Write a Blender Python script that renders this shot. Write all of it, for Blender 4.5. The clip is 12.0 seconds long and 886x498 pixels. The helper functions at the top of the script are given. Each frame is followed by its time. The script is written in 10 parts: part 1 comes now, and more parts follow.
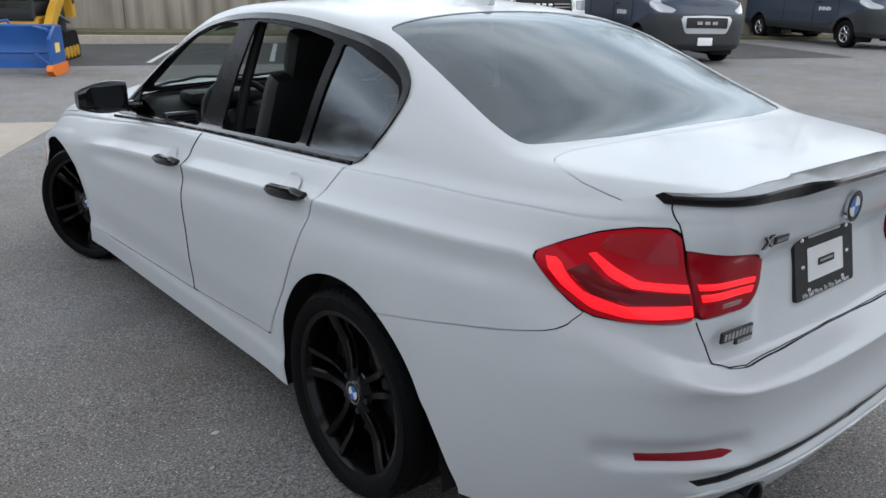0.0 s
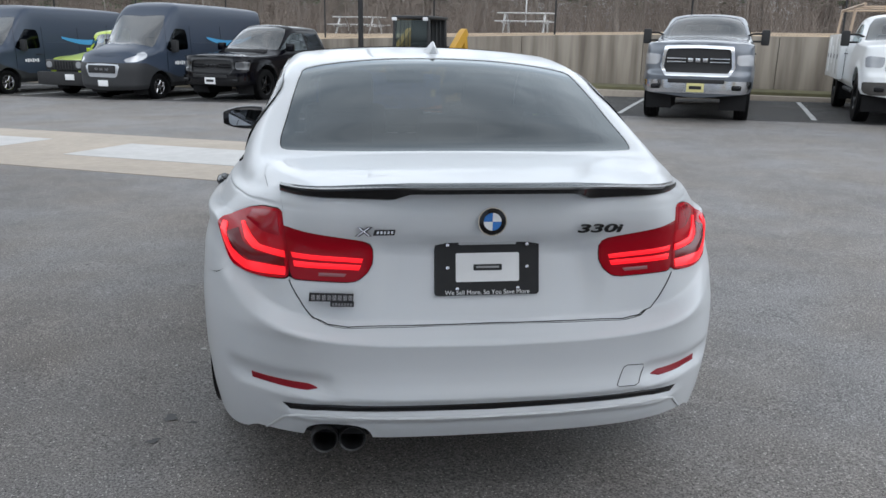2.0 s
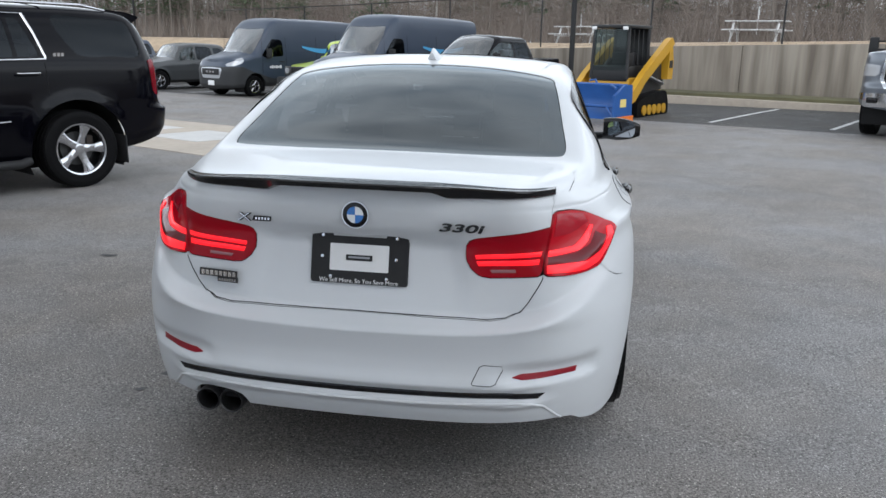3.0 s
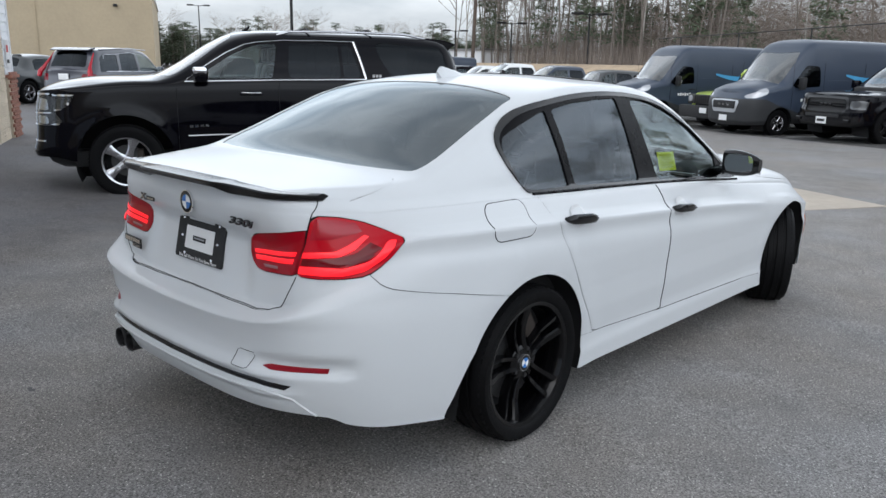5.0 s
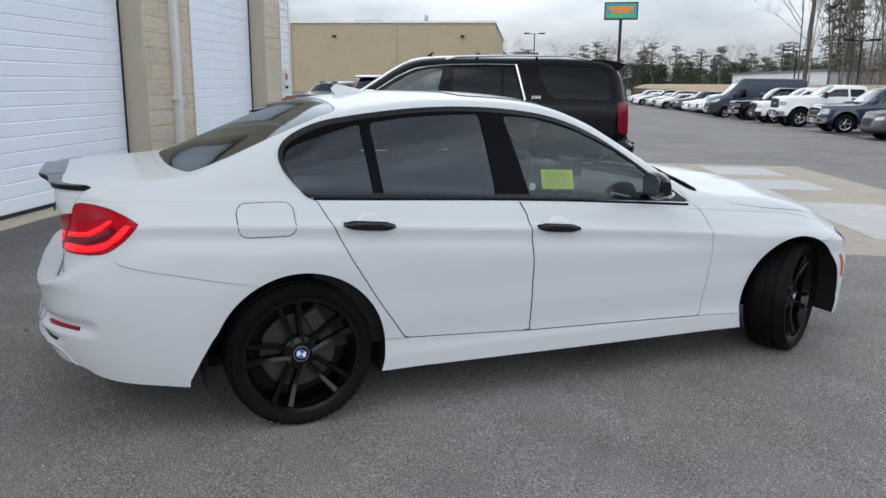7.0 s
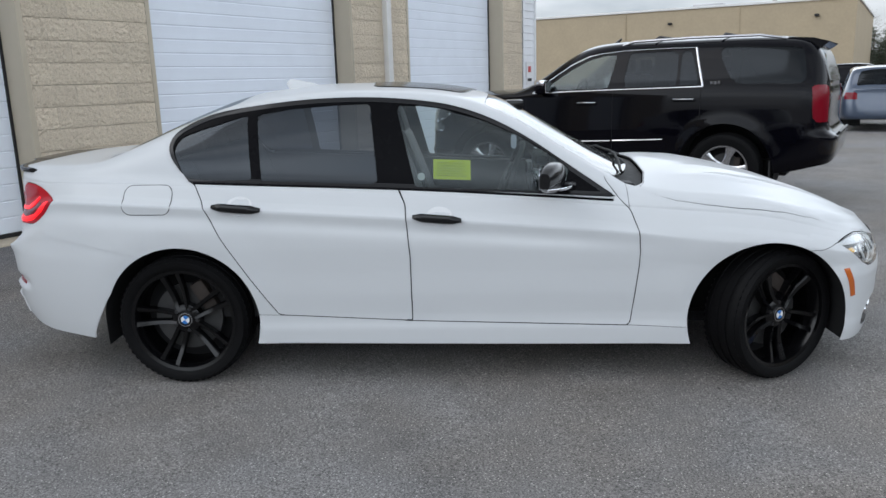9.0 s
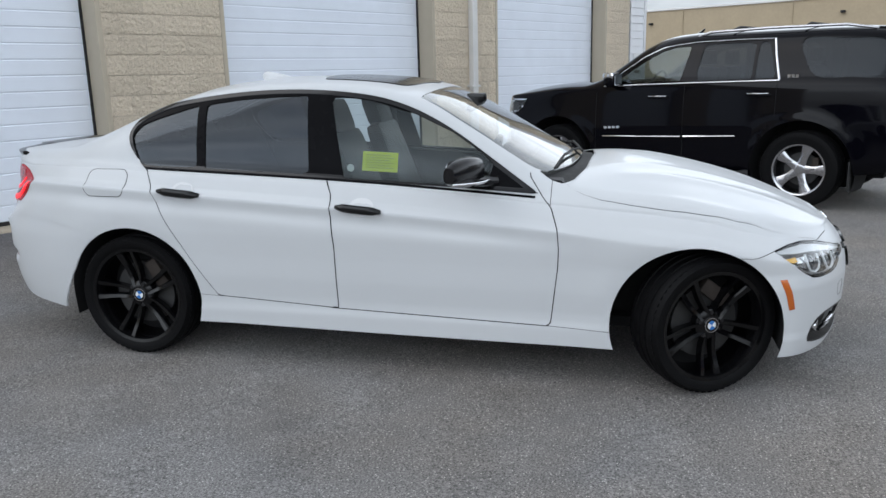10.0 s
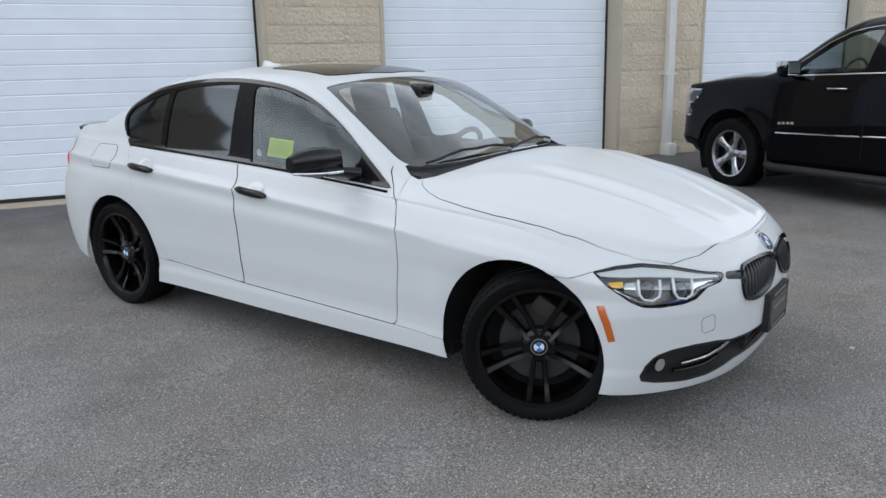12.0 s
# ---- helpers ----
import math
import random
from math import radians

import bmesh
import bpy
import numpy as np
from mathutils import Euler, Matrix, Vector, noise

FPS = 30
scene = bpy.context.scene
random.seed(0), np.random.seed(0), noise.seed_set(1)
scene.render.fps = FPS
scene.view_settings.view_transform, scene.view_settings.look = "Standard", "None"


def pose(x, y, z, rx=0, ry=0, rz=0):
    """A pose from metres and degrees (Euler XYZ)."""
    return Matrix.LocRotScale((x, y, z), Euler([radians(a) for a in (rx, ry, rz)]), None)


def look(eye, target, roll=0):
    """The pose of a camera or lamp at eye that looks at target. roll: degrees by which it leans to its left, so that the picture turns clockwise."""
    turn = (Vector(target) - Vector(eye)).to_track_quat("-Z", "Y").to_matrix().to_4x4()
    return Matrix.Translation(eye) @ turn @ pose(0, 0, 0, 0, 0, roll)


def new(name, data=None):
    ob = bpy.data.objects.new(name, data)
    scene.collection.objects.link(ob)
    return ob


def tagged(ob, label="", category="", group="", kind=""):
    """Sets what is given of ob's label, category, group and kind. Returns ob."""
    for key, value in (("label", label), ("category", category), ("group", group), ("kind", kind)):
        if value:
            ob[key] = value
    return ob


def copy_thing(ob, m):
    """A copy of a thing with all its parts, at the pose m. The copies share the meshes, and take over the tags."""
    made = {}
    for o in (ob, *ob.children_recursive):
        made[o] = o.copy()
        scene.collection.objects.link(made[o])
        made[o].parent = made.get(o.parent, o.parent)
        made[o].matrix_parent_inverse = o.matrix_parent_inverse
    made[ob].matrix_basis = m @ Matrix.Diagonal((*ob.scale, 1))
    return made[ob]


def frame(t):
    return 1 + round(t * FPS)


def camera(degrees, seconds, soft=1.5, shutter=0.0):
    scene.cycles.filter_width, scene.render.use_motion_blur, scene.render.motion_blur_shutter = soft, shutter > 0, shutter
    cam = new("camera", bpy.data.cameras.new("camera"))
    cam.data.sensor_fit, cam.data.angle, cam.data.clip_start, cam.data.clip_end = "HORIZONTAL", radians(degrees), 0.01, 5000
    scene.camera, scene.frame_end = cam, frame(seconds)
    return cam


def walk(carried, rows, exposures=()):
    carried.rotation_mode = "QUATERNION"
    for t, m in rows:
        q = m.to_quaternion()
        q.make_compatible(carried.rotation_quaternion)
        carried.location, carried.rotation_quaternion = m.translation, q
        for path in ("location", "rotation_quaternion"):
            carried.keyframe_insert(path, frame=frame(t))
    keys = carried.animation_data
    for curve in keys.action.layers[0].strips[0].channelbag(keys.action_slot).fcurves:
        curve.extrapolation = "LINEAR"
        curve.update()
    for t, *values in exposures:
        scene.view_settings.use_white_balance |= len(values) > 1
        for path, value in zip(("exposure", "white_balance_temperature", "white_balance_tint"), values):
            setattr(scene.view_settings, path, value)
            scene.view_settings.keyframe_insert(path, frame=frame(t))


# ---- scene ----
cam = camera(59.5, 12.0)
ROWS = [
    (0.0, -1.93, -3.075, 1.448, 71.32, -1.07, -39.69),
    (0.5, -1.717, -3.543, 1.483, 72.9, -0.95, -32.36),
    (1.0, -1.338, -3.891, 1.465, 73.77, -1.02, -24.76),
    (1.5, -0.909, -4.195, 1.446, 74.31, -0.96, -16.74),
    (2.0, -0.449, -4.402, 1.462, 74.69, -0.92, -8.35),
    (2.5, 0.081, -4.488, 1.479, 74.92, -0.9, 0.3),
    (3.0, 0.619, -4.531, 1.467, 75.09, -0.9, 9.1),
    (5.0, 2.512, -3.728, 1.46, 76.49, -1.04, 42.32),
    (5.5, 2.936, -3.376, 1.449, 76.99, -1.2, 49.31),
    (6.0, 3.292, -2.982, 1.435, 77.48, -1.19, 55.42),
    (6.5, 3.62, -2.543, 1.449, 77.79, -0.95, 61.2),
    (7.0, 3.95, -2.08, 1.453, 77.91, -0.39, 66.87),
    (9.0, 4.38, -0.037, 1.42, 77.62, 1.7, 91.51),
    (9.5, 4.369, 0.49, 1.424, 77.43, 1.68, 97.24),
    (10.0, 4.277, 1.005, 1.402, 77.28, 1.47, 102.59),
    (10.5, 4.169, 1.516, 1.386, 77.17, 1.24, 107.88),
    (11.0, 3.984, 1.998, 1.382, 77.06, 1.09, 113.53),
    (11.5, 3.699, 2.416, 1.391, 76.9, 1.1, 119.57),
    (12.0, 3.401, 2.844, 1.381, 76.77, 1.25, 125.96),
]
walk(cam, [(t, pose(x, y, z, rx, ry, rz)) for t, x, y, z, rx, ry, rz in ROWS],
     [(0.0, 0.13), (1.5, 0.13), (3.0, 0.20), (5.0, 0.09), (6.0, -0.02), (7.0, -0.08), (9.0, -0.08), (10.5, 0.0), (12.0, 0.0)])

# slope of the lot, and a level strip along the garage
GX, GY = 0.0067, -0.0140
WALL_O = Vector((-3.837, -3.265, 0.0))
E_ALONG = Vector((0.875, -0.484, 0.0)).normalized()
E_OUT = Vector((0.484, 0.875, 0.0)).normalized()


def lot(a, b, z=0.0):
    """World place of a point a metres along the garage front and b metres out from it."""
    p = WALL_O + E_ALONG * a + E_OUT * b
    return Vector((p.x, p.y, z))


def ground_z(x, y):
    p = Vector((x, y, 0)) - WALL_O
    b = p.dot(E_OUT)
    sat = lambda v, r: r * math.tanh(v / r)
    z = GX * sat(x, 45) + GY * sat(y, 45)
    a = p.dot(E_ALONG)
    step = lambda v, lo, hi: (lambda t: t * t * (3 - 2 * t))(min(1.0, max(0.0, (v - lo) / (hi - lo))))
    z += 0.12 * step(b, 9, 22) * step(a, -14, -4)
    z -= 0.0125 * x * math.exp(-(x * x + y * y) / 16.0)
    k = min(1.0, max(0.0, (2.6 - b) / 2.6))
    k = k * k * (3 - 2 * k)
    return z * (1 - k) + 0.085 * k


LOT_TURN = math.degrees(math.atan2(E_ALONG.y, E_ALONG.x))


def lot_pose(a, b, turn=0.0, dz=0.0):
    p = lot(a, b)
    return pose(p.x, p.y, ground_z(p.x, p.y) + dz, 0, 0, LOT_TURN + turn)


# ---- world and light ----
world = bpy.data.worlds.new("sky")
scene.world = world
world.use_nodes = True
wn, wl = world.node_tree.nodes, world.node_tree.links
wn.clear()
w_out = wn.new("ShaderNodeOutputWorld")
w_bg = wn.new("ShaderNodeBackground")
w_sky = wn.new("ShaderNodeTexSky")
w_sky.sky_type, w_sky.sun_disc = "NISHITA", False
w_sky.sun_elevation, w_sky.sun_rotation = radians(50), radians(155)
w_sky.air_density, w_sky.dust_density = 1.0, 3.0
w_co = wn.new("ShaderNodeTexCoord")
w_map = wn.new("ShaderNodeMapping")
w_map.inputs["Scale"].default_value = (1.0, 1.0, 3.2)
w_noise = wn.new("ShaderNodeTexNoise")
w_noise.inputs["Scale"].default_value = 3.4
w_noise.inputs["Detail"].default_value = 6.0
w_noise.inputs["Roughness"].default_value = 0.55
w_ramp = wn.new("ShaderNodeValToRGB")
w_ramp.color_ramp.elements[0].position, w_ramp.color_ramp.elements[0].color = 0.34, (3.7, 4.2, 4.75, 1)
w_ramp.color_ramp.elements[1].position, w_ramp.color_ramp.elements[1].color = 0.66, (7.1, 7.5, 7.95, 1)
w_mix = wn.new("ShaderNodeMixRGB")
w_mix.inputs["Fac"].default_value = 0.86
wl.new(w_co.outputs["Generated"], w_map.inputs["Vector"])
wl.new(w_map.outputs["Vector"], w_noise.inputs["Vector"])
wl.new(w_noise.outputs["Fac"], w_ramp.inputs["Fac"])
wl.new(w_sky.outputs["Color"], w_mix.inputs["Color1"])
wl.new(w_ramp.outputs["Color"], w_mix.inputs["Color2"])
w_sep = wn.new("ShaderNodeSeparateXYZ")
wl.new(w_co.outputs["Generated"], w_sep.inputs["Vector"])
w_up = wn.new("ShaderNodeValToRGB")
w_up.color_ramp.interpolation = "B_SPLINE"
els = w_up.color_ramp.elements
els[0].position, els[0].color = 0.04, (0.30, 0.30, 0.30, 1)
els[1].position, els[1].color = 1.0, (0.21, 0.21, 0.21, 1)
for pos_, val_ in ((0.11, 0.40), (0.19, 1.10), (0.32, 1.18), (0.55, 0.60)):
    e_ = els.new(pos_)
    e_.color = (val_, val_, val_, 1)
wl.new(w_sep.outputs["Z"], w_up.inputs["Fac"])
w_gain = wn.new("ShaderNodeMath")
w_gain.operation = "MULTIPLY"
w_gain.inputs[1].default_value = 2.85
wl.new(w_up.outputs["Color"], w_gain.inputs[0])
w_scale = wn.new("ShaderNodeVectorMath")
w_scale.operation = "SCALE"
wl.new(w_mix.outputs["Color"], w_scale.inputs[0])
wl.new(w_gain.outputs[0], w_scale.inputs["Scale"])
wl.new(w_scale.outputs["Vector"], w_bg.inputs["Color"])
wl.new(w_bg.outputs["Background"], w_out.inputs["Surface"])
w_bg.inputs["Strength"].default_value = 0.138

sun = new("sun", bpy.data.lights.new("sun", "SUN"))
sun.data.energy, sun.data.angle, sun.data.color = 0.46, radians(40), (0.93, 0.99, 1.08)
sun.matrix_world = look((4.4, -9.5, 12.0), (0, 0, 0))


# ---- materials ----
def rgb(c):
    return (c, c, c, 1) if isinstance(c, (int, float)) else (*c, 1)


def mat(name, color, rough=0.5, metal=0.0, vary=0.0, scale=8.0, bump=0.0, bump_scale=60.0, coat=0.0, dirt=0.0, spec=0.5, emit=0.0, bump_depth=0.01):
    m = bpy.data.materials.new(name)
    m.use_nodes = True
    nt = m.node_tree
    b = nt.nodes["Principled BSDF"]
    b.inputs["Base Color"].default_value = rgb(color)
    b.inputs["Roughness"].default_value = rough
    b.inputs["Metallic"].default_value = metal
    b.inputs["Coat Weight"].default_value = coat
    b.inputs["Coat Roughness"].default_value = 0.04
    b.inputs["Specular IOR Level"].default_value = spec
    if emit:
        b.inputs["Emission Color"].default_value = rgb(color)
        b.inputs["Emission Strength"].default_value = emit
    co = nt.nodes.new("ShaderNodeTexCoord")
    if vary or dirt:
        n1 = nt.nodes.new("ShaderNodeTexNoise")
        n1.inputs["Scale"].default_value, n1.inputs["Detail"].default_value = scale, 6.0
        n2 = nt.nodes.new("ShaderNodeTexNoise")
        n2.inputs["Scale"].default_value, n2.inputs["Detail"].default_value = scale * 0.13, 3.0
        for n in (n1, n2):
            nt.links.new(co.outputs["Object"], n.inputs["Vector"])
        add = nt.nodes.new("ShaderNodeMath")
        add.operation = "ADD"
        nt.links.new(n1.outputs["Fac"], add.inputs[0])
        nt.links.new(n2.outputs["Fac"], add.inputs[1])
        rng = nt.nodes.new("ShaderNodeMapRange")
        rng.inputs["From Min"].default_value, rng.inputs["From Max"].default_value = 0.6, 1.4
        rng.inputs["To Min"].default_value, rng.inputs["To Max"].default_value = 1.0 - vary, 1.0 + vary
        nt.links.new(add.outputs[0], rng.inputs["Value"])
        mul = nt.nodes.new("ShaderNodeVectorMath")
        mul.operation = "SCALE"
        mul.inputs[0].default_value = rgb(color)[:3]
        nt.links.new(rng.outputs["Result"], mul.inputs["Scale"])
        nt.links.new(mul.outputs["Vector"], b.inputs["Base Color"])
        rr = nt.nodes.new("ShaderNodeMapRange")
        rr.inputs["From Min"].default_value, rr.inputs["From Max"].default_value = 0.7, 1.3
        rr.inputs["To Min"].default_value, rr.inputs["To Max"].default_value = max(0.0, rough - 0.06), min(1.0, rough + 0.08)
        nt.links.new(add.outputs[0], rr.inputs["Value"])
        nt.links.new(rr.outputs["Result"], b.inputs["Roughness"])
    if bump:
        nb = nt.nodes.new("ShaderNodeTexNoise")
        nb.inputs["Scale"].default_value, nb.inputs["Detail"].default_value = bump_scale, 5.0
        nt.links.new(co.outputs["Object"], nb.inputs["Vector"])
        bp = nt.nodes.new("ShaderNodeBump")
        bp.inputs["Strength"].default_value, bp.inputs["Distance"].default_value = min(1.0, bump), bump_depth
        nt.links.new(nb.outputs["Fac"], bp.inputs["Height"])
        nt.links.new(bp.outputs["Normal"], b.inputs["Normal"])
    return m


def glass_mat(name, tint, rough=0.01, gloss=1.0, shine=0.075, graze=0.86):
    m = bpy.data.materials.new(name)
    m.use_nodes = True
    nt = m.node_tree
    nt.nodes.clear()
    out = nt.nodes.new("ShaderNodeOutputMaterial")
    mix = nt.nodes.new("ShaderNodeMixShader")
    tr = nt.nodes.new("ShaderNodeBsdfTransparent")
    tr.inputs["Color"].default_value = rgb(tint)
    gl = nt.nodes.new("ShaderNodeBsdfGlossy")
    gl.inputs["Roughness"].default_value = rough
    gl.inputs["Color"].default_value = rgb(gloss)
    lw = nt.nodes.new("ShaderNodeLayerWeight")
    lw.inputs["Blend"].default_value = 0.5
    pw = nt.nodes.new("ShaderNodeMath")
    pw.operation = "POWER"
    pw.inputs[1].default_value = 3.6
    fr = nt.nodes.new("ShaderNodeMath")
    fr.operation = "MULTIPLY_ADD"
    fr.inputs[1].default_value, fr.inputs[2].default_value = graze, shine
    nt.links.new(lw.outputs["Facing"], pw.inputs[0])
    nt.links.new(pw.outputs[0], fr.inputs[0])
    nt.links.new(fr.outputs[0], mix.inputs["Fac"])
    nt.links.new(tr.outputs["BSDF"], mix.inputs[1])
    nt.links.new(gl.outputs["BSDF"], mix.inputs[2])
    nt.links.new(mix.outputs["Shader"], out.inputs["Surface"])
    return m


def asphalt_mat(name, base, light, dark_strip=False):
    """Worn asphalt: pale aggregate in dark binder, patches and stains; the last argument adds a darker strip in front
    of the garage.
    """
    m = bpy.data.materials.new(name)
    m.use_nodes = True
    nt = m.node_tree
    N, L = nt.nodes, nt.links
    b = N["Principled BSDF"]
    geo = N.new("ShaderNodeNewGeometry")

    def noise_tex(scale, detail, rough=0.5):
        n = N.new("ShaderNodeTexNoise")
        n.inputs["Scale"].default_value, n.inputs["Detail"].default_value, n.inputs["Roughness"].default_value = scale, detail, rough
        L.new(geo.outputs["Position"], n.inputs["Vector"])
        return n

    def ramp(src, lo, hi, a=0.0, c=1.0):
        r = N.new("ShaderNodeMapRange")
        r.inputs["From Min"].default_value, r.inputs["From Max"].default_value = lo, hi
        r.inputs["To Min"].default_value, r.inputs["To Max"].default_value = a, c
        L.new(src, r.inputs["Value"])
        return r.outputs["Result"]

    vor = N.new("ShaderNodeTexVoronoi")
    vor.inputs["Scale"].default_value = 135.0
    L.new(geo.outputs["Position"], vor.inputs["Vector"])
    sepc = N.new("ShaderNodeSeparateColor")
    L.new(vor.outputs["Color"], sepc.inputs["Color"])
    stone = N.new("ShaderNodeMath")
    stone.operation = "MULTIPLY"
    L.new(ramp(sepc.outputs["Red"], 0.86, 0.99), stone.inputs[0])
    L.new(ramp(vor.outputs["Distance"], 0.5, 0.2), stone.inputs[1])
    big = noise_tex(0.35, 4.0, 0.6)
    mid = noise_tex(2.6, 7.0, 0.72)
    fine = noise_tex(120.0, 4.0, 0.8)
    hue = noise_tex(0.7, 3.0, 0.6)
    stain = noise_tex(0.9, 6.0, 0.7)
    mix1 = N.new("ShaderNodeMixRGB")
    mix1.inputs["Color1"].default_value, mix1.inputs["Color2"].default_value = rgb(base), rgb(light)
    s1 = N.new("ShaderNodeMath")
    s1.operation = "ADD"
    L.new(ramp(big.outputs["Fac"], 0.30, 0.70, 0.10, 0.50), s1.inputs[0])
    L.new(ramp(mid.outputs["Fac"], 0.3, 0.7, 0.02, 0.40), s1.inputs[1])
    L.new(s1.outputs[0], mix1.inputs["Fac"])
    mulf = N.new("ShaderNodeMixRGB")
    mulf.blend_type = "MULTIPLY"
    mulf.inputs["Fac"].default_value = 1.0
    L.new(mix1.outputs["Color"], mulf.inputs["Color1"])
    cf = N.new("ShaderNodeCombineColor")
    for ch in ("Red", "Green", "Blue"):
        L.new(ramp(fine.outputs["Fac"], 0.35, 0.65, 0.20, 1.80), cf.inputs[ch])
    L.new(cf.outputs["Color"], mulf.inputs["Color2"])
    mixs = N.new("ShaderNodeMixRGB")
    mixs.inputs["Color2"].default_value = (0.74, 0.71, 0.66, 1)
    L.new(stone.outputs[0], mixs.inputs["Fac"])
    L.new(mulf.outputs["Color"], mixs.inputs["Color1"])
    mixd = N.new("ShaderNodeMixRGB")
    mixd.inputs["Color2"].default_value = (0.016, 0.016, 0.017, 1)
    L.new(ramp(stain.outputs["Fac"], 0.56, 0.78, 0.0, 0.30), mixd.inputs["Fac"])
    L.new(mixs.outputs["Color"], mixd.inputs["Color1"])
    # warm and cool patches
    tint = N.new("ShaderNodeMixRGB")
    tint.inputs["Color1"].default_value, tint.inputs["Color2"].default_value = (1.05, 1.0, 0.945, 1), (0.985, 1.0, 1.025, 1)
    L.new(ramp(hue.outputs["Fac"], 0.35, 0.65), tint.inputs["Fac"])
    tinted = N.new("ShaderNodeMixRGB")
    tinted.blend_type = "MULTIPLY"
    tinted.inputs["Fac"].default_value = 1.0
    L.new(mixd.outputs["Color"], tinted.inputs["Color1"])
    L.new(tint.outputs["Color"], tinted.inputs["Color2"])
    last = tinted
    if dark_strip:
        along, out = N.new("ShaderNodeVectorMath"), N.new("ShaderNodeVectorMath")
        for node, axis in ((along, E_ALONG), (out, E_OUT)):
            node.operation = "DOT_PRODUCT"
            node.inputs[1].default_value = axis
            L.new(geo.outputs["Position"], node.inputs[0])
        # the darker strip's uneven edge: near the garage by the car, farther out along the row of doors
        edge = N.new("ShaderNodeMath")
        edge.operation = "SUBTRACT"
        L.new(ramp(along.outputs["Value"], -6.0 + WALL_O.dot(E_ALONG), 0.5 + WALL_O.dot(E_ALONG), 5.2 + WALL_O.dot(E_OUT), 1.25 + WALL_O.dot(E_OUT)), edge.inputs[0])
        L.new(out.outputs["Value"], edge.inputs[1])
        wob = N.new("ShaderNodeMath")
        wob.operation = "ADD"
        L.new(edge.outputs[0], wob.inputs[0])
        L.new(ramp(noise_tex(0.8, 6.0, 0.7).outputs["Fac"], 0.25, 0.75, -1.0, 1.0), wob.inputs[1])
        last = N.new("ShaderNodeMixRGB")
        last.blend_type = "MULTIPLY"
        last.inputs["Color2"].default_value = (0.63, 0.63, 0.66, 1)
        L.new(ramp(wob.outputs[0], -0.9, 0.9, 0.0, 1.0), last.inputs["Fac"])
        L.new(tinted.outputs["Color"], last.inputs["Color1"])
    L.new(last.outputs["Color"], b.inputs["Base Color"])
    L.new(ramp(stain.outputs["Fac"], 0.4, 0.75, 0.9, 0.62), b.inputs["Roughness"])
    b.inputs["Specular IOR Level"].default_value = 0.35
    bp = N.new("ShaderNodeBump")
    bp.inputs["Strength"].default_value, bp.inputs["Distance"].default_value = 0.55, 0.006
    hs = N.new("ShaderNodeMath")
    hs.operation = "ADD"
    L.new(fine.outputs["Fac"], hs.inputs[0])
    L.new(stone.outputs[0], hs.inputs[1])
    L.new(hs.outputs[0], bp.inputs["Height"])
    L.new(bp.outputs["Normal"], b.inputs["Normal"])
    return m


ASPHALT = asphalt_mat("asphalt", (0.116, 0.112, 0.110), (0.278, 0.265, 0.254), True)
ASPHALT_DARK = asphalt_mat("dark_bay_asphalt", (0.030, 0.030, 0.031), (0.085, 0.083, 0.081))
CONCRETE = mat("concrete", (0.40, 0.345, 0.285), 0.85, vary=0.16, scale=9, bump=0.35, bump_scale=90)
CONCRETE_WHITE = mat("white_painted_concrete", (0.50, 0.49, 0.475), 0.8, vary=0.14, scale=7, bump=0.2, bump_scale=90)
WALL_CONC = mat("weathered_wall_concrete", (0.33, 0.30, 0.265), 0.9, vary=0.22, scale=2.2, bump=0.3, bump_scale=30)
LINE_PAINT = mat("worn_line_paint", (0.55, 0.55, 0.54), 0.8, vary=0.3, scale=14)


def split_face_mat(name, color):
    """Broken stone face: coarse facets under a gritty grain, with darker pits and a slight shift from block to block."""
    m = mat(name, color, 0.93)
    N, L = m.node_tree.nodes, m.node_tree.links
    b = N["Principled BSDF"]
    geo, info = N.new("ShaderNodeNewGeometry"), N.new("ShaderNodeObjectInfo")
    heights = []
    for scale, detail in ((26.0, 7.0), (190.0, 3.0)):
        n = N.new("ShaderNodeTexNoise")
        n.inputs["Scale"].default_value, n.inputs["Detail"].default_value, n.inputs["Roughness"].default_value = scale, detail, 0.62
        L.new(geo.outputs["Position"], n.inputs["Vector"])
        heights.append(n.outputs["Fac"])
    tone = N.new("ShaderNodeMapRange")
    tone.inputs["From Min"].default_value, tone.inputs["From Max"].default_value = 0.3, 0.7
    tone.inputs["To Min"].default_value, tone.inputs["To Max"].default_value = 0.66, 1.28
    L.new(heights[1], tone.inputs["Value"])
    shift = N.new("ShaderNodeMapRange")
    shift.inputs["To Min"].default_value, shift.inputs["To Max"].default_value = 0.93, 1.05
    L.new(info.outputs["Random"], shift.inputs["Value"])
    both_ = N.new("ShaderNodeMath")
    both_.operation = "MULTIPLY"
    L.new(tone.outputs["Result"], both_.inputs[0])
    L.new(shift.outputs["Result"], both_.inputs[1])
    col = N.new("ShaderNodeVectorMath")
    col.operation = "SCALE"
    col.inputs[0].default_value = color
    L.new(both_.outputs[0], col.inputs["Scale"])
    L.new(col.outputs["Vector"], b.inputs["Base Color"])
    last = None
    for h, dist in zip(heights, (0.050, 0.005)):
        bp = N.new("ShaderNodeBump")
        bp.inputs["Strength"].default_value, bp.inputs["Distance"].default_value = 0.85, dist
        L.new(h, bp.inputs["Height"])
        if last:
            L.new(last.outputs["Normal"], bp.inputs["Normal"])
        last = bp
    L.new(last.outputs["Normal"], b.inputs["Normal"])
    return m


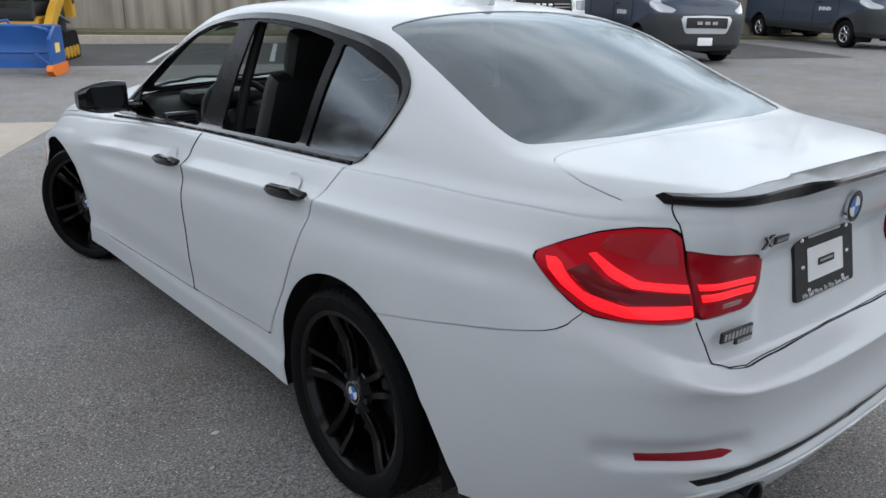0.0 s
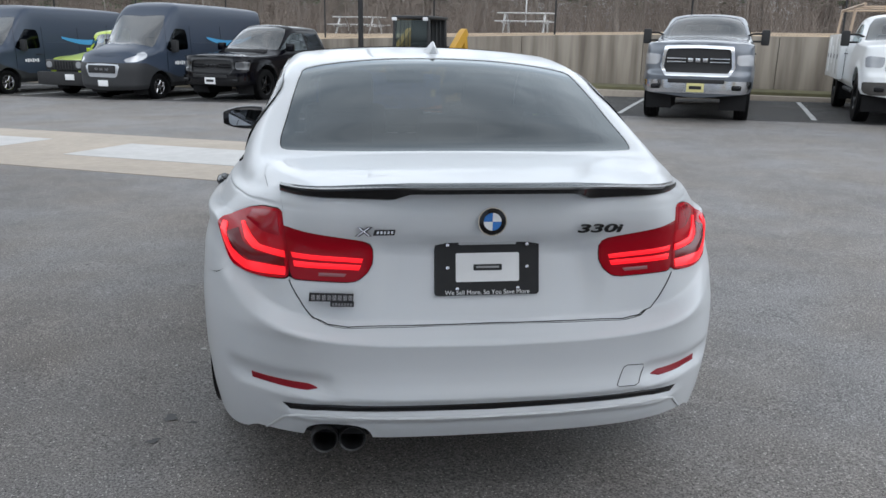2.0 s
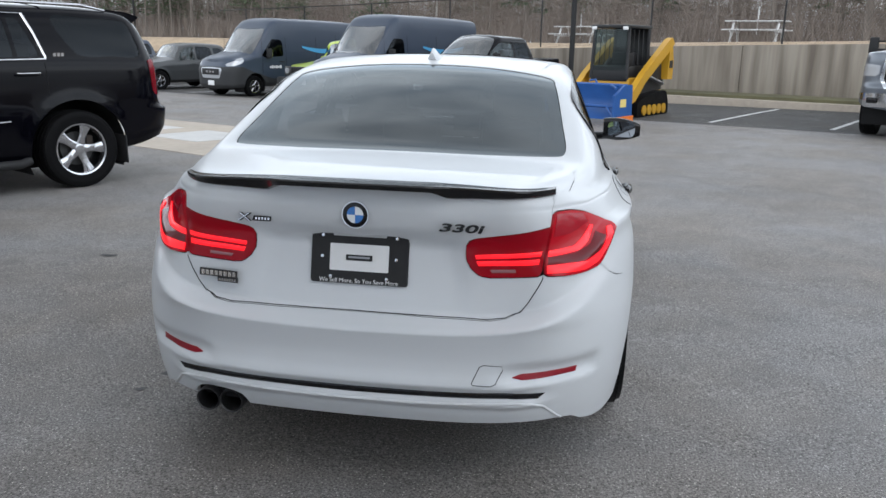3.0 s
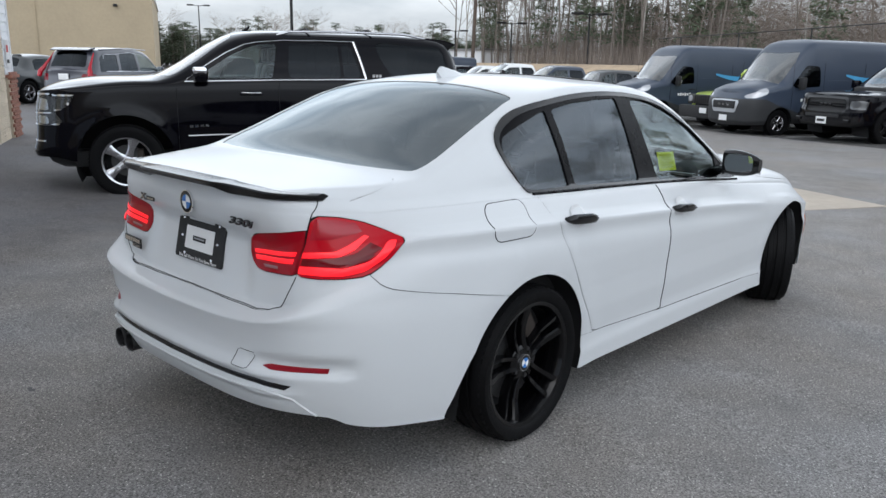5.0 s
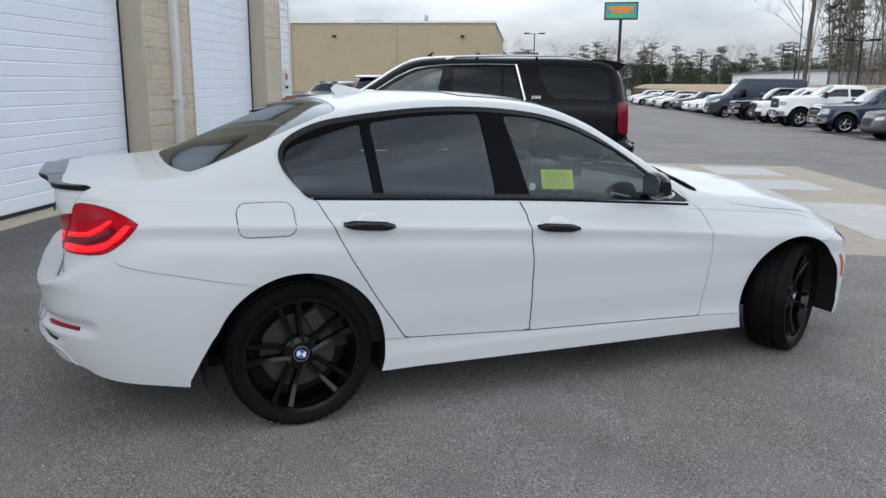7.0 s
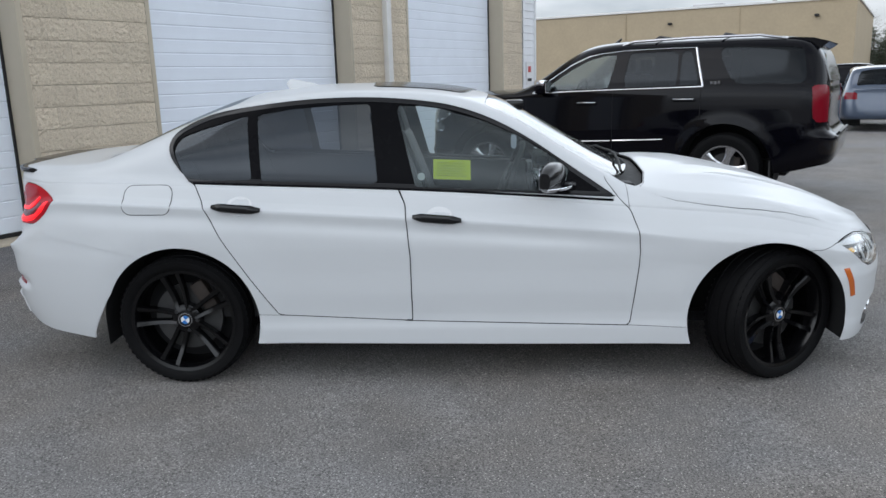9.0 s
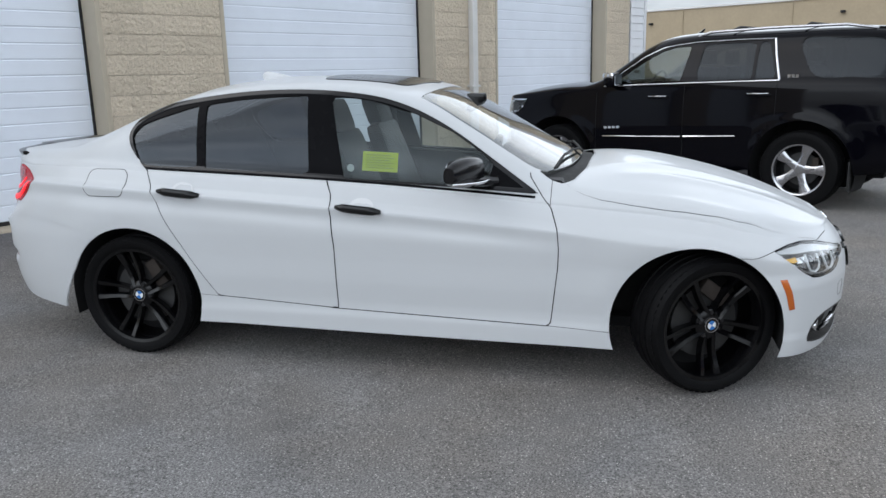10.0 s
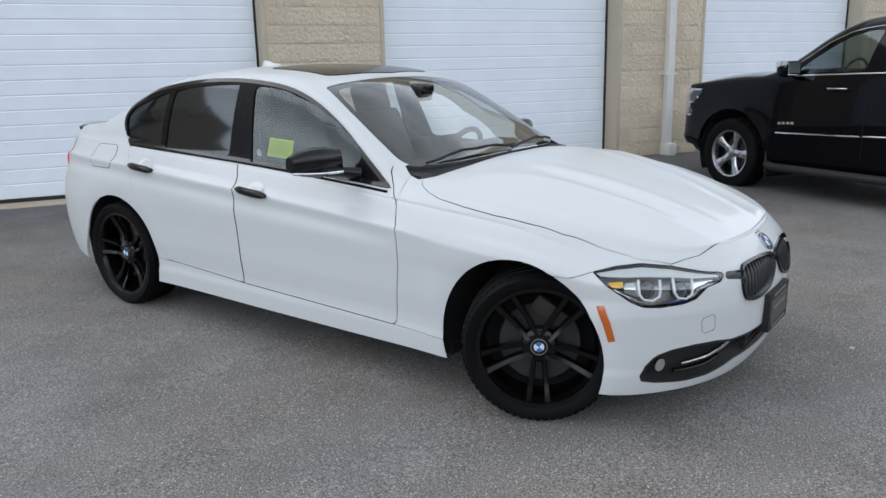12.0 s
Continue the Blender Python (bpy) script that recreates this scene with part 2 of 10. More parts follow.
BLOCK = split_face_mat("tan_split_face_block", (0.73, 0.625, 0.485))
MORTAR = mat("tan_mortar", (0.52, 0.44, 0.335), 0.95, vary=0.1, scale=20)
TAN_STEEL = mat("tan_painted_jamb", (0.47, 0.41, 0.315), 0.6, vary=0.06, scale=6)
DOOR_WHITE = mat("white_door_panel", (0.80, 0.85, 0.93), 0.45, vary=0.05, scale=3, bump=0.12, bump_scale=220)
SIDING = mat("white_vinyl_siding", (0.74, 0.75, 0.77), 0.5, vary=0.04, scale=5)
SPOUT = mat("white_downspout", (0.70, 0.69, 0.67), 0.45, vary=0.06, scale=6)
BRICK = mat("red_brick", (0.27, 0.12, 0.085), 0.9, vary=0.3, scale=12, bump=0.4, bump_scale=80)
TAN_WALL = mat("tan_masonry_paint", (0.40, 0.325, 0.222), 0.9, vary=0.09, scale=3, bump=0.4, bump_scale=14)
PAINT_WHITE = mat("white_car_paint", (0.600, 0.617, 0.632), 0.42, coat=0.42, spec=0.15)
PAINT_BLACK = mat("gloss_black_paint", (0.0022, 0.0022, 0.004), 0.05, spec=0.17)
GLOSS_BLACK = mat("gloss_black_trim", (0.006, 0.006, 0.007), 0.16, spec=0.4)
FRAME_BLACK = mat("black_window_trim", (0.004, 0.004, 0.005), 0.25, spec=0.05, vary=0.1, scale=20)
SATIN_BLACK = mat("satin_black_trim", (0.012, 0.012, 0.013), 0.42, vary=0.1, scale=20)
MATT_BLACK = mat("matt_black_plastic", (0.012, 0.012, 0.013), 0.7, vary=0.15, scale=40)
VOID = mat("unlit_inner_steel", (0.006, 0.006, 0.007), 0.9)
RUBBER = mat("tyre_rubber", (0.0045, 0.0045, 0.005), 0.55, vary=0.2, scale=30, bump=0.15, bump_scale=120, spec=0.10)
WHEEL_BLACK = mat("black_wheel_paint", (0.003, 0.003, 0.0035), 0.15, spec=0.32)
CHROME = mat("chrome", (0.75, 0.75, 0.77), 0.12, metal=1.0)
TRUCK_CHROME = mat("truck_chrome", (0.62, 0.63, 0.65), 0.16, metal=1.0)
ALLOY = mat("polished_alloy", (0.55, 0.55, 0.57), 0.22, metal=1.0)
STEEL = mat("brushed_steel", (0.35, 0.35, 0.36), 0.38, metal=1.0, vary=0.15, scale=30)
CAST = mat("rusty_brake_iron", (0.045, 0.036, 0.031), 0.7, metal=0.4, vary=0.3, scale=30)
LAMP_RED = mat("deep_red_lens", (0.17, 0.002, 0.010), 0.12, coat=0.12, spec=0.25)
LENS_LIT = mat("lit_red_lens", (0.42, 0.001, 0.010), 0.12, coat=0.08, spec=0.2, emit=0.06)
LENS_DIM = mat("dim_red_lens", (0.27, 0.001, 0.008), 0.12, coat=0.08, spec=0.2, emit=0.06)
LAMP_DARK = mat("dark_red_lens", (0.13, 0.001, 0.005), 0.12, coat=0.12, spec=0.25)
LAMP_BRIGHT = mat("bright_red_lens", (0.36, 0.004, 0.016), 0.10, coat=0.2, spec=0.35)
LAMP_GLOW = mat("lit_red_light_bar", (1.0, 0.010, 0.02), 0.3, emit=0.75)
REFLECT_RED = mat("red_reflector", (0.24, 0.003, 0.012), 0.35, spec=0.25)
AMBER = mat("amber_marker", (0.50, 0.11, 0.012), 0.2, coat=0.6)
LAMP_CLEAR = mat("clear_reverse_lens", (0.30, 0.12, 0.13), 0.15, coat=0.6)
GLASS_CLEAR = glass_mat("clear_glass", (0.54, 0.61, 0.60), 0.04, (0.88, 0.97, 1.0), 0.055, 0.6)
GLASS_FRONT = glass_mat("windscreen_glass", (0.62, 0.68, 0.66))
GLASS_TINT = glass_mat("dark_tinted_glass", (0.055, 0.060, 0.070), 0.07, (0.84, 0.92, 1.0), 0.028, 0.36)
GLASS_SIDE = glass_mat("grey_tinted_side_glass", (0.10, 0.11, 0.125), 0.06, (0.84, 0.92, 1.0), 0.062, 0.36)
GLASS_REAR = glass_mat("tinted_rear_glass", (0.09, 0.095, 0.105), 0.06, (0.90, 0.97, 1.0), 0.12, 0.42)
GLASS_LENS = glass_mat("headlamp_lens", (0.90, 0.92, 0.92))
ROUNDEL_BLUE = mat("roundel_blue", (0.03, 0.17, 0.50), 0.25, coat=0.5)
ROUNDEL_WHITE = mat("roundel_white", (0.75, 0.78, 0.80), 0.3, coat=0.5)
SEAT = mat("black_seat_leather", (0.016, 0.016, 0.017), 0.5, vary=0.15, scale=30, bump=0.2, bump_scale=160)
DASH = mat("black_dash_vinyl", (0.014, 0.014, 0.015), 0.6, vary=0.1, scale=40, bump=0.2, bump_scale=200)
HEADLINER = mat("grey_headliner", (0.22, 0.22, 0.215), 0.9, vary=0.05, scale=30)
STICKER = mat("yellow_paper_sticker", (0.72, 0.80, 0.03), 0.7, vary=0.05, scale=20)
LABEL_GREY = mat("grey_print", (0.30, 0.33, 0.03), 0.7)
PLASTIC_WHITE = mat("white_plastic", (0.72, 0.72, 0.72), 0.5, vary=0.04, scale=20)


# ---- mesh helpers ----
def obj(name, verts, faces, material, parent=None, smooth=True, normals=None, label=""):
    me = bpy.data.meshes.new(name)
    me.from_pydata([tuple(v) for v in verts], [], [tuple(f) for f in faces])
    for m in material if isinstance(material, (list, tuple)) else [material]:
        me.materials.append(m)
    if smooth:
        me.polygons.foreach_set("use_smooth", [True] * len(me.polygons))
    me.update()
    if normals is not None:
        me.normals_split_custom_set_from_vertices([tuple(n) for n in normals])
    ob = new(name, me)
    if parent is not None:
        ob.parent = parent
    if label:
        tagged(ob, label)
    return ob


def part(name, bm, material, parent=None, label="", smooth_angle=35):
    bmesh.ops.recalc_face_normals(bm, faces=bm.faces)
    me = bpy.data.meshes.new(name)
    bm.to_mesh(me)
    bm.free()
    for m in material if isinstance(material, (list, tuple)) else [material]:
        me.materials.append(m)
    if smooth_angle:
        me.polygons.foreach_set("use_smooth", [True] * len(me.polygons))
        me.set_sharp_from_angle(angle=radians(smooth_angle))
    ob = new(name, me)
    if parent is not None:
        ob.parent = parent
    if label:
        tagged(ob, label)
    return ob


def add_box(bm, c, size, rot=None, bevel=0.0, taper=None):
    """A box centred at c. taper: (fx, fy), the scale of its upper face."""
    r = bmesh.ops.create_cube(bm, size=1.0)
    vs = r["verts"]
    for v in vs:
        f = taper if taper and v.co.z > 0 else (1, 1)
        v.co = Vector((v.co.x * size[0] * f[0], v.co.y * size[1] * f[1], v.co.z * size[2]))
    if bevel:
        es = list({e for v in vs for e in v.link_edges})
        b = bmesh.ops.bevel(bm, geom=es, offset=bevel, segments=2, affect="EDGES", profile=0.6)
        vs = list({v for f in b["faces"] for v in f.verts} | {v for v in vs if v.is_valid})
    m = Matrix.Translation(c) @ (rot.to_4x4() if rot is not None else Matrix())
    for v in vs:
        v.co = m @ v.co
    return vs


def add_cyl(bm, p0, p1, r0, r1=None, seg=16, caps=True):
    p0, p1 = Vector(p0), Vector(p1)
    d = p1 - p0
    r = bmesh.ops.create_cone(bm, cap_ends=caps, segments=seg, radius1=r0, radius2=r0 if r1 is None else r1, depth=d.length)
    m = Matrix.Translation((p0 + p1) / 2) @ d.to_track_quat("Z", "Y").to_matrix().to_4x4()
    for v in r["verts"]:
        v.co = m @ v.co
    return r["verts"]


def box_part(name, c, size, material, parent=None, bevel=0.0, rot=None, taper=None, label=""):
    bm = bmesh.new()
    add_box(bm, c, size, rot, bevel, taper)
    return part(name, bm, material, parent, label)


def cyl_part(name, p0, p1, r0, material, parent=None, r1=None, seg=16, label=""):
    bm = bmesh.new()
    add_cyl(bm, p0, p1, r0, r1, seg)
    return part(name, bm, material, parent, label)


def add_tube(bm, pts, radii, seg=8):
    """A tube along points; radii one number or one for each point."""
    pts = [Vector(p) for p in pts]
    if isinstance(radii, (int, float)):
        radii = [radii] * len(pts)
    rings = []
    for i, p in enumerate(pts):
        d = (pts[min(i + 1, len(pts) - 1)] - pts[max(i - 1, 0)]).normalized()
        q = d.to_track_quat("Z", "Y")
        rings.append([bm.verts.new(p + q @ Vector((radii[i] * math.cos(a), radii[i] * math.sin(a), 0))) for a in (2 * math.pi * k / seg for k in range(seg))])
    for a, b in zip(rings, rings[1:]):
        for k in range(seg):
            bm.faces.new((a[k], a[(k + 1) % seg], b[(k + 1) % seg], b[k]))
    bm.faces.new(rings[0][::-1])
    bm.faces.new(rings[-1])


def tube_part(name, pts, radii, material, parent=None, seg=8, label=""):
    bm = bmesh.new()
    add_tube(bm, pts, radii, seg)
    return part(name, bm, material, parent, label, 60)


def add_prism(bm, poly, h0, h1, frame_m=None, inset=0.0):
    """A flat polygon (list of 2D points) raised from h0 to h1 along z of frame_m."""
    m = frame_m or Matrix()
    lo = [bm.verts.new(m @ Vector((x, y, h0))) for x, y in poly]
    cx, cy = sum(p[0] for p in poly) / len(poly), sum(p[1] for p in poly) / len(poly)
    hi = []
    for x, y in poly:
        d = Vector((cx - x, cy - y))
        d = d.normalized() * inset if d.length > 0 else d
        hi.append(bm.verts.new(m @ Vector((x + d.x, y + d.y, h1))))
    n = len(poly)
    for k in range(n):
        bm.faces.new((lo[k], lo[(k + 1) % n], hi[(k + 1) % n], hi[k]))
    bm.faces.new(hi)
    bm.faces.new(lo[::-1])


def lathe(bm, profile, seg=48, axis="X", close=False):
    """profile: (along axis, radius) pairs, turned round the axis."""
    rings = []
    for a, r in profile:
        ring = []
        for k in range(seg):
            t = 2 * math.pi * k / seg
            c, s = r * math.cos(t), r * math.sin(t)
            ring.append(bm.verts.new((a, c, s) if axis == "X" else (c, s, a)))
        rings.append(ring)
    pairs = list(zip(rings, rings[1:])) + ([(rings[-1], rings[0])] if close else [])
    for p, q in pairs:
        for k in range(seg):
            bm.faces.new((p[k], p[(k + 1) % seg], q[(k + 1) % seg], q[k]))
    return rings


def empty(name, m, label, category, group="", kind=""):
    e = new(name)
    e.matrix_world = m
    return tagged(e, label, category, group, kind)


def pchip(keys):
    """A smooth curve through (x, y) pairs that does not overshoot."""
    xs = np.array([k[0] for k in keys], float)
    ys = np.array([k[1] for k in keys], float)
    h, d = np.diff(xs), np.diff(ys) / np.diff(xs)
    m = np.zeros(len(xs))
    m[0], m[-1] = d[0], d[-1]
    for i in range(1, len(xs) - 1):
        if d[i - 1] * d[i] > 0:
            w1, w2 = 2 * h[i] + h[i - 1], h[i] + 2 * h[i - 1]
            m[i] = (w1 + w2) / (w1 / d[i - 1] + w2 / d[i])

    def f(x):
        x = np.clip(np.asarray(x, float), xs[0], xs[-1])
        i = np.clip(np.searchsorted(xs, x) - 1, 0, len(xs) - 2)
        t = (x - xs[i]) / h[i]
        return (ys[i] * (1 + 2 * t) * (1 - t) ** 2 + ys[i + 1] * t * t * (3 - 2 * t) + h[i] * (m[i] * t * (1 - t) ** 2 + m[i + 1] * t * t * (t - 1)))
    return f


def smooth_poly(pts, n=8):
    """A closed outline rounded through its corner points (Catmull-Rom)."""
    out, k = [], len(pts)
    for i in range(k):
        p0, p1, p2, p3 = (np.array(pts[(i + j - 1) % k], float) for j in range(4))
        for t in np.arange(n) / n:
            out.append(tuple(0.5 * (2 * p1 + (p2 - p0) * t + (2 * p0 - 5 * p1 + 4 * p2 - p3) * t * t + (3 * p1 - p0 - 3 * p2 + p3) * t ** 3)))
    return out


def smooth_open(pts, n=5):
    out, k = [], len(pts)
    for i in range(k - 1):
        p0, p1, p2, p3 = (np.array(pts[min(max(i + j - 1, 0), k - 1)], float) for j in range(4))
        for t in np.arange(n) / n:
            out.append(tuple(0.5 * (2 * p1 + (p2 - p0) * t + (2 * p0 - 5 * p1 + 4 * p2 - p3) * t * t + (3 * p1 - p0 - 3 * p2 + p3) * t ** 3)))
    return out + [tuple(pts[-1])]


def round_rect(x0, y0, x1, y1, r, n=5):
    out = []
    for cx, cy, a0 in ((x1 - r, y1 - r, 0), (x0 + r, y1 - r, 90), (x0 + r, y0 + r, 180), (x1 - r, y0 + r, 270)):
        for k in range(n + 1):
            a = radians(a0 + 90 * k / n)
            out.append((cx + r * math.cos(a), cy + r * math.sin(a)))
    return out


def sdf(poly):
    """Signed distance to a closed outline, negative inside, for arrays of points."""
    P = np.array(poly, float)
    A, B = P, np.roll(P, -1, axis=0)

    def f(u, v):
        u, v = np.asarray(u, float), np.asarray(v, float)
        best = np.full(u.shape, 1e9)
        inside = np.zeros(u.shape, bool)
        for (ax, ay), (bx, by) in zip(A, B):
            ex, ey = bx - ax, by - ay
            t = np.clip(((u - ax) * ex + (v - ay) * ey) / (ex * ex + ey * ey + 1e-12), 0, 1)
            best = np.minimum(best, np.hypot(u - ax - t * ex, v - ay - t * ey))
            c = ((ay > v) != (by > v)) & (u < (bx - ax) * (v - ay) / (by - ay + 1e-15) + ax)
            inside ^= c
        return np.where(inside, -best, best)
    return f


class Skin:
    """A piece of a vehicle's outer skin: places, normals, arc and row coordinates, and triangles."""

    def __init__(self, P, N, S, R, T):
        self.P, self.N, self.S, self.R, self.T = P, N, S, R, T

    def cut(self, f, gap=0.0):
        """Split by the signed field f(skin): the inside (f < -gap/2) and the outside (f > gap/2)."""
        v = f(self)
        return self.keep(v + gap / 2), self.keep(-v + gap / 2)

    def keep(self, v):
        """What lies where v < 0."""
        T = self.T
        if len(T) == 0:
            return self
        neg = v < 0
        cnt = neg[T].sum(axis=1)
        tris = [tuple(t) for t in T[cnt == 3]]
        data = [list(self.P), list(self.N), list(self.S), list(self.R)]
        made = {}

        def mid(i, j):
            key = (i, j) if i < j else (j, i)
            if key not in made:
                t = v[i] / (v[i] - v[j])
                for d in data:
                    d.append(d[i] * (1 - t) + d[j] * t)
                made[key] = len(data[0]) - 1
            return made[key]

        for a, b, c in T[(cnt == 1) | (cnt == 2)]:
            for i, j, k in ((a, b, c), (b, c, a), (c, a, b)):
                if neg[i] and not neg[j] and not neg[k]:
                    tris.append((i, mid(i, j), mid(i, k)))
                    break
                if not neg[i] and neg[j] and neg[k]:
                    p, q = mid(i, j), mid(i, k)
                    tris += [(j, k, q), (j, q, p)]
                    break
        Tn = np.array(tris, int).reshape(-1, 3)
        used, inv = np.unique(Tn, return_inverse=True)
        arr = [np.array([d[i] for i in used], float).reshape((-1, 3) if n < 2 else (-1,)) for n, d in enumerate(data)]
        return Skin(arr[0], arr[1], arr[2], arr[3], inv.reshape(-1, 3))

    def moved(self, d):
        return Skin(self.P + self.N * d, self.N, self.S, self.R, self.T)

    def flip(self):
        k = np.array([-1, 1, 1])
        return Skin(self.P * k, self.N * k, self.S, self.R, self.T[:, ::-1])

    def plus(self, o):
        n = len(self.P)
        cat = lambda a, b: np.concatenate([a, b]) if len(b) else a
        return Skin(cat(self.P, o.P), cat(self.N, o.N), cat(self.S, o.S), cat(self.R, o.R), cat(self.T, o.T + n))

    def both(self):
        """Both halves, joined along the middle line."""
        w, n = self.plus(self.flip()), len(self.P)
        idx = np.arange(len(w.P))
        seam = np.nonzero(np.abs(self.P[:, 0]) < 1e-4)[0]
        idx[n + seam] = seam
        return Skin(w.P, w.N, w.S, w.R, idx[w.T])

    def build(self, name, material, parent, depth=0.012, label=""):
        """A mesh with its edges turned inwards by depth. Edges on the middle line stay open."""
        if len(self.T) == 0:
            return None
        P, N, T = self.P, self.N, self.T
        edges = np.concatenate([T[:, [0, 1]], T[:, [1, 2]], T[:, [2, 0]]])
        key = np.sort(edges, axis=1)
        _, inv, cnt = np.unique(key, axis=0, return_inverse=True, return_counts=True)
        rim = edges[cnt[inv.ravel()] == 1]
        rim = rim[~((np.abs(P[rim[:, 0], 0]) < 1e-4) & (np.abs(P[rim[:, 1], 0]) < 1e-4))]
        faces = [tuple(t) for t in T]
        V, NN = list(P), list(N)
        if depth and len(rim):
            idx = {}
            for i in np.unique(rim):
                idx[i] = len(V)
                V.append(P[i] + N[i] * -0.0)
                V.append(P[i] - N[i] * depth)
                side = N[i]
                NN += [side, side]
            for a, b in rim:
                faces.append((idx[b], idx[a], idx[a] + 1, idx[b] + 1))
        ob = obj(name, V, faces, material, parent, True, None, label)
        nn = np.array(NN)
        ob.data.normals_split_custom_set_from_vertices([tuple(n) for n in nn])
        return ob


def skin_sheet(q, step=0.03, nA=(30, 16), nB1=10, nB2=18, end_n=34):
    """The right half of a vehicle's skin. q: dict of curves.
    yr0/yf0: where the rounded ends begin; rear/front(z): extents; nr/nf: roundness; zbot, zcr, zE: heights by arc;
    W(z, zb, zc, ze, y): half width; xr, zr, zc: roof rail and middle line by y."""
    def arc(n, L, W, count):
        th = np.linspace(0, math.pi / 2, 4000)
        x, y = W * np.sin(th) ** (2 / n), -L * np.cos(th) ** (2 / n)
        s = np.concatenate([[0], np.cumsum(np.hypot(np.diff(x), np.diff(y)))])
        want = np.linspace(0, s[-1], count + 1)
        return np.interp(want, s, th), want
    zr_ref, zf_ref = q["zref_rear"], q["zref_front"]
    Lr, Lf = q["yr0"] - float(q["rear"](zr_ref)), float(q["front"](zf_ref)) - q["yf0"]
    thr, sr = arc(q["nr"], Lr, q["w0"], end_n)
    thf, sf = arc(q["nf"], Lf, q["w0"], end_n)
    ny = max(2, int((q["yf0"] - q["yr0"]) / step))
    ys = np.linspace(q["yr0"], q["yf0"], ny + 1)
    stations = [("r", t, s) for t, s in zip(thr, sr)]
    s0 = sr[-1]
    stations += [("m", y, s0 + y - q["yr0"]) for y in ys[1:-1]]
    s1 = s0 + q["yf0"] - q["yr0"]
    stations += [("f", t, s1 + sf[-1] - s) for t, s in zip(thf[::-1], sf[::-1])]
    total = s1 + sf[-1]

    def keyed(tab):
        out = []
        for k, v in tab:
            if isinstance(k, tuple):
                kind, val = k
                s = val if kind == "r" else total - val
            else:
                s = s0 + k - q["yr0"]
            out.append((s, v))
        return pchip(sorted(out))
    zbot, zcr, zE = keyed(q["zbot"]), keyed(q["zcr"]), keyed(q["zE"])
    creased = keyed(q["crease"]) if "crease" in q else None
    rows_n = nA[0] + nA[1] + nB1 + nB2 + 1
    P = np.zeros((len(stations), rows_n, 3))
    S = np.zeros((len(stations), rows_n))
    R = np.zeros((len(stations), rows_n))
    for j, (kind, val, s) in enumerate(stations):
        zb, zc_, ze = float(zbot(s)), float(zcr(s)), float(zE(s))
        yb = val if kind == "m" else q["yr0"] - Lr * max(0.0, math.cos(val)) ** (2 / q["nr"]) if kind == "r" else q["yf0"] + Lf * max(0.0, math.cos(val)) ** (2 / q["nf"])
        upper = np.array(q["upper_rows"](yb)) if "upper_rows" in q else np.linspace(0, 1, nA[1] + 1)
        za = np.concatenate([np.linspace(zb, zc_, nA[0] + 1)[:-1], zc_ + (ze - zc_) * upper])
        if "crease" in q:
            # one row of the mesh follows the bumper's crease
            k_ = q["crease_row"]
            zk = float(creased(s))
            zk = zk if zk > 0 else zb + (zc_ - zb) * k_ / nA[0]
            za[:nA[0]] = np.concatenate([np.linspace(zb, zk, k_ + 1)[:-1], np.linspace(zk, zc_, nA[0] - k_ + 1)[:-1]])
        elif kind == "r":
            # finer rows where the tail's profile turns
            fz = np.linspace(zb, zc_, 400)
            ln_ = np.concatenate([[0], np.cumsum(np.hypot(np.diff(fz), np.diff(q["rear"](fz))))])
            za2 = np.interp(np.linspace(0, ln_[-1], nA[0] + 1), ln_, fz)
            k_ = max(0.0, math.cos(val)) ** 0.5
            za[:nA[0]] += (za2[:-1] - za[:nA[0]]) * k_
        w = np.array([q["W"](z, zb, zc_, ze, yb) for z in za])
        if kind == "r":
            n = q["nr"]
            x = w * math.sin(val) ** (2 / n)
            ext = q["tail"](za, float(creased(s)), math.sin(val) ** (2 / n)) if "tail" in q else q["rear"](za)
            if "rear_square" in q:
                xf = math.sin(val) ** (2 / n)
                ext = ext - q["rear_square"](za) * math.exp(-((xf - 0.70) / 0.16) ** 2)
            y = q["yr0"] - (q["yr0"] - ext) * max(0.0, math.cos(val)) ** (2 / n)
        elif kind == "f":
            n = q["nf"]
            x = w * math.sin(val) ** (2 / n)
            y = q["yf0"] + (q["front"](za) - q["yf0"]) * max(0.0, math.cos(val)) ** (2 / n)
        else:
            x, y = w, np.full(len(za), val)
        k = len(za)
        P[j, :k, 0], P[j, :k, 1], P[j, :k, 2] = x, y, za
        R[j, :k] = np.linspace(0, 1, k)
        xe, ye, z_e = x[-1], y[-1], za[-1]
        xr, zr, zc2 = float(q["xr"](ye)), float(q["zr"](ye)), float(q["zc"](ye))
        xr = min(xr, xe * 0.9)
        zr = z_e + (zr - z_e) * min(1.0, xe / 0.3)
        zc2 = z_e + (zc2 - z_e) * min(1.0, xe / 0.3)
        t = np.linspace(0, 1, nB1 + 1)[1:]
        dx, dz = xr - xe, zr - z_e
        ln = math.hypot(dx, dz) + 1e-9
        bl = float(q["bulge"](ye)) * min(1.0, ln / 0.2)
        P[j, k:k + nB1, 0] = xe + dx * t + bl * np.sin(math.pi * t) * dz / ln
        P[j, k:k + nB1, 2] = z_e + dz * t - bl * np.sin(math.pi * t) * dx / ln
        R[j, k:k + nB1] = 1 + t
        t = np.linspace(0, 1, nB2 + 1)[1:]
        xx = xr * (1 - t)
        P[j, k + nB1:, 0] = xx
        P[j, k + nB1:, 2] = zr + (zc2 - zr) * (1 - (xx / max(xr, 1e-6)) ** q.get("crown", 2.2))
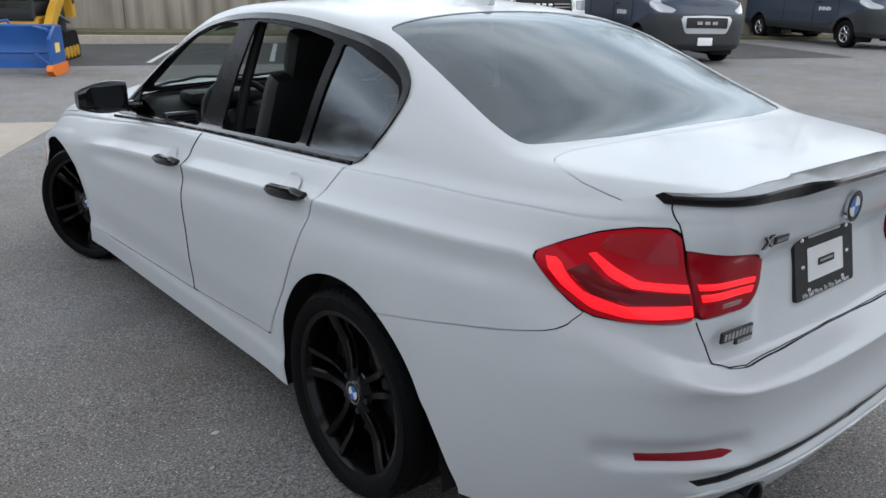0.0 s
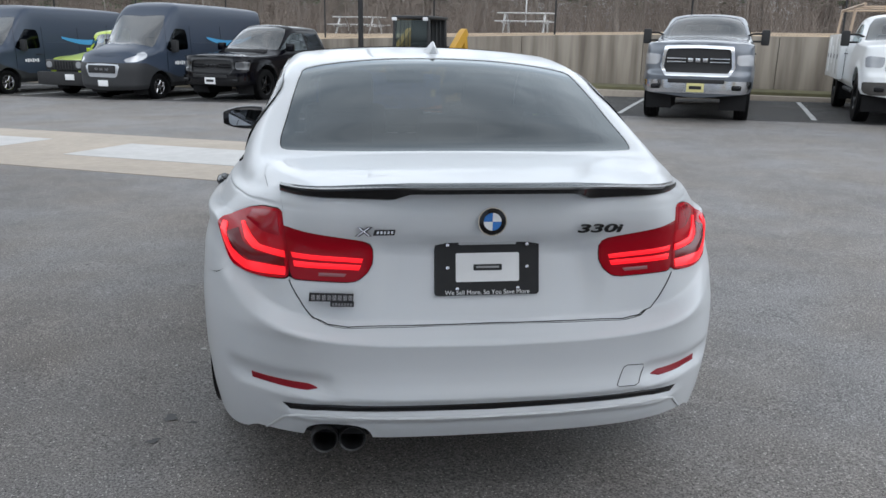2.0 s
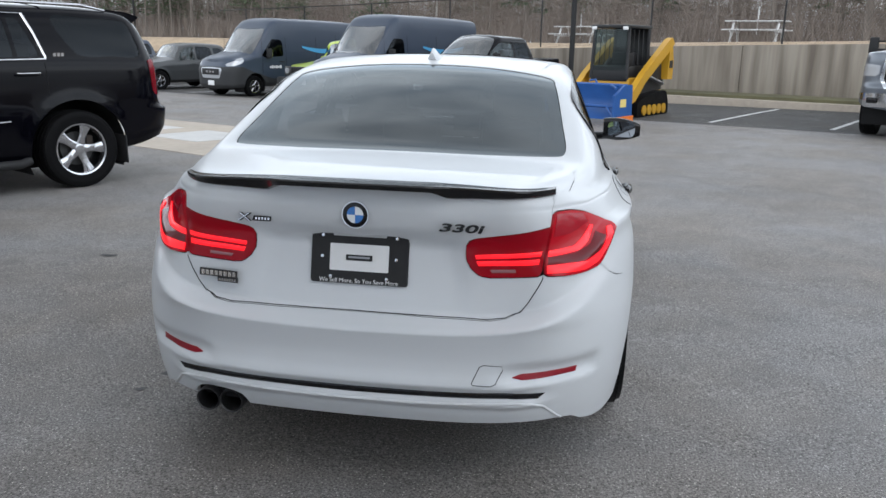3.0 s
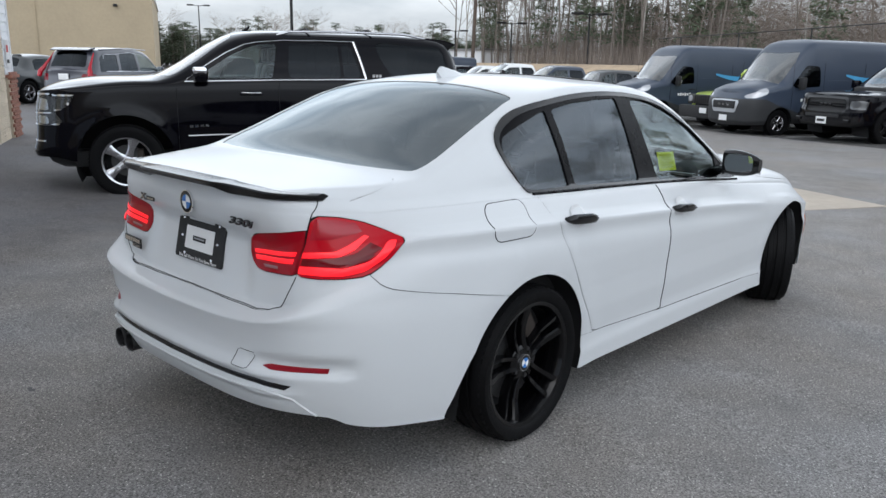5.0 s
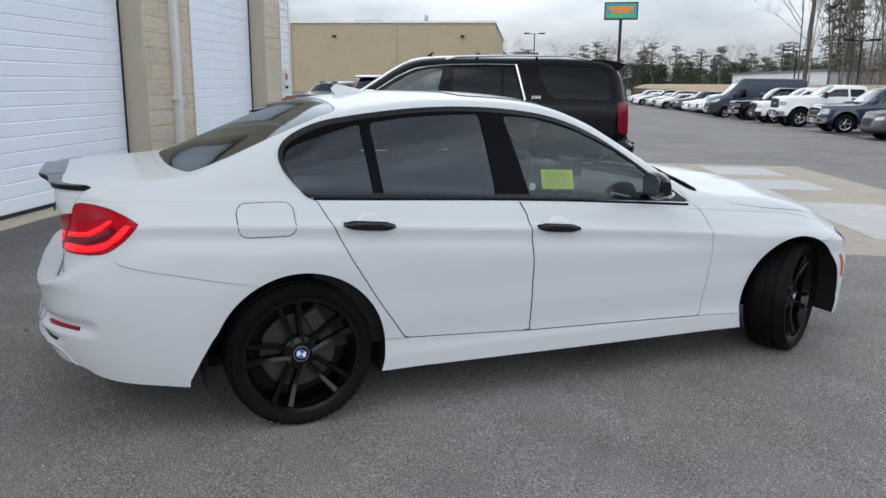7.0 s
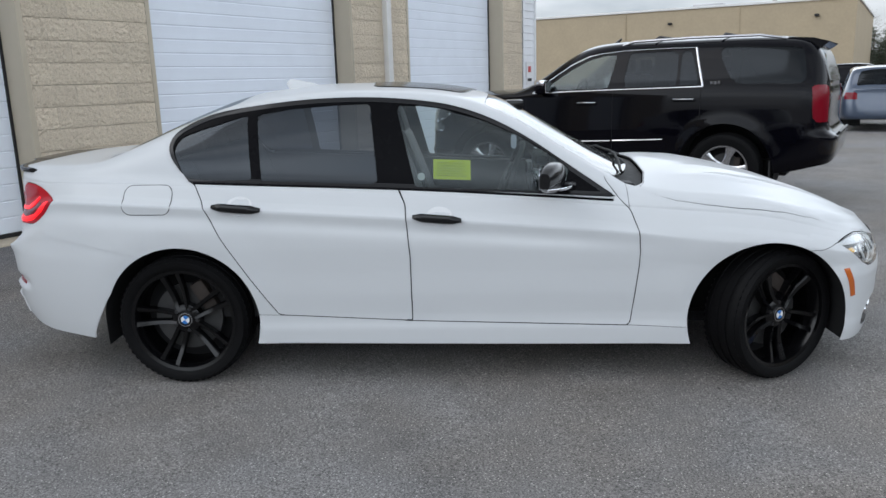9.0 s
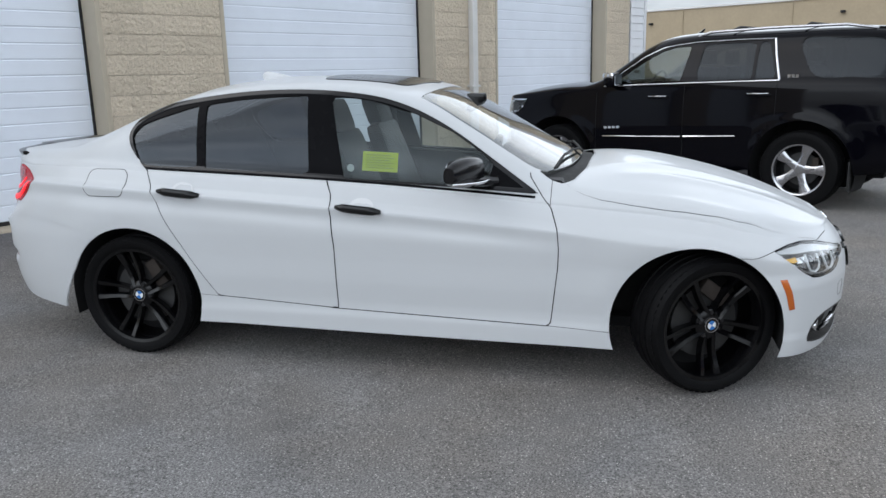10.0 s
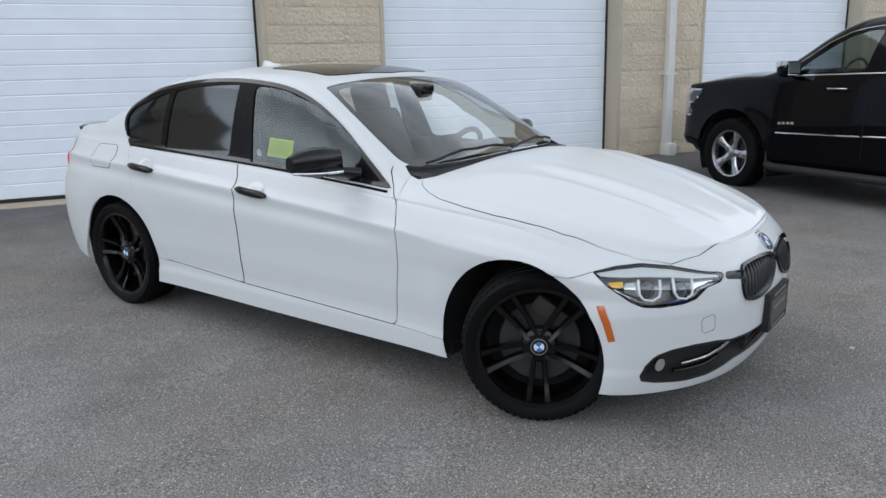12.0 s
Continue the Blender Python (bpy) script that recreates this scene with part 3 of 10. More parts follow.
        R[j, k + nB1:] = 2 + t
        P[j, k:, 1] = ye
        S[j, :] = s
    P[0, :, 0] = 0.0
    P[-1, :, 0] = 0.0
    kE, kR = sum(nA), sum(nA) + nB1
    for _ in range(q.get("soften", 3)):
        for lo, hi in ((kR - 5, kR + 6), (kE - 4, kE + 5)):
            M = P.copy()
            sl = slice(lo, hi)
            P[:, sl] = 0.25 * M[:, lo - 1:hi - 1] + 0.5 * M[:, sl] + 0.25 * M[:, lo + 1:hi + 1]
    P[:, -1, 0] = 0.0
    if "dent" in q:
        q["dent"](P, S)
    a, b = P[:-1, :-1], P[1:, :-1]
    du = np.zeros_like(P)
    dv = np.zeros_like(P)
    du[1:-1] = P[2:] - P[:-2]
    du[0], du[-1] = P[1] - P[0], P[-1] - P[-2]
    dv[:, 1:-1] = P[:, 2:] - P[:, :-2]
    dv[:, 0], dv[:, -1] = P[:, 1] - P[:, 0], P[:, -1] - P[:, -2]
    N = np.cross(du, dv)
    ln = np.linalg.norm(N, axis=2, keepdims=True)
    N = N / np.maximum(ln, 1e-12)
    N[0, :, 0] = 0
    N[-1, :, 0] = 0
    N[:, -1, 0] = 0
    # slivers near the ends take the next row's normal
    for j in range(len(stations)):
        for i in range(kE + 1, rows_n):
            if ln[j, i, 0] < 1e-9:
                N[j, i] = N[j, i - 1]
    nrm = np.linalg.norm(N, axis=2, keepdims=True)
    N = N / np.maximum(nrm, 1e-9)
    ns, nv = P.shape[:2]
    idx = np.arange(ns * nv).reshape(ns, nv)
    q0, q1, q2, q3 = idx[:-1, :-1].ravel(), idx[1:, :-1].ravel(), idx[1:, 1:].ravel(), idx[:-1, 1:].ravel()
    T = np.concatenate([np.stack([q0, q1, q2], 1), np.stack([q0, q2, q3], 1)])
    Pf = P.reshape(-1, 3)
    ar = np.linalg.norm(np.cross(Pf[T[:, 1]] - Pf[T[:, 0]], Pf[T[:, 2]] - Pf[T[:, 0]]), axis=1)
    T = T[ar > 1e-9]
    return Skin(Pf, N.reshape(-1, 3), S.ravel(), R.ravel(), T)


# ---- the white sedan ----
CAR_POSE = pose(0, 0, 0, -0.80, 0.33, 0.0)
AX_R, AX_F, HUB_Z, ARCH_R = -1.405, 1.345, 0.313, 0.368


def car_width(z, zb, zc, ze, y):
    low = np.interp(z, [0.16, 0.20, 0.27, 0.300, 0.40, 0.55, 0.66], [0.864, 0.867, 0.870, 0.864, 0.868, 0.880, 0.888])
    if -1.1 < y < 0.95 and 0.30 < z < 0.56:
        low = np.interp(z, [0.300, 0.340, 0.44, 0.56], [0.864, 0.864, 0.875, 0.880])
    if y < -1.5:
        low = np.interp(z, [0.16, 0.30, 0.45, 0.60, 0.70], [0.842, 0.864, 0.880, 0.888, 0.891])
    # the upper flanks lean in behind the front wings
    front = max(0.0, min(1.0, (y - 0.45) / 0.5))
    crest = 0.884 + 0.012 * front
    if z <= zc:
        k = max(0.0, min(1.0, (z - (zc - 0.12)) / 0.12))
        w = low * (1 - k) + crest * k - 0.009 * (1 - front) * math.exp(-((z - (zc - 0.05)) / 0.035) ** 2)
    else:
        t = (z - zc) / max(ze - zc, 1e-6)
        k = float(SHOULDER(y))
        t = t * 0.846 / k if t < k else 0.846 + (t - k) * 0.154 / (1 - k)
        lip = np.interp(t, [0.80, 0.825, 0.846, 0.885, 0.93], [0.0, -0.001, -0.003, 0.0035, 0.0]) * max(0.0, min(1.0, (1.62 - y) / 0.3))
        door = np.interp(t, [0, 0.05, 0.11, 0.26, 0.50, 0.74, 0.846, 0.885, 1.0], [0.0, -0.008, -0.020, -0.037, -0.051, -0.065, -0.0725, -0.076, -0.107])
        wing = np.interp(t, [0, 0.11, 0.26, 0.50, 0.74, 0.846, 0.885, 1.0], [0.0, -0.004, -0.013, -0.032, -0.053, -0.0645, -0.069, -0.0963])
        w = crest + lip + door * (1 - front) + wing * front
    # the shoulders draw in towards the tail
    k = max(0.0, min(1.0, (-1.15 - y) / 0.9))
    w -= (0.009 + 0.024 * max(0.0, min(1.0, (z - 0.62) / 0.36))) * k * k * (3 - 2 * k)
    # the lower front corners stand out squarer
    w += 0.024 * max(0.0, min(1.0, (y - 1.45) / 0.22)) * max(0.0, min(1.0, (0.56 - z) / 0.06))
    w += 0.034 * math.exp(-((y - 1.77) / 0.13) ** 2) * max(0.0, min(1.0, (0.74 - z) / 0.12))
    # flared wheel arches
    for ax in (AX_R, AX_F):
        d = math.hypot(y - ax, z - 0.33)
        w += 0.009 * math.exp(-((d - 0.39) / 0.10) ** 2) * (1 if z < zc + 0.05 else 0.4)
    return w


# the tail from below: tucked skirt, lip, strip groove, hollow face up to a sharp crease; then a shelf and the boot's face
TAIL_LOW = pchip([(0.27, -2.362), (0.30, -2.382), (0.34, -2.402), (0.362, -2.408), (0.368, -2.424), (0.384, -2.426), (0.392, -2.412), (0.414, -2.412), (0.423, -2.416), (0.430, -2.430), (0.445, -2.426), (0.48, -2.415), (0.52, -2.411), (0.60, -2.412), (0.8, -2.412)])
TAIL_PLAIN = pchip([(0.20, -2.345), (0.27, -2.368), (0.35, -2.394), (0.43, -2.406), (0.52, -2.408), (0.60, -2.404), (0.8, -2.395)])
TAIL_MID = pchip([(0.55, -2.318), (0.622, -2.316), (0.64, -2.310), (0.70, -2.295), (0.80, -2.278), (0.850, -2.268), (0.862, -2.290), (0.90, -2.318), (0.95, -2.328), (1.0, -2.325), (1.05, -2.315)])
TAIL_LAMP = pchip([(0.55, -2.318), (0.622, -2.316), (0.70, -2.308), (0.80, -2.302), (0.86, -2.300), (0.90, -2.316), (0.95, -2.326), (1.0, -2.325), (1.05, -2.315)])
TAIL_SIDE = pchip([(0.55, -2.36), (0.65, -2.345), (0.71, -2.335), (0.75, -2.320), (0.87, -2.285), (0.95, -2.275), (1.05, -2.26)])


def tail_reach(z, zk, xf):
    """How far back the tail reaches at heights z, with its crease at zk, by the share of the half width."""
    u = max(0.0, min(1.0, (xf - 0.55) / 0.38))
    u = u * u * (3 - 2 * u)
    v = max(0.0, min(1.0, (xf - 0.34) / 0.08))
    face = TAIL_MID(z) + (TAIL_LAMP(z) - TAIL_MID(z)) * v * v * (3 - 2 * v)
    face = face + (TAIL_SIDE(z) - face) * u
    edge = -2.422 + 0.072 * u
    t = np.clip((z - 0.50) / (zk - 0.50), 0, 1)
    v = max(0.0, min(1.0, (xf - 0.60) / 0.16))
    low = TAIL_LOW(z) + (TAIL_PLAIN(z) - TAIL_LOW(z)) * v * v * (3 - 2 * v)
    low = low + (edge - low) * t ** 2.2
    rise = 0.024 + 0.05 * u
    t = np.clip((z - zk) / rise, 0, 1)
    shelf = edge + (face - edge) * (t + 0.25 * t * (1 - t))
    return np.where(z <= zk + 1e-6, low, shelf)


# share of the upper flank at which the thin shoulder line runs, by y
SHOULDER = pchip([(-2.2, 0.78), (-1.7, 0.80), (-1.3, 0.85), (-0.2, 0.87), (0.3, 0.82), (0.7, 0.745), (1.0, 0.715), (1.5, 0.69), (2.0, 0.68)])
FLANK = [0, 0.05, 0.11, 0.18, 0.26, 0.34, 0.42, 0.50, 0.58, 0.66, 0.74, 0.80, 0.825, 0.846, 0.866, 0.885, 0.905, 0.93, 1.0]


def flank_rows(y):
    k = float(SHOULDER(y))
    return [u * k / 0.846 if u < 0.846 else k + (u - 0.846) * (1 - k) / 0.154 for u in FLANK]


car_curves = dict(
    yr0=-1.45, yf0=1.40, nr=3.6, nf=2.4, w0=0.86, zref_rear=0.85, zref_front=0.60,
    rear=TAIL_MID, tail=tail_reach, crease_row=30, upper_rows=flank_rows,
    crease=[(("r", 0.0), 0.598), (("r", 0.30), 0.604), (("r", 0.44), 0.613), (("r", 0.55), 0.630), (("r", 0.66), 0.655), (("r", 0.78), 0.682), (-2.0, 0.692), (-1.75, 0.685), (-1.1, 0.62), (0.9, 0.52), (1.5, 0.46), (("f", 0.0), 0.40)],
    rear_square=pchip([(0.2, 0.0), (0.5, 0.004), (0.60, 0.018), (0.64, 0.036), (0.70, 0.046), (0.95, 0.046), (1.1, 0.040)]),
    front=pchip([(0.14, 2.02), (0.20, 2.06), (0.28, 2.085), (0.36, 2.098), (0.45, 2.10), (0.55, 2.092), (0.61, 2.075), (0.66, 2.04), (0.70, 2.0), (0.74, 1.94)]),
    zbot=[(("r", 0.0), 0.298), (("r", 0.38), 0.302), (("r", 0.55), 0.304), (("r", 0.72), 0.296), (-2.17, 0.280), (-1.90, 0.232), (-1.75, 0.215), (-1.05, 0.200), (0.95, 0.185), (1.70, 0.195), (("f", 0.7), 0.185), (("f", 0.0), 0.165)],
    zcr=[(("r", 0.0), 0.70), (("r", 0.6), 0.76), (-1.95, 0.885), (-1.41, 0.866), (-0.97, 0.840), (0.73, 0.722), (0.95, 0.695), (1.4, 0.655), (("f", 0.6), 0.58), (("f", 0.0), 0.50)],
    zE=[(("r", 0.0), 1.022), (("r", 0.55), 1.022), (("r", 0.72), 1.005), (-2.05, 0.985), (-1.7, 0.985), (-1.35, 0.966), (-0.38, 0.926), (0.66, 0.872), (0.95, 0.862), (1.25, 0.842), (1.55, 0.785), (1.80, 0.720), (("f", 0.5), 0.700), (("f", 0.0), 0.700)],
    W=car_width,
    xr=pchip([(-2.4, 0.60), (-2.15, 0.64), (-1.95, 0.655), (-1.75, 0.665), (-1.4, 0.645), (-1.05, 0.615), (-0.6, 0.605), (-0.2, 0.605), (0.0, 0.615), (0.2, 0.64), (0.4, 0.675), (0.55, 0.70), (0.7, 0.725), (0.9, 0.735), (1.2, 0.72), (1.5, 0.69), (1.8, 0.62), (2.1, 0.4)]),
    zr=pchip([(-2.35, 1.022), (-2.2, 1.030), (-2.0, 1.038), (-1.85, 1.050), (-1.7, 1.095), (-1.4, 1.215), (-1.2, 1.290), (-1.0, 1.335), (-0.6, 1.367), (-0.3, 1.358), (-0.1, 1.330), (0.1, 1.262), (0.3, 1.155), (0.5, 1.035), (0.62, 0.965), (0.72, 0.925), (0.9, 0.902), (1.2, 0.878), (1.5, 0.822), (1.8, 0.745), (1.95, 0.712), (2.1, 0.70)]),
    zc=pchip([(-2.35, 1.022), (-2.2, 1.042), (-2.0, 1.058), (-1.88, 1.068), (-1.82, 1.085), (-1.668, 1.160), (-1.363, 1.292), (-1.188, 1.350), (-1.0, 1.380), (-0.727, 1.402), (-0.484, 1.402), (-0.2, 1.388), (-0.024, 1.362), (0.10, 1.328), (0.20, 1.285), (0.425, 1.163), (0.686, 1.022), (0.76, 0.988), (0.84, 0.975), (0.95, 0.982), (1.10, 0.972), (1.352, 0.928), (1.60, 0.862), (1.80, 0.790), (1.92, 0.740), (2.0, 0.70), (2.1, 0.70)]),
    bulge=pchip([(-2.35, 0.004), (-1.9, 0.016), (-1.5, 0.022), (-1.2, 0.014), (0.4, 0.012), (0.7, 0.012), (1.0, 0.014), (2.1, 0.010)]),
    crown=2.3, soften=3)


def car_dent(P, S):
    """Hollows and ridges: the scooped bumper corners and the ridges of the bonnet."""
    x, y, z = P[..., 0].copy(), P[..., 1].copy(), P[..., 2]
    top = (y > 0.95) & (z > 0.68)
    for cx, h, wd in ((0.52, 0.009, 0.045), (0.33, 0.006, 0.04)):
        c = cx - 0.16 * np.clip((y - 1.0) / 1.0, 0, 1.2)
        fade = np.clip((y - 0.95) / 0.2, 0, 1) * np.clip((2.02 - y) / 0.3, 0, 1)
        P[..., 2] += np.where(top, h * fade * np.exp(-((x - c) / wd) ** 2), 0)
    # rear bumper corner scoop round the reflector: a shelf above it, a lip below
    rear = y < -1.95
    u = (S - 0.625) / 0.165
    dz = z - 0.468
    k = np.exp(-u ** 8) * np.where(dz > 0, np.exp(-(dz / 0.034) ** 4), np.exp(-(dz / 0.020) ** 4))
    P[..., 1] += np.where(rear, 0.017 * k, 0)
    P[..., 0] -= np.where(rear, 0.010 * k, 0)


car_curves["dent"] = car_dent
sheet = skin_sheet(car_curves, 0.025, (46, 18), 16, 26, 60)
SKIN_ROWS = 46 + 18 + 16 + 26 + 1

car = empty("sedan", CAR_POSE, "white four-door sedan with black wheels and black trim, parked on asphalt", "car")


def side_field(poly, rows=(0.0, 9.0)):
    f = sdf(poly)
    return lambda k: np.maximum(f(k.P[:, 1], k.P[:, 2]), np.where((k.R >= rows[0]) & (k.R <= rows[1]), -1.0, 0.05))


def arc_field(poly):
    f = sdf(poly)
    return lambda k: f(k.S, k.P[:, 2])


def top_field(poly, row=1.08):
    f = sdf(poly)
    return lambda k: np.maximum(f(k.P[:, 0], k.P[:, 1]), np.where(k.R > row, -1.0, 0.05))


def arches(k, r=ARCH_R):
    tail = sdf([(-1.45, 0.15), (-1.858, 0.15), (-1.856, 0.245), (-1.815, 0.33), (-1.765, 0.42), (-1.70, 0.50), (-1.45, 0.50)])
    return np.minimum(tail(k.P[:, 1], k.P[:, 2]) - (r - ARCH_R), np.minimum(np.hypot(k.P[:, 1] - AX_R, k.P[:, 2] - 0.305), np.hypot(k.P[:, 1] - AX_F, k.P[:, 2] - 0.305)) - r)


# outlines of the openings and panels
def skin_at(s, z):
    """Point and normal of the lower skin at arc s and height z."""
    G, M = sheet.P.reshape(-1, SKIN_ROWS, 3), sheet.N.reshape(-1, SKIN_ROWS, 3)
    ss = sheet.S.reshape(-1, SKIN_ROWS)[:, 0]
    j = int(min(max(np.searchsorted(ss, s) - 1, 0), len(ss) - 2))
    t = (s - ss[j]) / (ss[j + 1] - ss[j])
    out = []
    for A in (G, M):
        a, b = ([np.interp(z, G[i, :64, 2], A[i, :64, c]) for c in range(3)] for i in (j, j + 1))
        out.append(Vector(a).lerp(Vector(b), t))
    return out[0], out[1].normalized()


def arc_of(y, z):
    """Arc of the skin's station that reaches y at height z."""
    G = sheet.P.reshape(-1, SKIN_ROWS, 3)
    ys = np.array([np.interp(z, G[i, :64, 2], G[i, :64, 1]) for i in range(len(G))])
    return float(np.interp(y, ys, sheet.S.reshape(-1, SKIN_ROWS)[:, 0]))


def skin_patch(name, upper, lower, out, thick, material, parent, sx=1, label="", n=14, rows=4):
    """A thin moulded piece lying on the skin between two edges, given as arc and height."""
    bm = bmesh.new()
    def along(edge, t):
        d = np.concatenate([[0], np.cumsum(np.hypot(*np.diff(np.array(edge), axis=0).T))])
        return np.interp(t * d[-1], d, [e[0] for e in edge]), np.interp(t * d[-1], d, [e[1] for e in edge])
    top, bot = [], []
    for i in range(n + 1):
        u, l = along(upper, i / n), along(lower, i / n)
        ra, rb = [], []
        for k in range(rows + 1):
            v = k / rows
            q, nn = skin_at(u[0] + (l[0] - u[0]) * v, u[1] + (l[1] - u[1]) * v)
            edge = 0.6 if k in (0, rows) or i in (0, n) else 1.0
            a = q + nn * (out - thick * (1 - edge) * 0.5)
            b = q + nn * (out - thick)
            ra.append(bm.verts.new((a.x * sx, a.y, a.z)))
            rb.append(bm.verts.new((b.x * sx, b.y, b.z)))
        top.append(ra)
        bot.append(rb)
    for i in range(n):
        for k in range(rows):
            bm.faces.new((top[i][k], top[i + 1][k], top[i + 1][k + 1], top[i][k + 1]))
            bm.faces.new((bot[i][k], bot[i][k + 1], bot[i + 1][k + 1], bot[i + 1][k]))
        for k in (0, rows):
            bm.faces.new((top[i][k], bot[i][k], bot[i + 1][k], top[i + 1][k]))
    for i in (0, n):
        for k in range(rows):
            bm.faces.new((top[i][k], top[i][k + 1], bot[i][k + 1], bot[i][k]))
    return part(name, bm, material, parent, label, 50)


def skin_line(name, pts, r, material, sx=1, out=0.0005, closed=False, step=0.012):
    """A thin seam drawn along the skin through points of arc and height."""
    pts = pts + pts[:1] if closed else pts
    line = []
    for (s0, z0), (s1, z1) in zip(pts, pts[1:]):
        m = max(1, int(math.hypot(s1 - s0, z1 - z0) / step))
        for i in range(m):
            line.append((s0 + (s1 - s0) * i / m, z0 + (z1 - z0) * i / m))
    line.append(pts[-1])
    ws = []
    for a, z in line:
        q, nn = skin_at(abs(a), z)
        q, nn = q + nn * out, nn
        g = -1 if a < 0 else 1
        ws.append(Vector((q.x * sx * g, q.y, q.z)))
    return tube_part(name, ws, r, material, car, 6)


DLO = smooth_open([(-1.354, 0.969), (-1.40, 1.02), (-1.446, 1.085), (-1.454, 1.145), (-1.41, 1.201), (-1.278, 1.262), (-1.116, 1.296), (-0.872, 1.326), (-0.655, 1.338), (-0.438, 1.335), (-0.222, 1.315), (-0.061, 1.281),
                   (0.099, 1.220), (0.256, 1.134), (0.411, 1.031), (0.563, 0.929), (0.640, 0.878)], 4) + [(0.655, 0.873), (0.2, 0.899), (-0.38, 0.927), (-0.9, 0.950), (-1.345, 0.967)]
GL_Q = [(-1.348, 0.978), (-1.410, 1.050), (-1.432, 1.105), (-1.425, 1.140), (-1.385, 1.178), (-1.200, 1.236), (-1.092, 1.264), (-1.089, 1.24), (-1.081, 1.165), (-1.072, 1.08), (-1.062, 0.99), (-1.066, 0.970), (-1.10, 0.969)]
GL_R = [(-1.046, 1.270), (-0.87, 1.295), (-0.654, 1.309), (-0.505, 1.312), (-0.465, 0.942), (-1.014, 0.965)]
GL_F = [(-0.383, 1.305), (-0.27, 1.300), (-0.168, 1.286), (0.045, 1.225), (0.229, 1.143), (0.372, 1.052), (0.430, 1.003), (0.400, 0.898), (-0.288, 0.928)]
DOOR_R = [(-1.36, 0.975), (-1.318, 0.955), (-1.28, 0.885), (-1.19, 0.713), (-1.071, 0.524), (-0.944, 0.342), (-0.90, 0.336), (-0.31, 0.306), (-0.312, 0.45), (-0.314, 0.624), (-0.336, 0.86), (-0.371, 0.930), (-0.42, 1.40), (-1.5, 1.40)]
DOOR_F = [(-0.411, 0.930), (-0.376, 0.86), (-0.354, 0.624), (-0.352, 0.45), (-0.35, 0.306), (0.713, 0.277), (0.729, 0.427), (0.743, 0.560), (0.745, 0.640), (0.737, 0.730), (0.705, 0.820), (0.66, 0.868), (0.60, 0.95), (0.6, 1.40), (-0.46, 1.40)]
FUEL = round_rect(-1.650, 0.828, -1.421, 0.957, 0.04)
LAMP_OUT = [(0.578, 0.763), (0.596, 0.800), (0.615, 0.842), (0.643, 0.909), (0.660, 0.954), (0.73, 0.950), (0.79, 0.936), (0.85, 0.910), (0.893, 0.887), (0.874, 0.858), (0.852, 0.826), (0.815, 0.790), (0.785, 0.770), (0.72, 0.761), (0.65, 0.760)]
LAMP_IN = [(0.574, 0.763), (0.592, 0.800), (0.611, 0.842), (0.639, 0.908), (0.50, 0.886), (0.37, 0.864), (0.354, 0.848), (0.348, 0.806), (0.360, 0.774), (0.382, 0.753), (0.40, 0.748), (0.48, 0.754)]
TRUNK = [(-0.1, 0.621), (0.25, 0.622), (0.40, 0.625), (0.456, 0.632), (0.500, 0.648), (0.530, 0.682), (0.552, 0.715), (0.574, 0.761), (0.592, 0.800), (0.611, 0.842), (0.641, 0.909), (0.660, 0.956), (0.685, 0.995), (0.695, 1.2), (-0.1, 1.2)]
TRUNK_TOP = [(-0.1, -2.7), (0.600, -2.7), (0.597, -2.26), (0.608, -2.20), (0.632, -2.12), (0.648, -2.02), (0.642, -1.95), (0.610, -1.900), (0.54, -1.882), (0.3, -1.900), (-0.1, -1.905)]
BACKLIGHT = smooth_poly([(-0.3, -1.872), (0.0, -1.872), (0.30, -1.865), (0.55, -1.822), (0.612, -1.765), (0.594, -1.55), (0.556, -1.25), (0.522, -1.165), (0.30, -1.142), (0.0, -1.135), (-0.3, -1.135)], 5)
WINDSHIELD = smooth_poly([(-0.3, 0.80), (0.0, 0.80), (0.35, 0.775), (0.60, 0.690), (0.665, 0.620), (0.655, 0.50), (0.61, 0.25), (0.565, 0.08), (0.53, 0.045), (0.30, 0.065), (0.0, 0.075), (-0.3, 0.075)], 5)
COWL = [(-0.1, 0.79), (0.35, 0.765), (0.60, 0.680), (0.675, 0.635), (0.71, 0.69), (0.722, 0.752), (0.66, 0.792), (0.45, 0.838), (-0.1, 0.868)]
HOOD = [(-0.1, 0.874), (0.45, 0.844), (0.66, 0.798), (0.722, 0.768), (0.750, 0.785), (0.782, 0.845), (0.803, 0.92), (0.814, 1.05), (0.820, 1.20), (0.818, 1.365), (0.806, 1.50), (0.760, 1.645), (0.712, 1.77), (0.632, 1.866), (0.50, 1.925), (0.34, 1.957), (0.183, 1.975), (-0.1, 1.987)]
SUNROOF = smooth_poly([(-0.2, -0.52), (0.2, -0.52), (0.40, -0.50), (0.43, -0.40), (0.43, -0.14), (0.40, -0.06), (0.2, -0.02), (-0.2, -0.015)], 4)

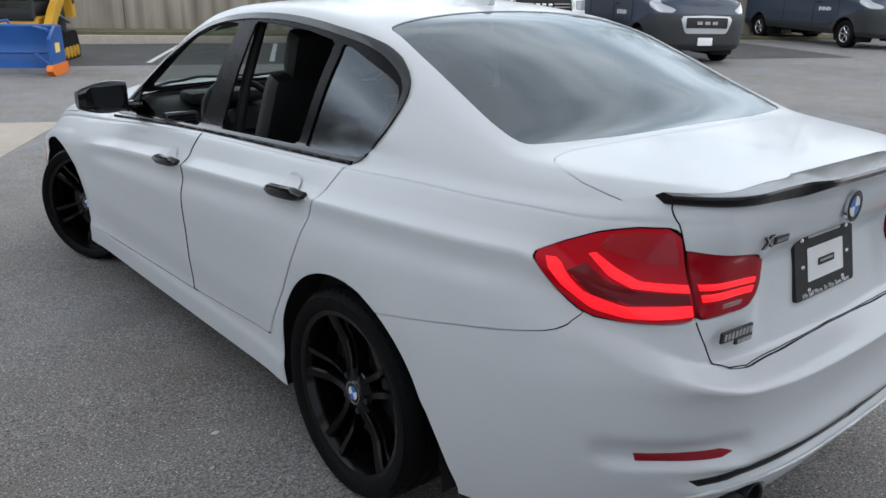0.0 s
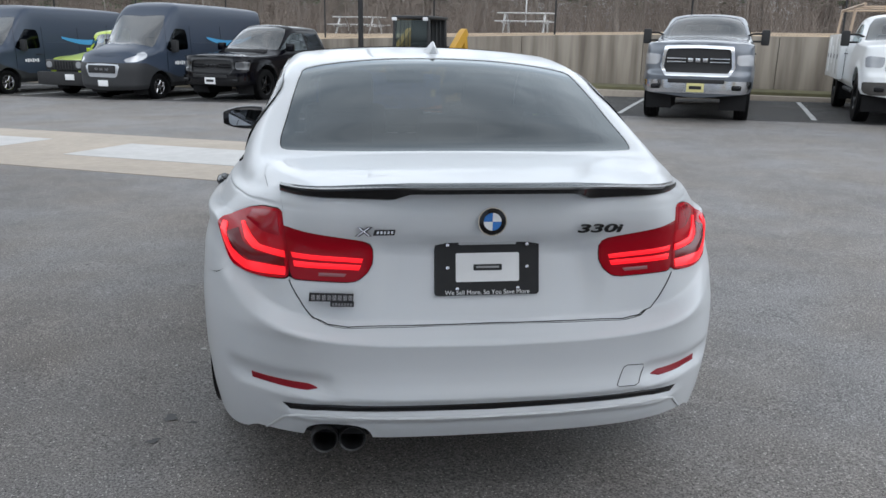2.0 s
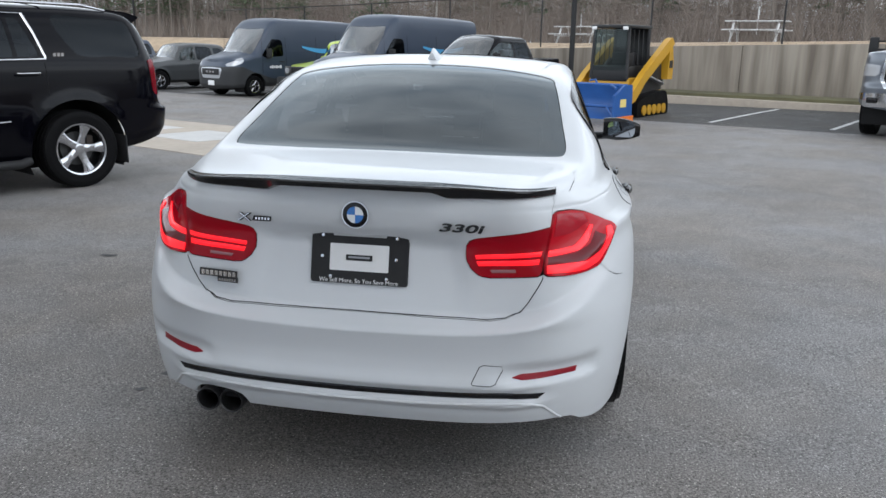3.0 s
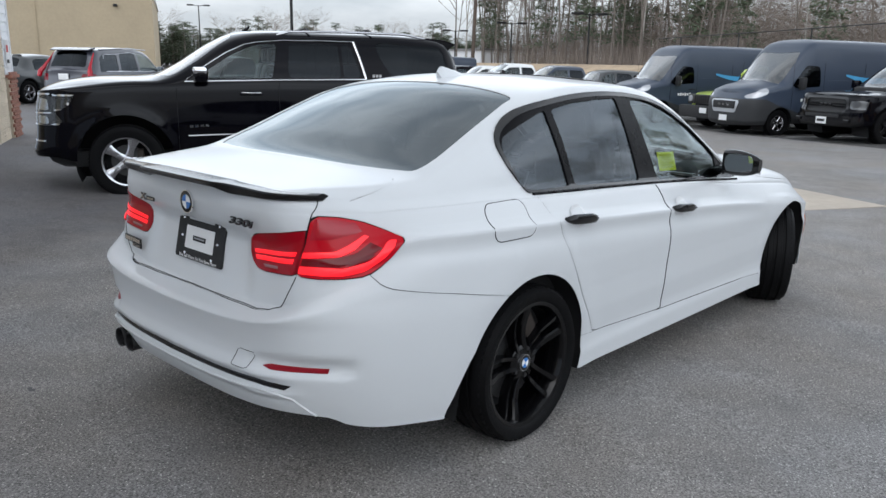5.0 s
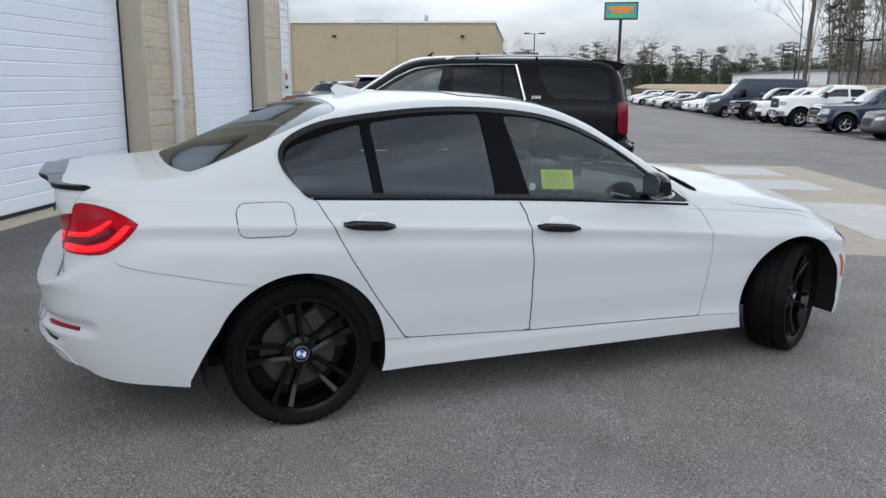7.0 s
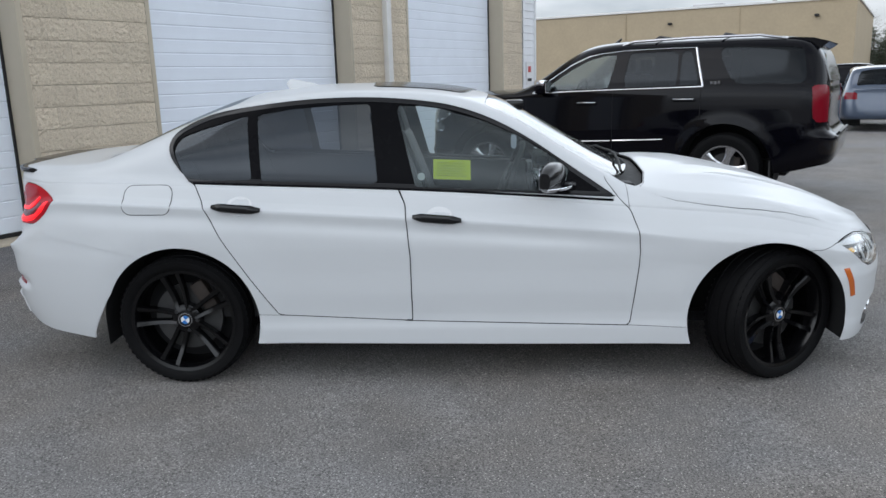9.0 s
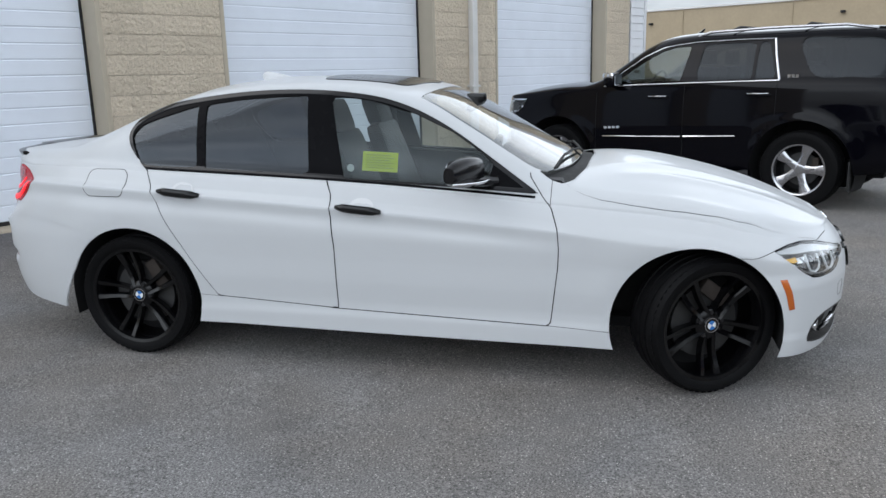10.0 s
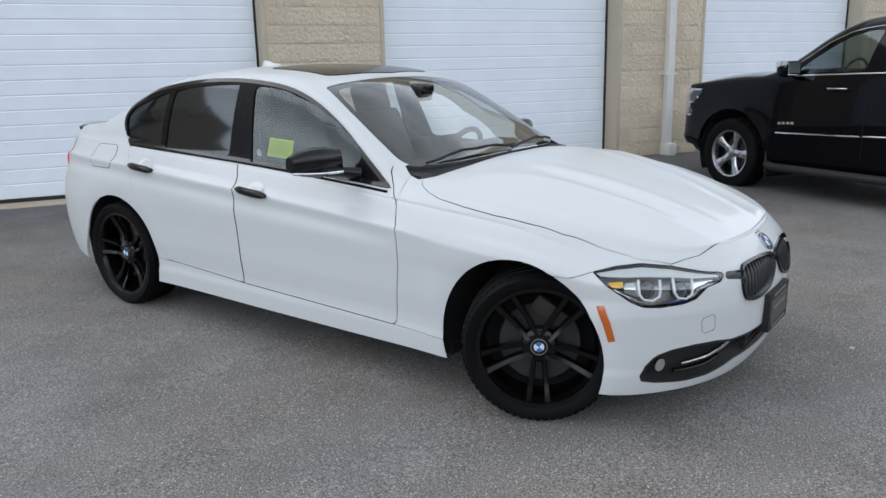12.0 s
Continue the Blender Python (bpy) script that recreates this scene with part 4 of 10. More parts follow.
total_s = float(sheet.S.max())
HEAD = [(total_s - s, z) for s, z in ((0.985, 0.664), (0.90, 0.680), (0.806, 0.685), (0.694, 0.670), (0.60, 0.648), (0.537, 0.634), (0.47, 0.625), (0.455, 0.612), (0.475, 0.594), (0.55, 0.586), (0.605, 0.550), (0.66, 0.538), (0.75, 0.535), (0.806, 0.540), (0.851, 0.560), (0.918, 0.612))]
KIDNEY = smooth_poly([(total_s - s, z) for s, z in ((0.348, 0.622), (0.28, 0.634), (0.20, 0.636), (0.10, 0.630), (0.030, 0.618), (0.020, 0.590), (0.042, 0.545), (0.080, 0.512), (0.134, 0.492), (0.22, 0.480), (0.291, 0.485), (0.336, 0.502), (0.358, 0.560))], 3)
INTAKE = [(total_s - s, z) for s, z in ((-0.05, 0.345), (0.30, 0.346), (0.42, 0.352), (0.50, 0.366), (0.605, 0.371), (0.70, 0.365), (0.765, 0.346), (0.793, 0.310), (0.806, 0.270), (0.795, 0.245), (0.74, 0.230), (0.62, 0.214), (0.50, 0.214), (0.42, 0.226), (0.34, 0.245), (-0.05, 0.250))]
GAP = 0.0048

rest = sheet.keep(-arches(sheet))
inner = rest
# glass and its black surrounds
dlo, rest = rest.cut(side_field(DLO, (0.85, 2.25)), 0.0)
back, rest = rest.cut(top_field(BACKLIGHT), 0.003)
wind, rest = rest.cut(top_field(WINDSHIELD), 0.003)
cowl, rest = rest.cut(top_field(COWL), 0.004)
sunroof, rest = rest.cut(top_field(SUNROOF), 0.006)
lamp_out, rest = rest.cut(arc_field(LAMP_OUT), 0.004)
lamp_in, rest = rest.cut(arc_field(LAMP_IN), 0.004)
head, rest = rest.cut(arc_field(HEAD), 0.004)
bridge, rest = rest.cut(arc_field([(total_s - s, z) for s, z in ((0.345, 0.580), (0.345, 0.612), (0.452, 0.622), (0.452, 0.598))]), 0.002)
kidney, rest = rest.cut(arc_field(KIDNEY), 0.0)
for k in (bridge, bridge.flip()):
    k.moved(-0.004).build("lamp_bridge", GLOSS_BLACK, car, 0.01, "black strip between lamp and grille")
intake, rest = rest.cut(arc_field(INTAKE), 0.0)
hood, rest = rest.cut(top_field(HOOD, 0.66), 0.0028)


def trunk_field(k):
    a, b = sdf(TRUNK), sdf(TRUNK_TOP)
    on_deck = k.R > 1.02
    return np.where(on_deck, 2.2 * b(k.P[:, 0], k.P[:, 1]), (1.5 + 1.3 * np.clip((0.70 - k.P[:, 2]) / 0.06, 0, 1)) * a(k.S, k.P[:, 2])) + np.where(k.P[:, 1] > -1.6, 1.0, 0.0)


trunk, rest = rest.cut(trunk_field, GAP)
fuel = rest.keep(side_field(FUEL)(rest))
door_r, rest = rest.cut(side_field(DOOR_R, (0.0, 1.9)), GAP)
door_f, rest = rest.cut(side_field(DOOR_F, (0.0, 1.9)), GAP)


def rocker_field(k):
    y, z = k.P[:, 1], k.P[:, 2]
    line = np.interp(y, [-1.05, -0.31, 0.713, 0.955], [0.343, 0.306, 0.277, 0.267])
    return np.maximum(z - line, np.maximum(y - 1.0, -1.08 - y))


rocker, rest = rest.cut(rocker_field, 0.003)


def bumper_r_field(k):
    y, z, s = k.P[:, 1], k.P[:, 2], k.S
    line = np.interp(s, [0.0, 0.45, 0.47, 0.775, 0.80, 0.83, 0.87, 0.956, 1.10, 1.27, 1.45], [0.65, 0.65, 0.80, 0.80, 0.768, 0.742, 0.728, 0.710, 0.682, 0.645, 0.60])
    return np.maximum(z - line, y + 1.55)


bumper_r, rest = rest.cut(bumper_r_field, 0.003)


def bumper_f_field(k):
    y, z, s = k.P[:, 1], k.P[:, 2], total_s - k.S
    line = np.interp(s, [0.0, 0.775, 0.80, 0.95, 0.985, 1.02, 1.08], [0.80, 0.80, 0.65, 0.65, 0.664, 0.652, 0.634])
    return np.maximum(z - line, 1.5 - y)


bumper_f, rest = rest.cut(bumper_f_field, 0.003)
fender, rest = rest.cut(lambda k: np.maximum(0.70 - k.P[:, 1], k.R - 2.6), 0.003)

rest.both().build("body_shell", PAINT_WHITE, car, 0.003)
hood.both().build("bonnet", PAINT_WHITE, car, 0.003)
trunk.both().build("boot_lid", PAINT_WHITE, car, 0.003)
# the bumper's lower edge is cut away round the tail pipes
pipe_cut = sdf(smooth_poly([(-0.545, 0.20), (-0.535, 0.315), (-0.505, 0.346), (-0.44, 0.352), (-0.375, 0.344), (-0.345, 0.315), (-0.335, 0.20)], 4))
bumper_all = bumper_r.both()
bumper_all.keep(-np.where(bumper_all.P[:, 1] < -2.2, pipe_cut(bumper_all.P[:, 0], bumper_all.P[:, 2]), 1.0)).build("rear_bumper", PAINT_WHITE, car, 0.012)
bumper_f.both().build("front_bumper", PAINT_WHITE, car, 0.003)
for k in (fender, fender.flip()):
    k.build("front_wing", PAINT_WHITE, car, 0.003)
for k in (rocker, rocker.flip()):
    k.build("sill", PAINT_WHITE, car, 0.003)
fuel.moved(0.0012).build("fuel_flap", PAINT_WHITE, car, 0.003)
skin_line("flap_seam", [(arc_of(y, z), z) for y, z in FUEL], 0.0021, VOID, 1, 0.0, True)
doors = {}
for side_name, flip in (("right", False), ("left", True)):
    for which, k in (("rear_door", door_r), ("front_door", door_f)):
        doors[(side_name, which)] = (k.flip() if flip else k).build(which, PAINT_WHITE, car, 0.003)
for sx in (1, -1):
    skin_line("door_gap", [(arc_of(y, z), z) for y, z in ((-0.36, 0.915), (-0.336, 0.86), (-0.325, 0.74), (-0.314, 0.624), (-0.312, 0.45), (-0.31, 0.31))], 0.0022, VOID, sx, 0.0008)
BOOT_EDGE = [(0.0, 0.6225), (0.25, 0.6235), (0.40, 0.6265), (0.456, 0.6335), (0.500, 0.649), (0.530, 0.683), (0.552, 0.715), (0.573, 0.758)]
for sx in (1, -1):
    skin_line("belt_strip", [(arc_of(y, z), z) for y, z in ((-1.33, 0.966), (-0.9, 0.951), (-0.38, 0.929), (0.2, 0.903), (0.63, 0.880))], 0.0065, FRAME_BLACK, sx, 0.002)
skin_line("boot_gap", [(-a_, z_) for a_, z_ in BOOT_EDGE[:0:-1]] + BOOT_EDGE, 0.0014, VOID, 1, 0.0006)
cowl.both().moved(-0.02).build("cowl_panel", MATT_BLACK, car, 0.02, "black plastic scuttle panel")
sunroof.both().moved(0.004).build("sunroof", GLOSS_BLACK, car, 0.02, "dark glass sunroof panel")
for sx in (1, -1):
    skin_patch("side_marker", [(arc_of(y, z), z) for y, z in ((1.678, 0.543), (1.706, 0.480), (1.726, 0.409))], [(arc_of(y, z), z) for y, z in ((1.706, 0.546), (1.733, 0.484), (1.749, 0.414))], 0.004, 0.008, AMBER, car, sx, "amber side marker")
    skin_patch("reflector", [(0.500, 0.463), (0.525, 0.472), (0.712, 0.472)], [(0.500, 0.461), (0.530, 0.454), (0.708, 0.455)], 0.004, 0.010, REFLECT_RED, car, sx, "narrow red bumper reflector")
skin_patch("bumper_strip", [(0.0, 0.412), (0.30, 0.415), (0.48, 0.416), (0.600, 0.408)], [(0.0, 0.394), (0.30, 0.397), (0.48, 0.397), (0.578, 0.391)], 0.003, 0.012, GLOSS_BLACK, car, 1, "gloss black bumper strip", 24)
skin_patch("bumper_strip", [(0.0, 0.412), (0.30, 0.415), (0.48, 0.416), (0.600, 0.408)], [(0.0, 0.394), (0.30, 0.397), (0.48, 0.397), (0.578, 0.391)], 0.003, 0.012, GLOSS_BLACK, car, -1, "gloss black bumper strip", 24)

TRIM_GLOSS = mat("gloss_window_trim", (0.006, 0.006, 0.007), 0.1, spec=0.45)
# windows: black frames with the panes let in
frame_k = dlo
panes = {}
for key, poly in (("quarter", GL_Q), ("rear", GL_R), ("front", GL_F)):
    panes[key], frame_k = frame_k.cut(side_field(smooth_poly(poly, 3) if key == "quarter" else poly, (0.9, 2.3)), 0.0)
for flip in (False, True):
    k = frame_k.flip() if flip else frame_k
    ring = frame_k.cut(lambda kk: side_field(DLO, (0.85, 2.25))(kk) + 0.018)[1]
    (ring.flip() if flip else ring).moved(0.007).build("window_trim", TRIM_GLOSS, car, 0.006, "gloss black window trim strip")
    k.moved(0.002).build("window_surround", FRAME_BLACK, car, 0.008, "black window surround")
tints = {"quarter": GLASS_SIDE, "rear": GLASS_SIDE, "front": GLASS_CLEAR}
for key, k in panes.items():
    ob = k.moved(-0.004).build("side_window", tints[key], car, 0.0)
    ob.visible_shadow = False
panes["quarter"].flip().moved(-0.004).build("side_window", GLASS_SIDE, car, 0.0).visible_shadow = False
back_glass, back_rim = back.cut(top_field(smooth_poly([(-0.3, -1.83), (0.0, -1.83), (0.28, -1.82), (0.50, -1.785), (0.565, -1.73), (0.552, -1.55), (0.515, -1.29), (0.482, -1.215), (0.28, -1.192), (0.0, -1.185), (-0.3, -1.185)], 4)))
back.both().moved(-0.003).build("rear_window", GLASS_REAR, car, 0.004).visible_shadow = False
back_rim.both().moved(-0.008).build("rear_window_band", mat("black_ceramic_band", (0.02, 0.02, 0.022), 0.35), car, 0.0)
wind.both().moved(-0.003).build("windscreen", GLASS_FRONT, car, 0.004).visible_shadow = False
wind_in, wind_rim = wind.cut(top_field(smooth_poly([(-0.3, 0.745), (0.0, 0.745), (0.33, 0.725), (0.56, 0.650), (0.625, 0.59), (0.615, 0.50), (0.575, 0.25), (0.535, 0.12), (0.50, 0.09), (0.28, 0.11), (0.0, 0.115), (-0.3, 0.115)], 4)))
wind_rim.both().moved(-0.008).build("windscreen_band", MATT_BLACK, car, 0.0)

# the dark inside of the skin, seen only through the shut lines
holes = inner.keep(-arches(inner, 0.40))
for f in (side_field(DLO, (0.85, 2.25)), top_field(BACKLIGHT), top_field(WINDSHIELD), arc_field(KIDNEY), arc_field(INTAKE), top_field(SUNROOF), arc_field(HEAD), top_field(COWL)):
    v = f(holes)
    holes = holes.keep(-v - 0.0)
holes.both().moved(-0.011).build("inner_shell", VOID, car, 0.0, "dark inner panel behind shut lines")

# tail lamps: a dark lens, brighter outer part, lit bars
for flip in (False, True):
    for key, k in (("outer", lamp_out), ("inner", lamp_in)):
        base = (k.flip() if flip else k).moved(0.004).build("tail_lamp", LENS_LIT if key == "outer" else LENS_DIM, car, 0.02, "red tail lamp lens")
        if key == "outer":
            bars = [[(0.610, 0.820), (0.66, 0.823), (0.715, 0.828), (0.755, 0.848), (0.800, 0.890), (0.788, 0.894), (0.742, 0.862), (0.705, 0.842), (0.617, 0.837)],
                    [(0.590, 0.772), (0.66, 0.771), (0.72, 0.772), (0.78, 0.786), (0.830, 0.828), (0.868, 0.878), (0.846, 0.877), (0.788, 0.818), (0.72, 0.795), (0.600, 0.794)]]
        else:
            bars = [[(0.382, 0.806), (0.588, 0.823), (0.596, 0.837), (0.380, 0.818)], [(0.386, 0.785), (0.574, 0.798), (0.583, 0.814), (0.382, 0.799)]]
        sg = -1 if flip else 1
        for bar in bars:
            h = len(bar) // 2
            lo, up = bar[:h + len(bar) % 2], bar[h + len(bar) % 2:][::-1]
            skin_patch("light_bar", up, lo, 0.0075, 0.006, LAMP_GLOW, base, sg, "lit red light bar", 18, 3)
        if key == "inner":
            skin_patch("reverse_light", [(0.419, 0.775), (0.500, 0.781)], [(0.424, 0.766), (0.498, 0.771)], 0.0065, 0.006, LAMP_CLEAR, base, sg, "pale reversing light", 8, 3)
        else:
            skin_patch("lens_facet", [(0.668, 0.944), (0.72, 0.941), (0.770, 0.932)], [(0.642, 0.878), (0.70, 0.880), (0.785, 0.905)], 0.0065, 0.006, LAMP_BRIGHT, base, sg, "", 12, 5)
            skin_patch("lens_facet", [(0.612, 0.818), (0.70, 0.822), (0.755, 0.838), (0.800, 0.872)], [(0.602, 0.796), (0.715, 0.798), (0.775, 0.816), (0.822, 0.856)], 0.0058, 0.006, LAMP_DARK, base, sg, "", 16, 4)

WHITE_TRIM = mat("pale_lamp_trim", (0.62, 0.63, 0.65), 0.25, coat=0.5)
RING_WHITE = mat("light_guide_white", (0.78, 0.80, 0.82), 0.2, coat=0.6)
PROJECTOR = mat("projector_glass", (0.03, 0.035, 0.045), 0.05, coat=1.0)
AMBER_BRIGHT = mat("amber_turn_reflector", (0.85, 0.45, 0.02), 0.2, coat=0.6)
# head lamps: recess, lens, projectors, light rings
for flip in (False, True):
    k = head.flip() if flip else head
    lamp = k.moved(-0.05).build("head_lamp", mat("lamp_housing", (0.36, 0.36, 0.37), 0.3, metal=0.7) if not flip else bpy.data.materials["lamp_housing"], car, 0.0, "clear head lamp unit with two projectors")
    sg = -1 if flip else 1
    A = lambda pts: [(total_s - f, z) for f, z in pts]
    skin_patch("lamp_brow", A([(0.97, 0.664), (0.90, 0.674), (0.806, 0.679), (0.694, 0.664), (0.60, 0.643), (0.48, 0.620)]), A([(0.955, 0.655), (0.89, 0.652), (0.80, 0.650), (0.70, 0.640), (0.60, 0.624), (0.48, 0.612)]), -0.010, 0.006, WHITE_TRIM, lamp, sg, "bright upper lamp trim", 20)
    skin_patch("lamp_base", A([(0.90, 0.606), (0.85, 0.575), (0.80, 0.557), (0.70, 0.552), (0.62, 0.560), (0.56, 0.592), (0.48, 0.600)]), A([(0.91, 0.604), (0.851, 0.566), (0.806, 0.546), (0.70, 0.542), (0.61, 0.552), (0.555, 0.586), (0.48, 0.595)]), -0.012, 0.020, CHROME, lamp, sg, "bright lower lamp bezel", 24)
    skin_patch("turn_reflector", A([(0.925, 0.640), (0.87, 0.645)]), A([(0.905, 0.618), (0.865, 0.626)]), -0.022, 0.006, AMBER_BRIGHT, lamp, sg, "amber turn reflector", 6)
    skin_patch("inner_reflector", A([(0.86, 0.642), (0.80, 0.645)]), A([(0.865, 0.590), (0.81, 0.572)]), -0.030, 0.006, CHROME, lamp, sg, "", 6)
    skin_patch("inner_reflector", A([(0.60, 0.612), (0.50, 0.606)]), A([(0.60, 0.575), (0.56, 0.598)]), -0.020, 0.006, CHROME, lamp, sg, "", 6)
    k.build("lens", GLASS_LENS, lamp, 0.01).visible_shadow = False
    for s, zc_ in ((0.645, 0.592), (0.775, 0.598)):
        # a U-shaped light guide round each projector
        loop = [(s + 0.040, zc_ + 0.046), (s + 0.040, zc_ - 0.012), (s + 0.028, zc_ - 0.034), (s - 0.004, zc_ - 0.040), (s - 0.030, zc_ - 0.028), (s - 0.038, zc_ - 0.004), (s - 0.038, zc_ + 0.038)]
        pts = []
        for f, z in loop:
            q, nn = skin_at(total_s - f, z)
            q = q - nn * 0.016
            pts.append((q.x * sg, q.y, q.z))
        tube_part("light_ring", pts, 0.0055, RING_WHITE, lamp, 6, "pale light guide ring")
        p, n = skin_at(total_s - s, zc_)
        d = (n + Vector((0, 0.5, 0))).normalized()
        c = p - n * 0.040
        c.x, d.x = c.x * sg, d.x * sg
        bm = bmesh.new()
        lathe(bm, [(-0.02, 0.034), (0.004, 0.034), (0.014, 0.026), (0.020, 0.014), (0.022, 0.0)], 20, "Z")
        for v in bm.verts:
            v.co = Matrix.Translation(c) @ d.to_track_quat("Z", "Y").to_matrix().to_4x4() @ v.co
        part("projector", bm, PROJECTOR, lamp, "dark glass projector", 60)

SLAT_BLACK = mat("satin_slat_black", (0.03, 0.03, 0.032), 0.3)
# kidney grilles: frame, dark back, upright slats
for flip in (False, True):
    k = kidney.flip() if flip else kidney
    grille = k.moved(-0.06).build("kidney_grille", VOID, car, 0.0, "gloss black kidney grille with upright slats")
    rim_k = kidney.cut(lambda kk: sdf(KIDNEY)(kk.S, kk.P[:, 2]) + 0.010)[1]
    (rim_k.flip() if flip else rim_k).moved(0.012).build("grille_frame", GLOSS_BLACK, grille, 0.06)
    for f in np.linspace(0.062, 0.320, 10):
        zt = np.interp(f, [0.04, 0.10, 0.20, 0.28, 0.34], [0.606, 0.618, 0.624, 0.622, 0.610])
        zb = np.interp(f, [0.04, 0.08, 0.134, 0.22, 0.291, 0.336], [0.560, 0.522, 0.504, 0.492, 0.497, 0.516])
        skin_patch("slat", [(total_s - f - 0.004, zt), (total_s - f - 0.004, zb)], [(total_s - f + 0.004, zt), (total_s - f + 0.004, zb)], 0.004, 0.030, SLAT_BLACK, grille, -1 if flip else 1, "", 5, 2)
duct = intake.both().moved(-0.05).build("lower_intake", MATT_BLACK, car, 0.0, "black lower air intake with fog lamps and silver bars")
for flip in (False, True):
    sg = -1 if flip else 1
    rim_k = intake.cut(lambda kk: sdf(INTAKE)(kk.S, kk.P[:, 2]) + 0.012)[1]
    (rim_k.flip() if flip else rim_k).moved(-0.003).build("duct_rim", SATIN_BLACK, duct, 0.05)
    skin_patch("trim_bar", A([(0.645, 0.297), (0.52, 0.305), (0.45, 0.328), (0.395, 0.353)]), A([(0.645, 0.289), (0.52, 0.293), (0.44, 0.313), (0.380, 0.343)]), -0.006, 0.016, ALLOY, duct, sg, "satin silver trim bar", 16, 3)
    skin_patch("lower_fin", A([(0.66, 0.262), (0.52, 0.262), (0.44, 0.285)]), A([(0.66, 0.252), (0.52, 0.250), (0.43, 0.270)]), -0.015, 0.02, GLOSS_BLACK, duct, sg, "", 12, 3)
    p, n = skin_at(total_s - 0.742, 0.302)
    p = p - n * 0.035
    p.x, n.x = p.x * sg, n.x * sg
    n = (n + Vector((0, 0.6, 0))).normalized()
    cyl_part("fog_lamp", p, p + n * 0.030, 0.027, CHROME, duct, 0.025, 20, "round fog lamp")
bm = bmesh.new()
for z in (0.270, 0.292, 0.314, 0.336):
    add_box(bm, (0, 2.055, z), (0.56, 0.02, 0.006))
for x in (-0.27, -0.09, 0.09, 0.27):
    add_box(bm, (x, 2.053, 0.303), (0.006, 0.02, 0.075))
part("intake_grille", bm, MATT_BLACK, car)


DISC = mat("dark_brake_disc", (0.06, 0.06, 0.06), 0.45, metal=0.6, vary=0.2, scale=30)


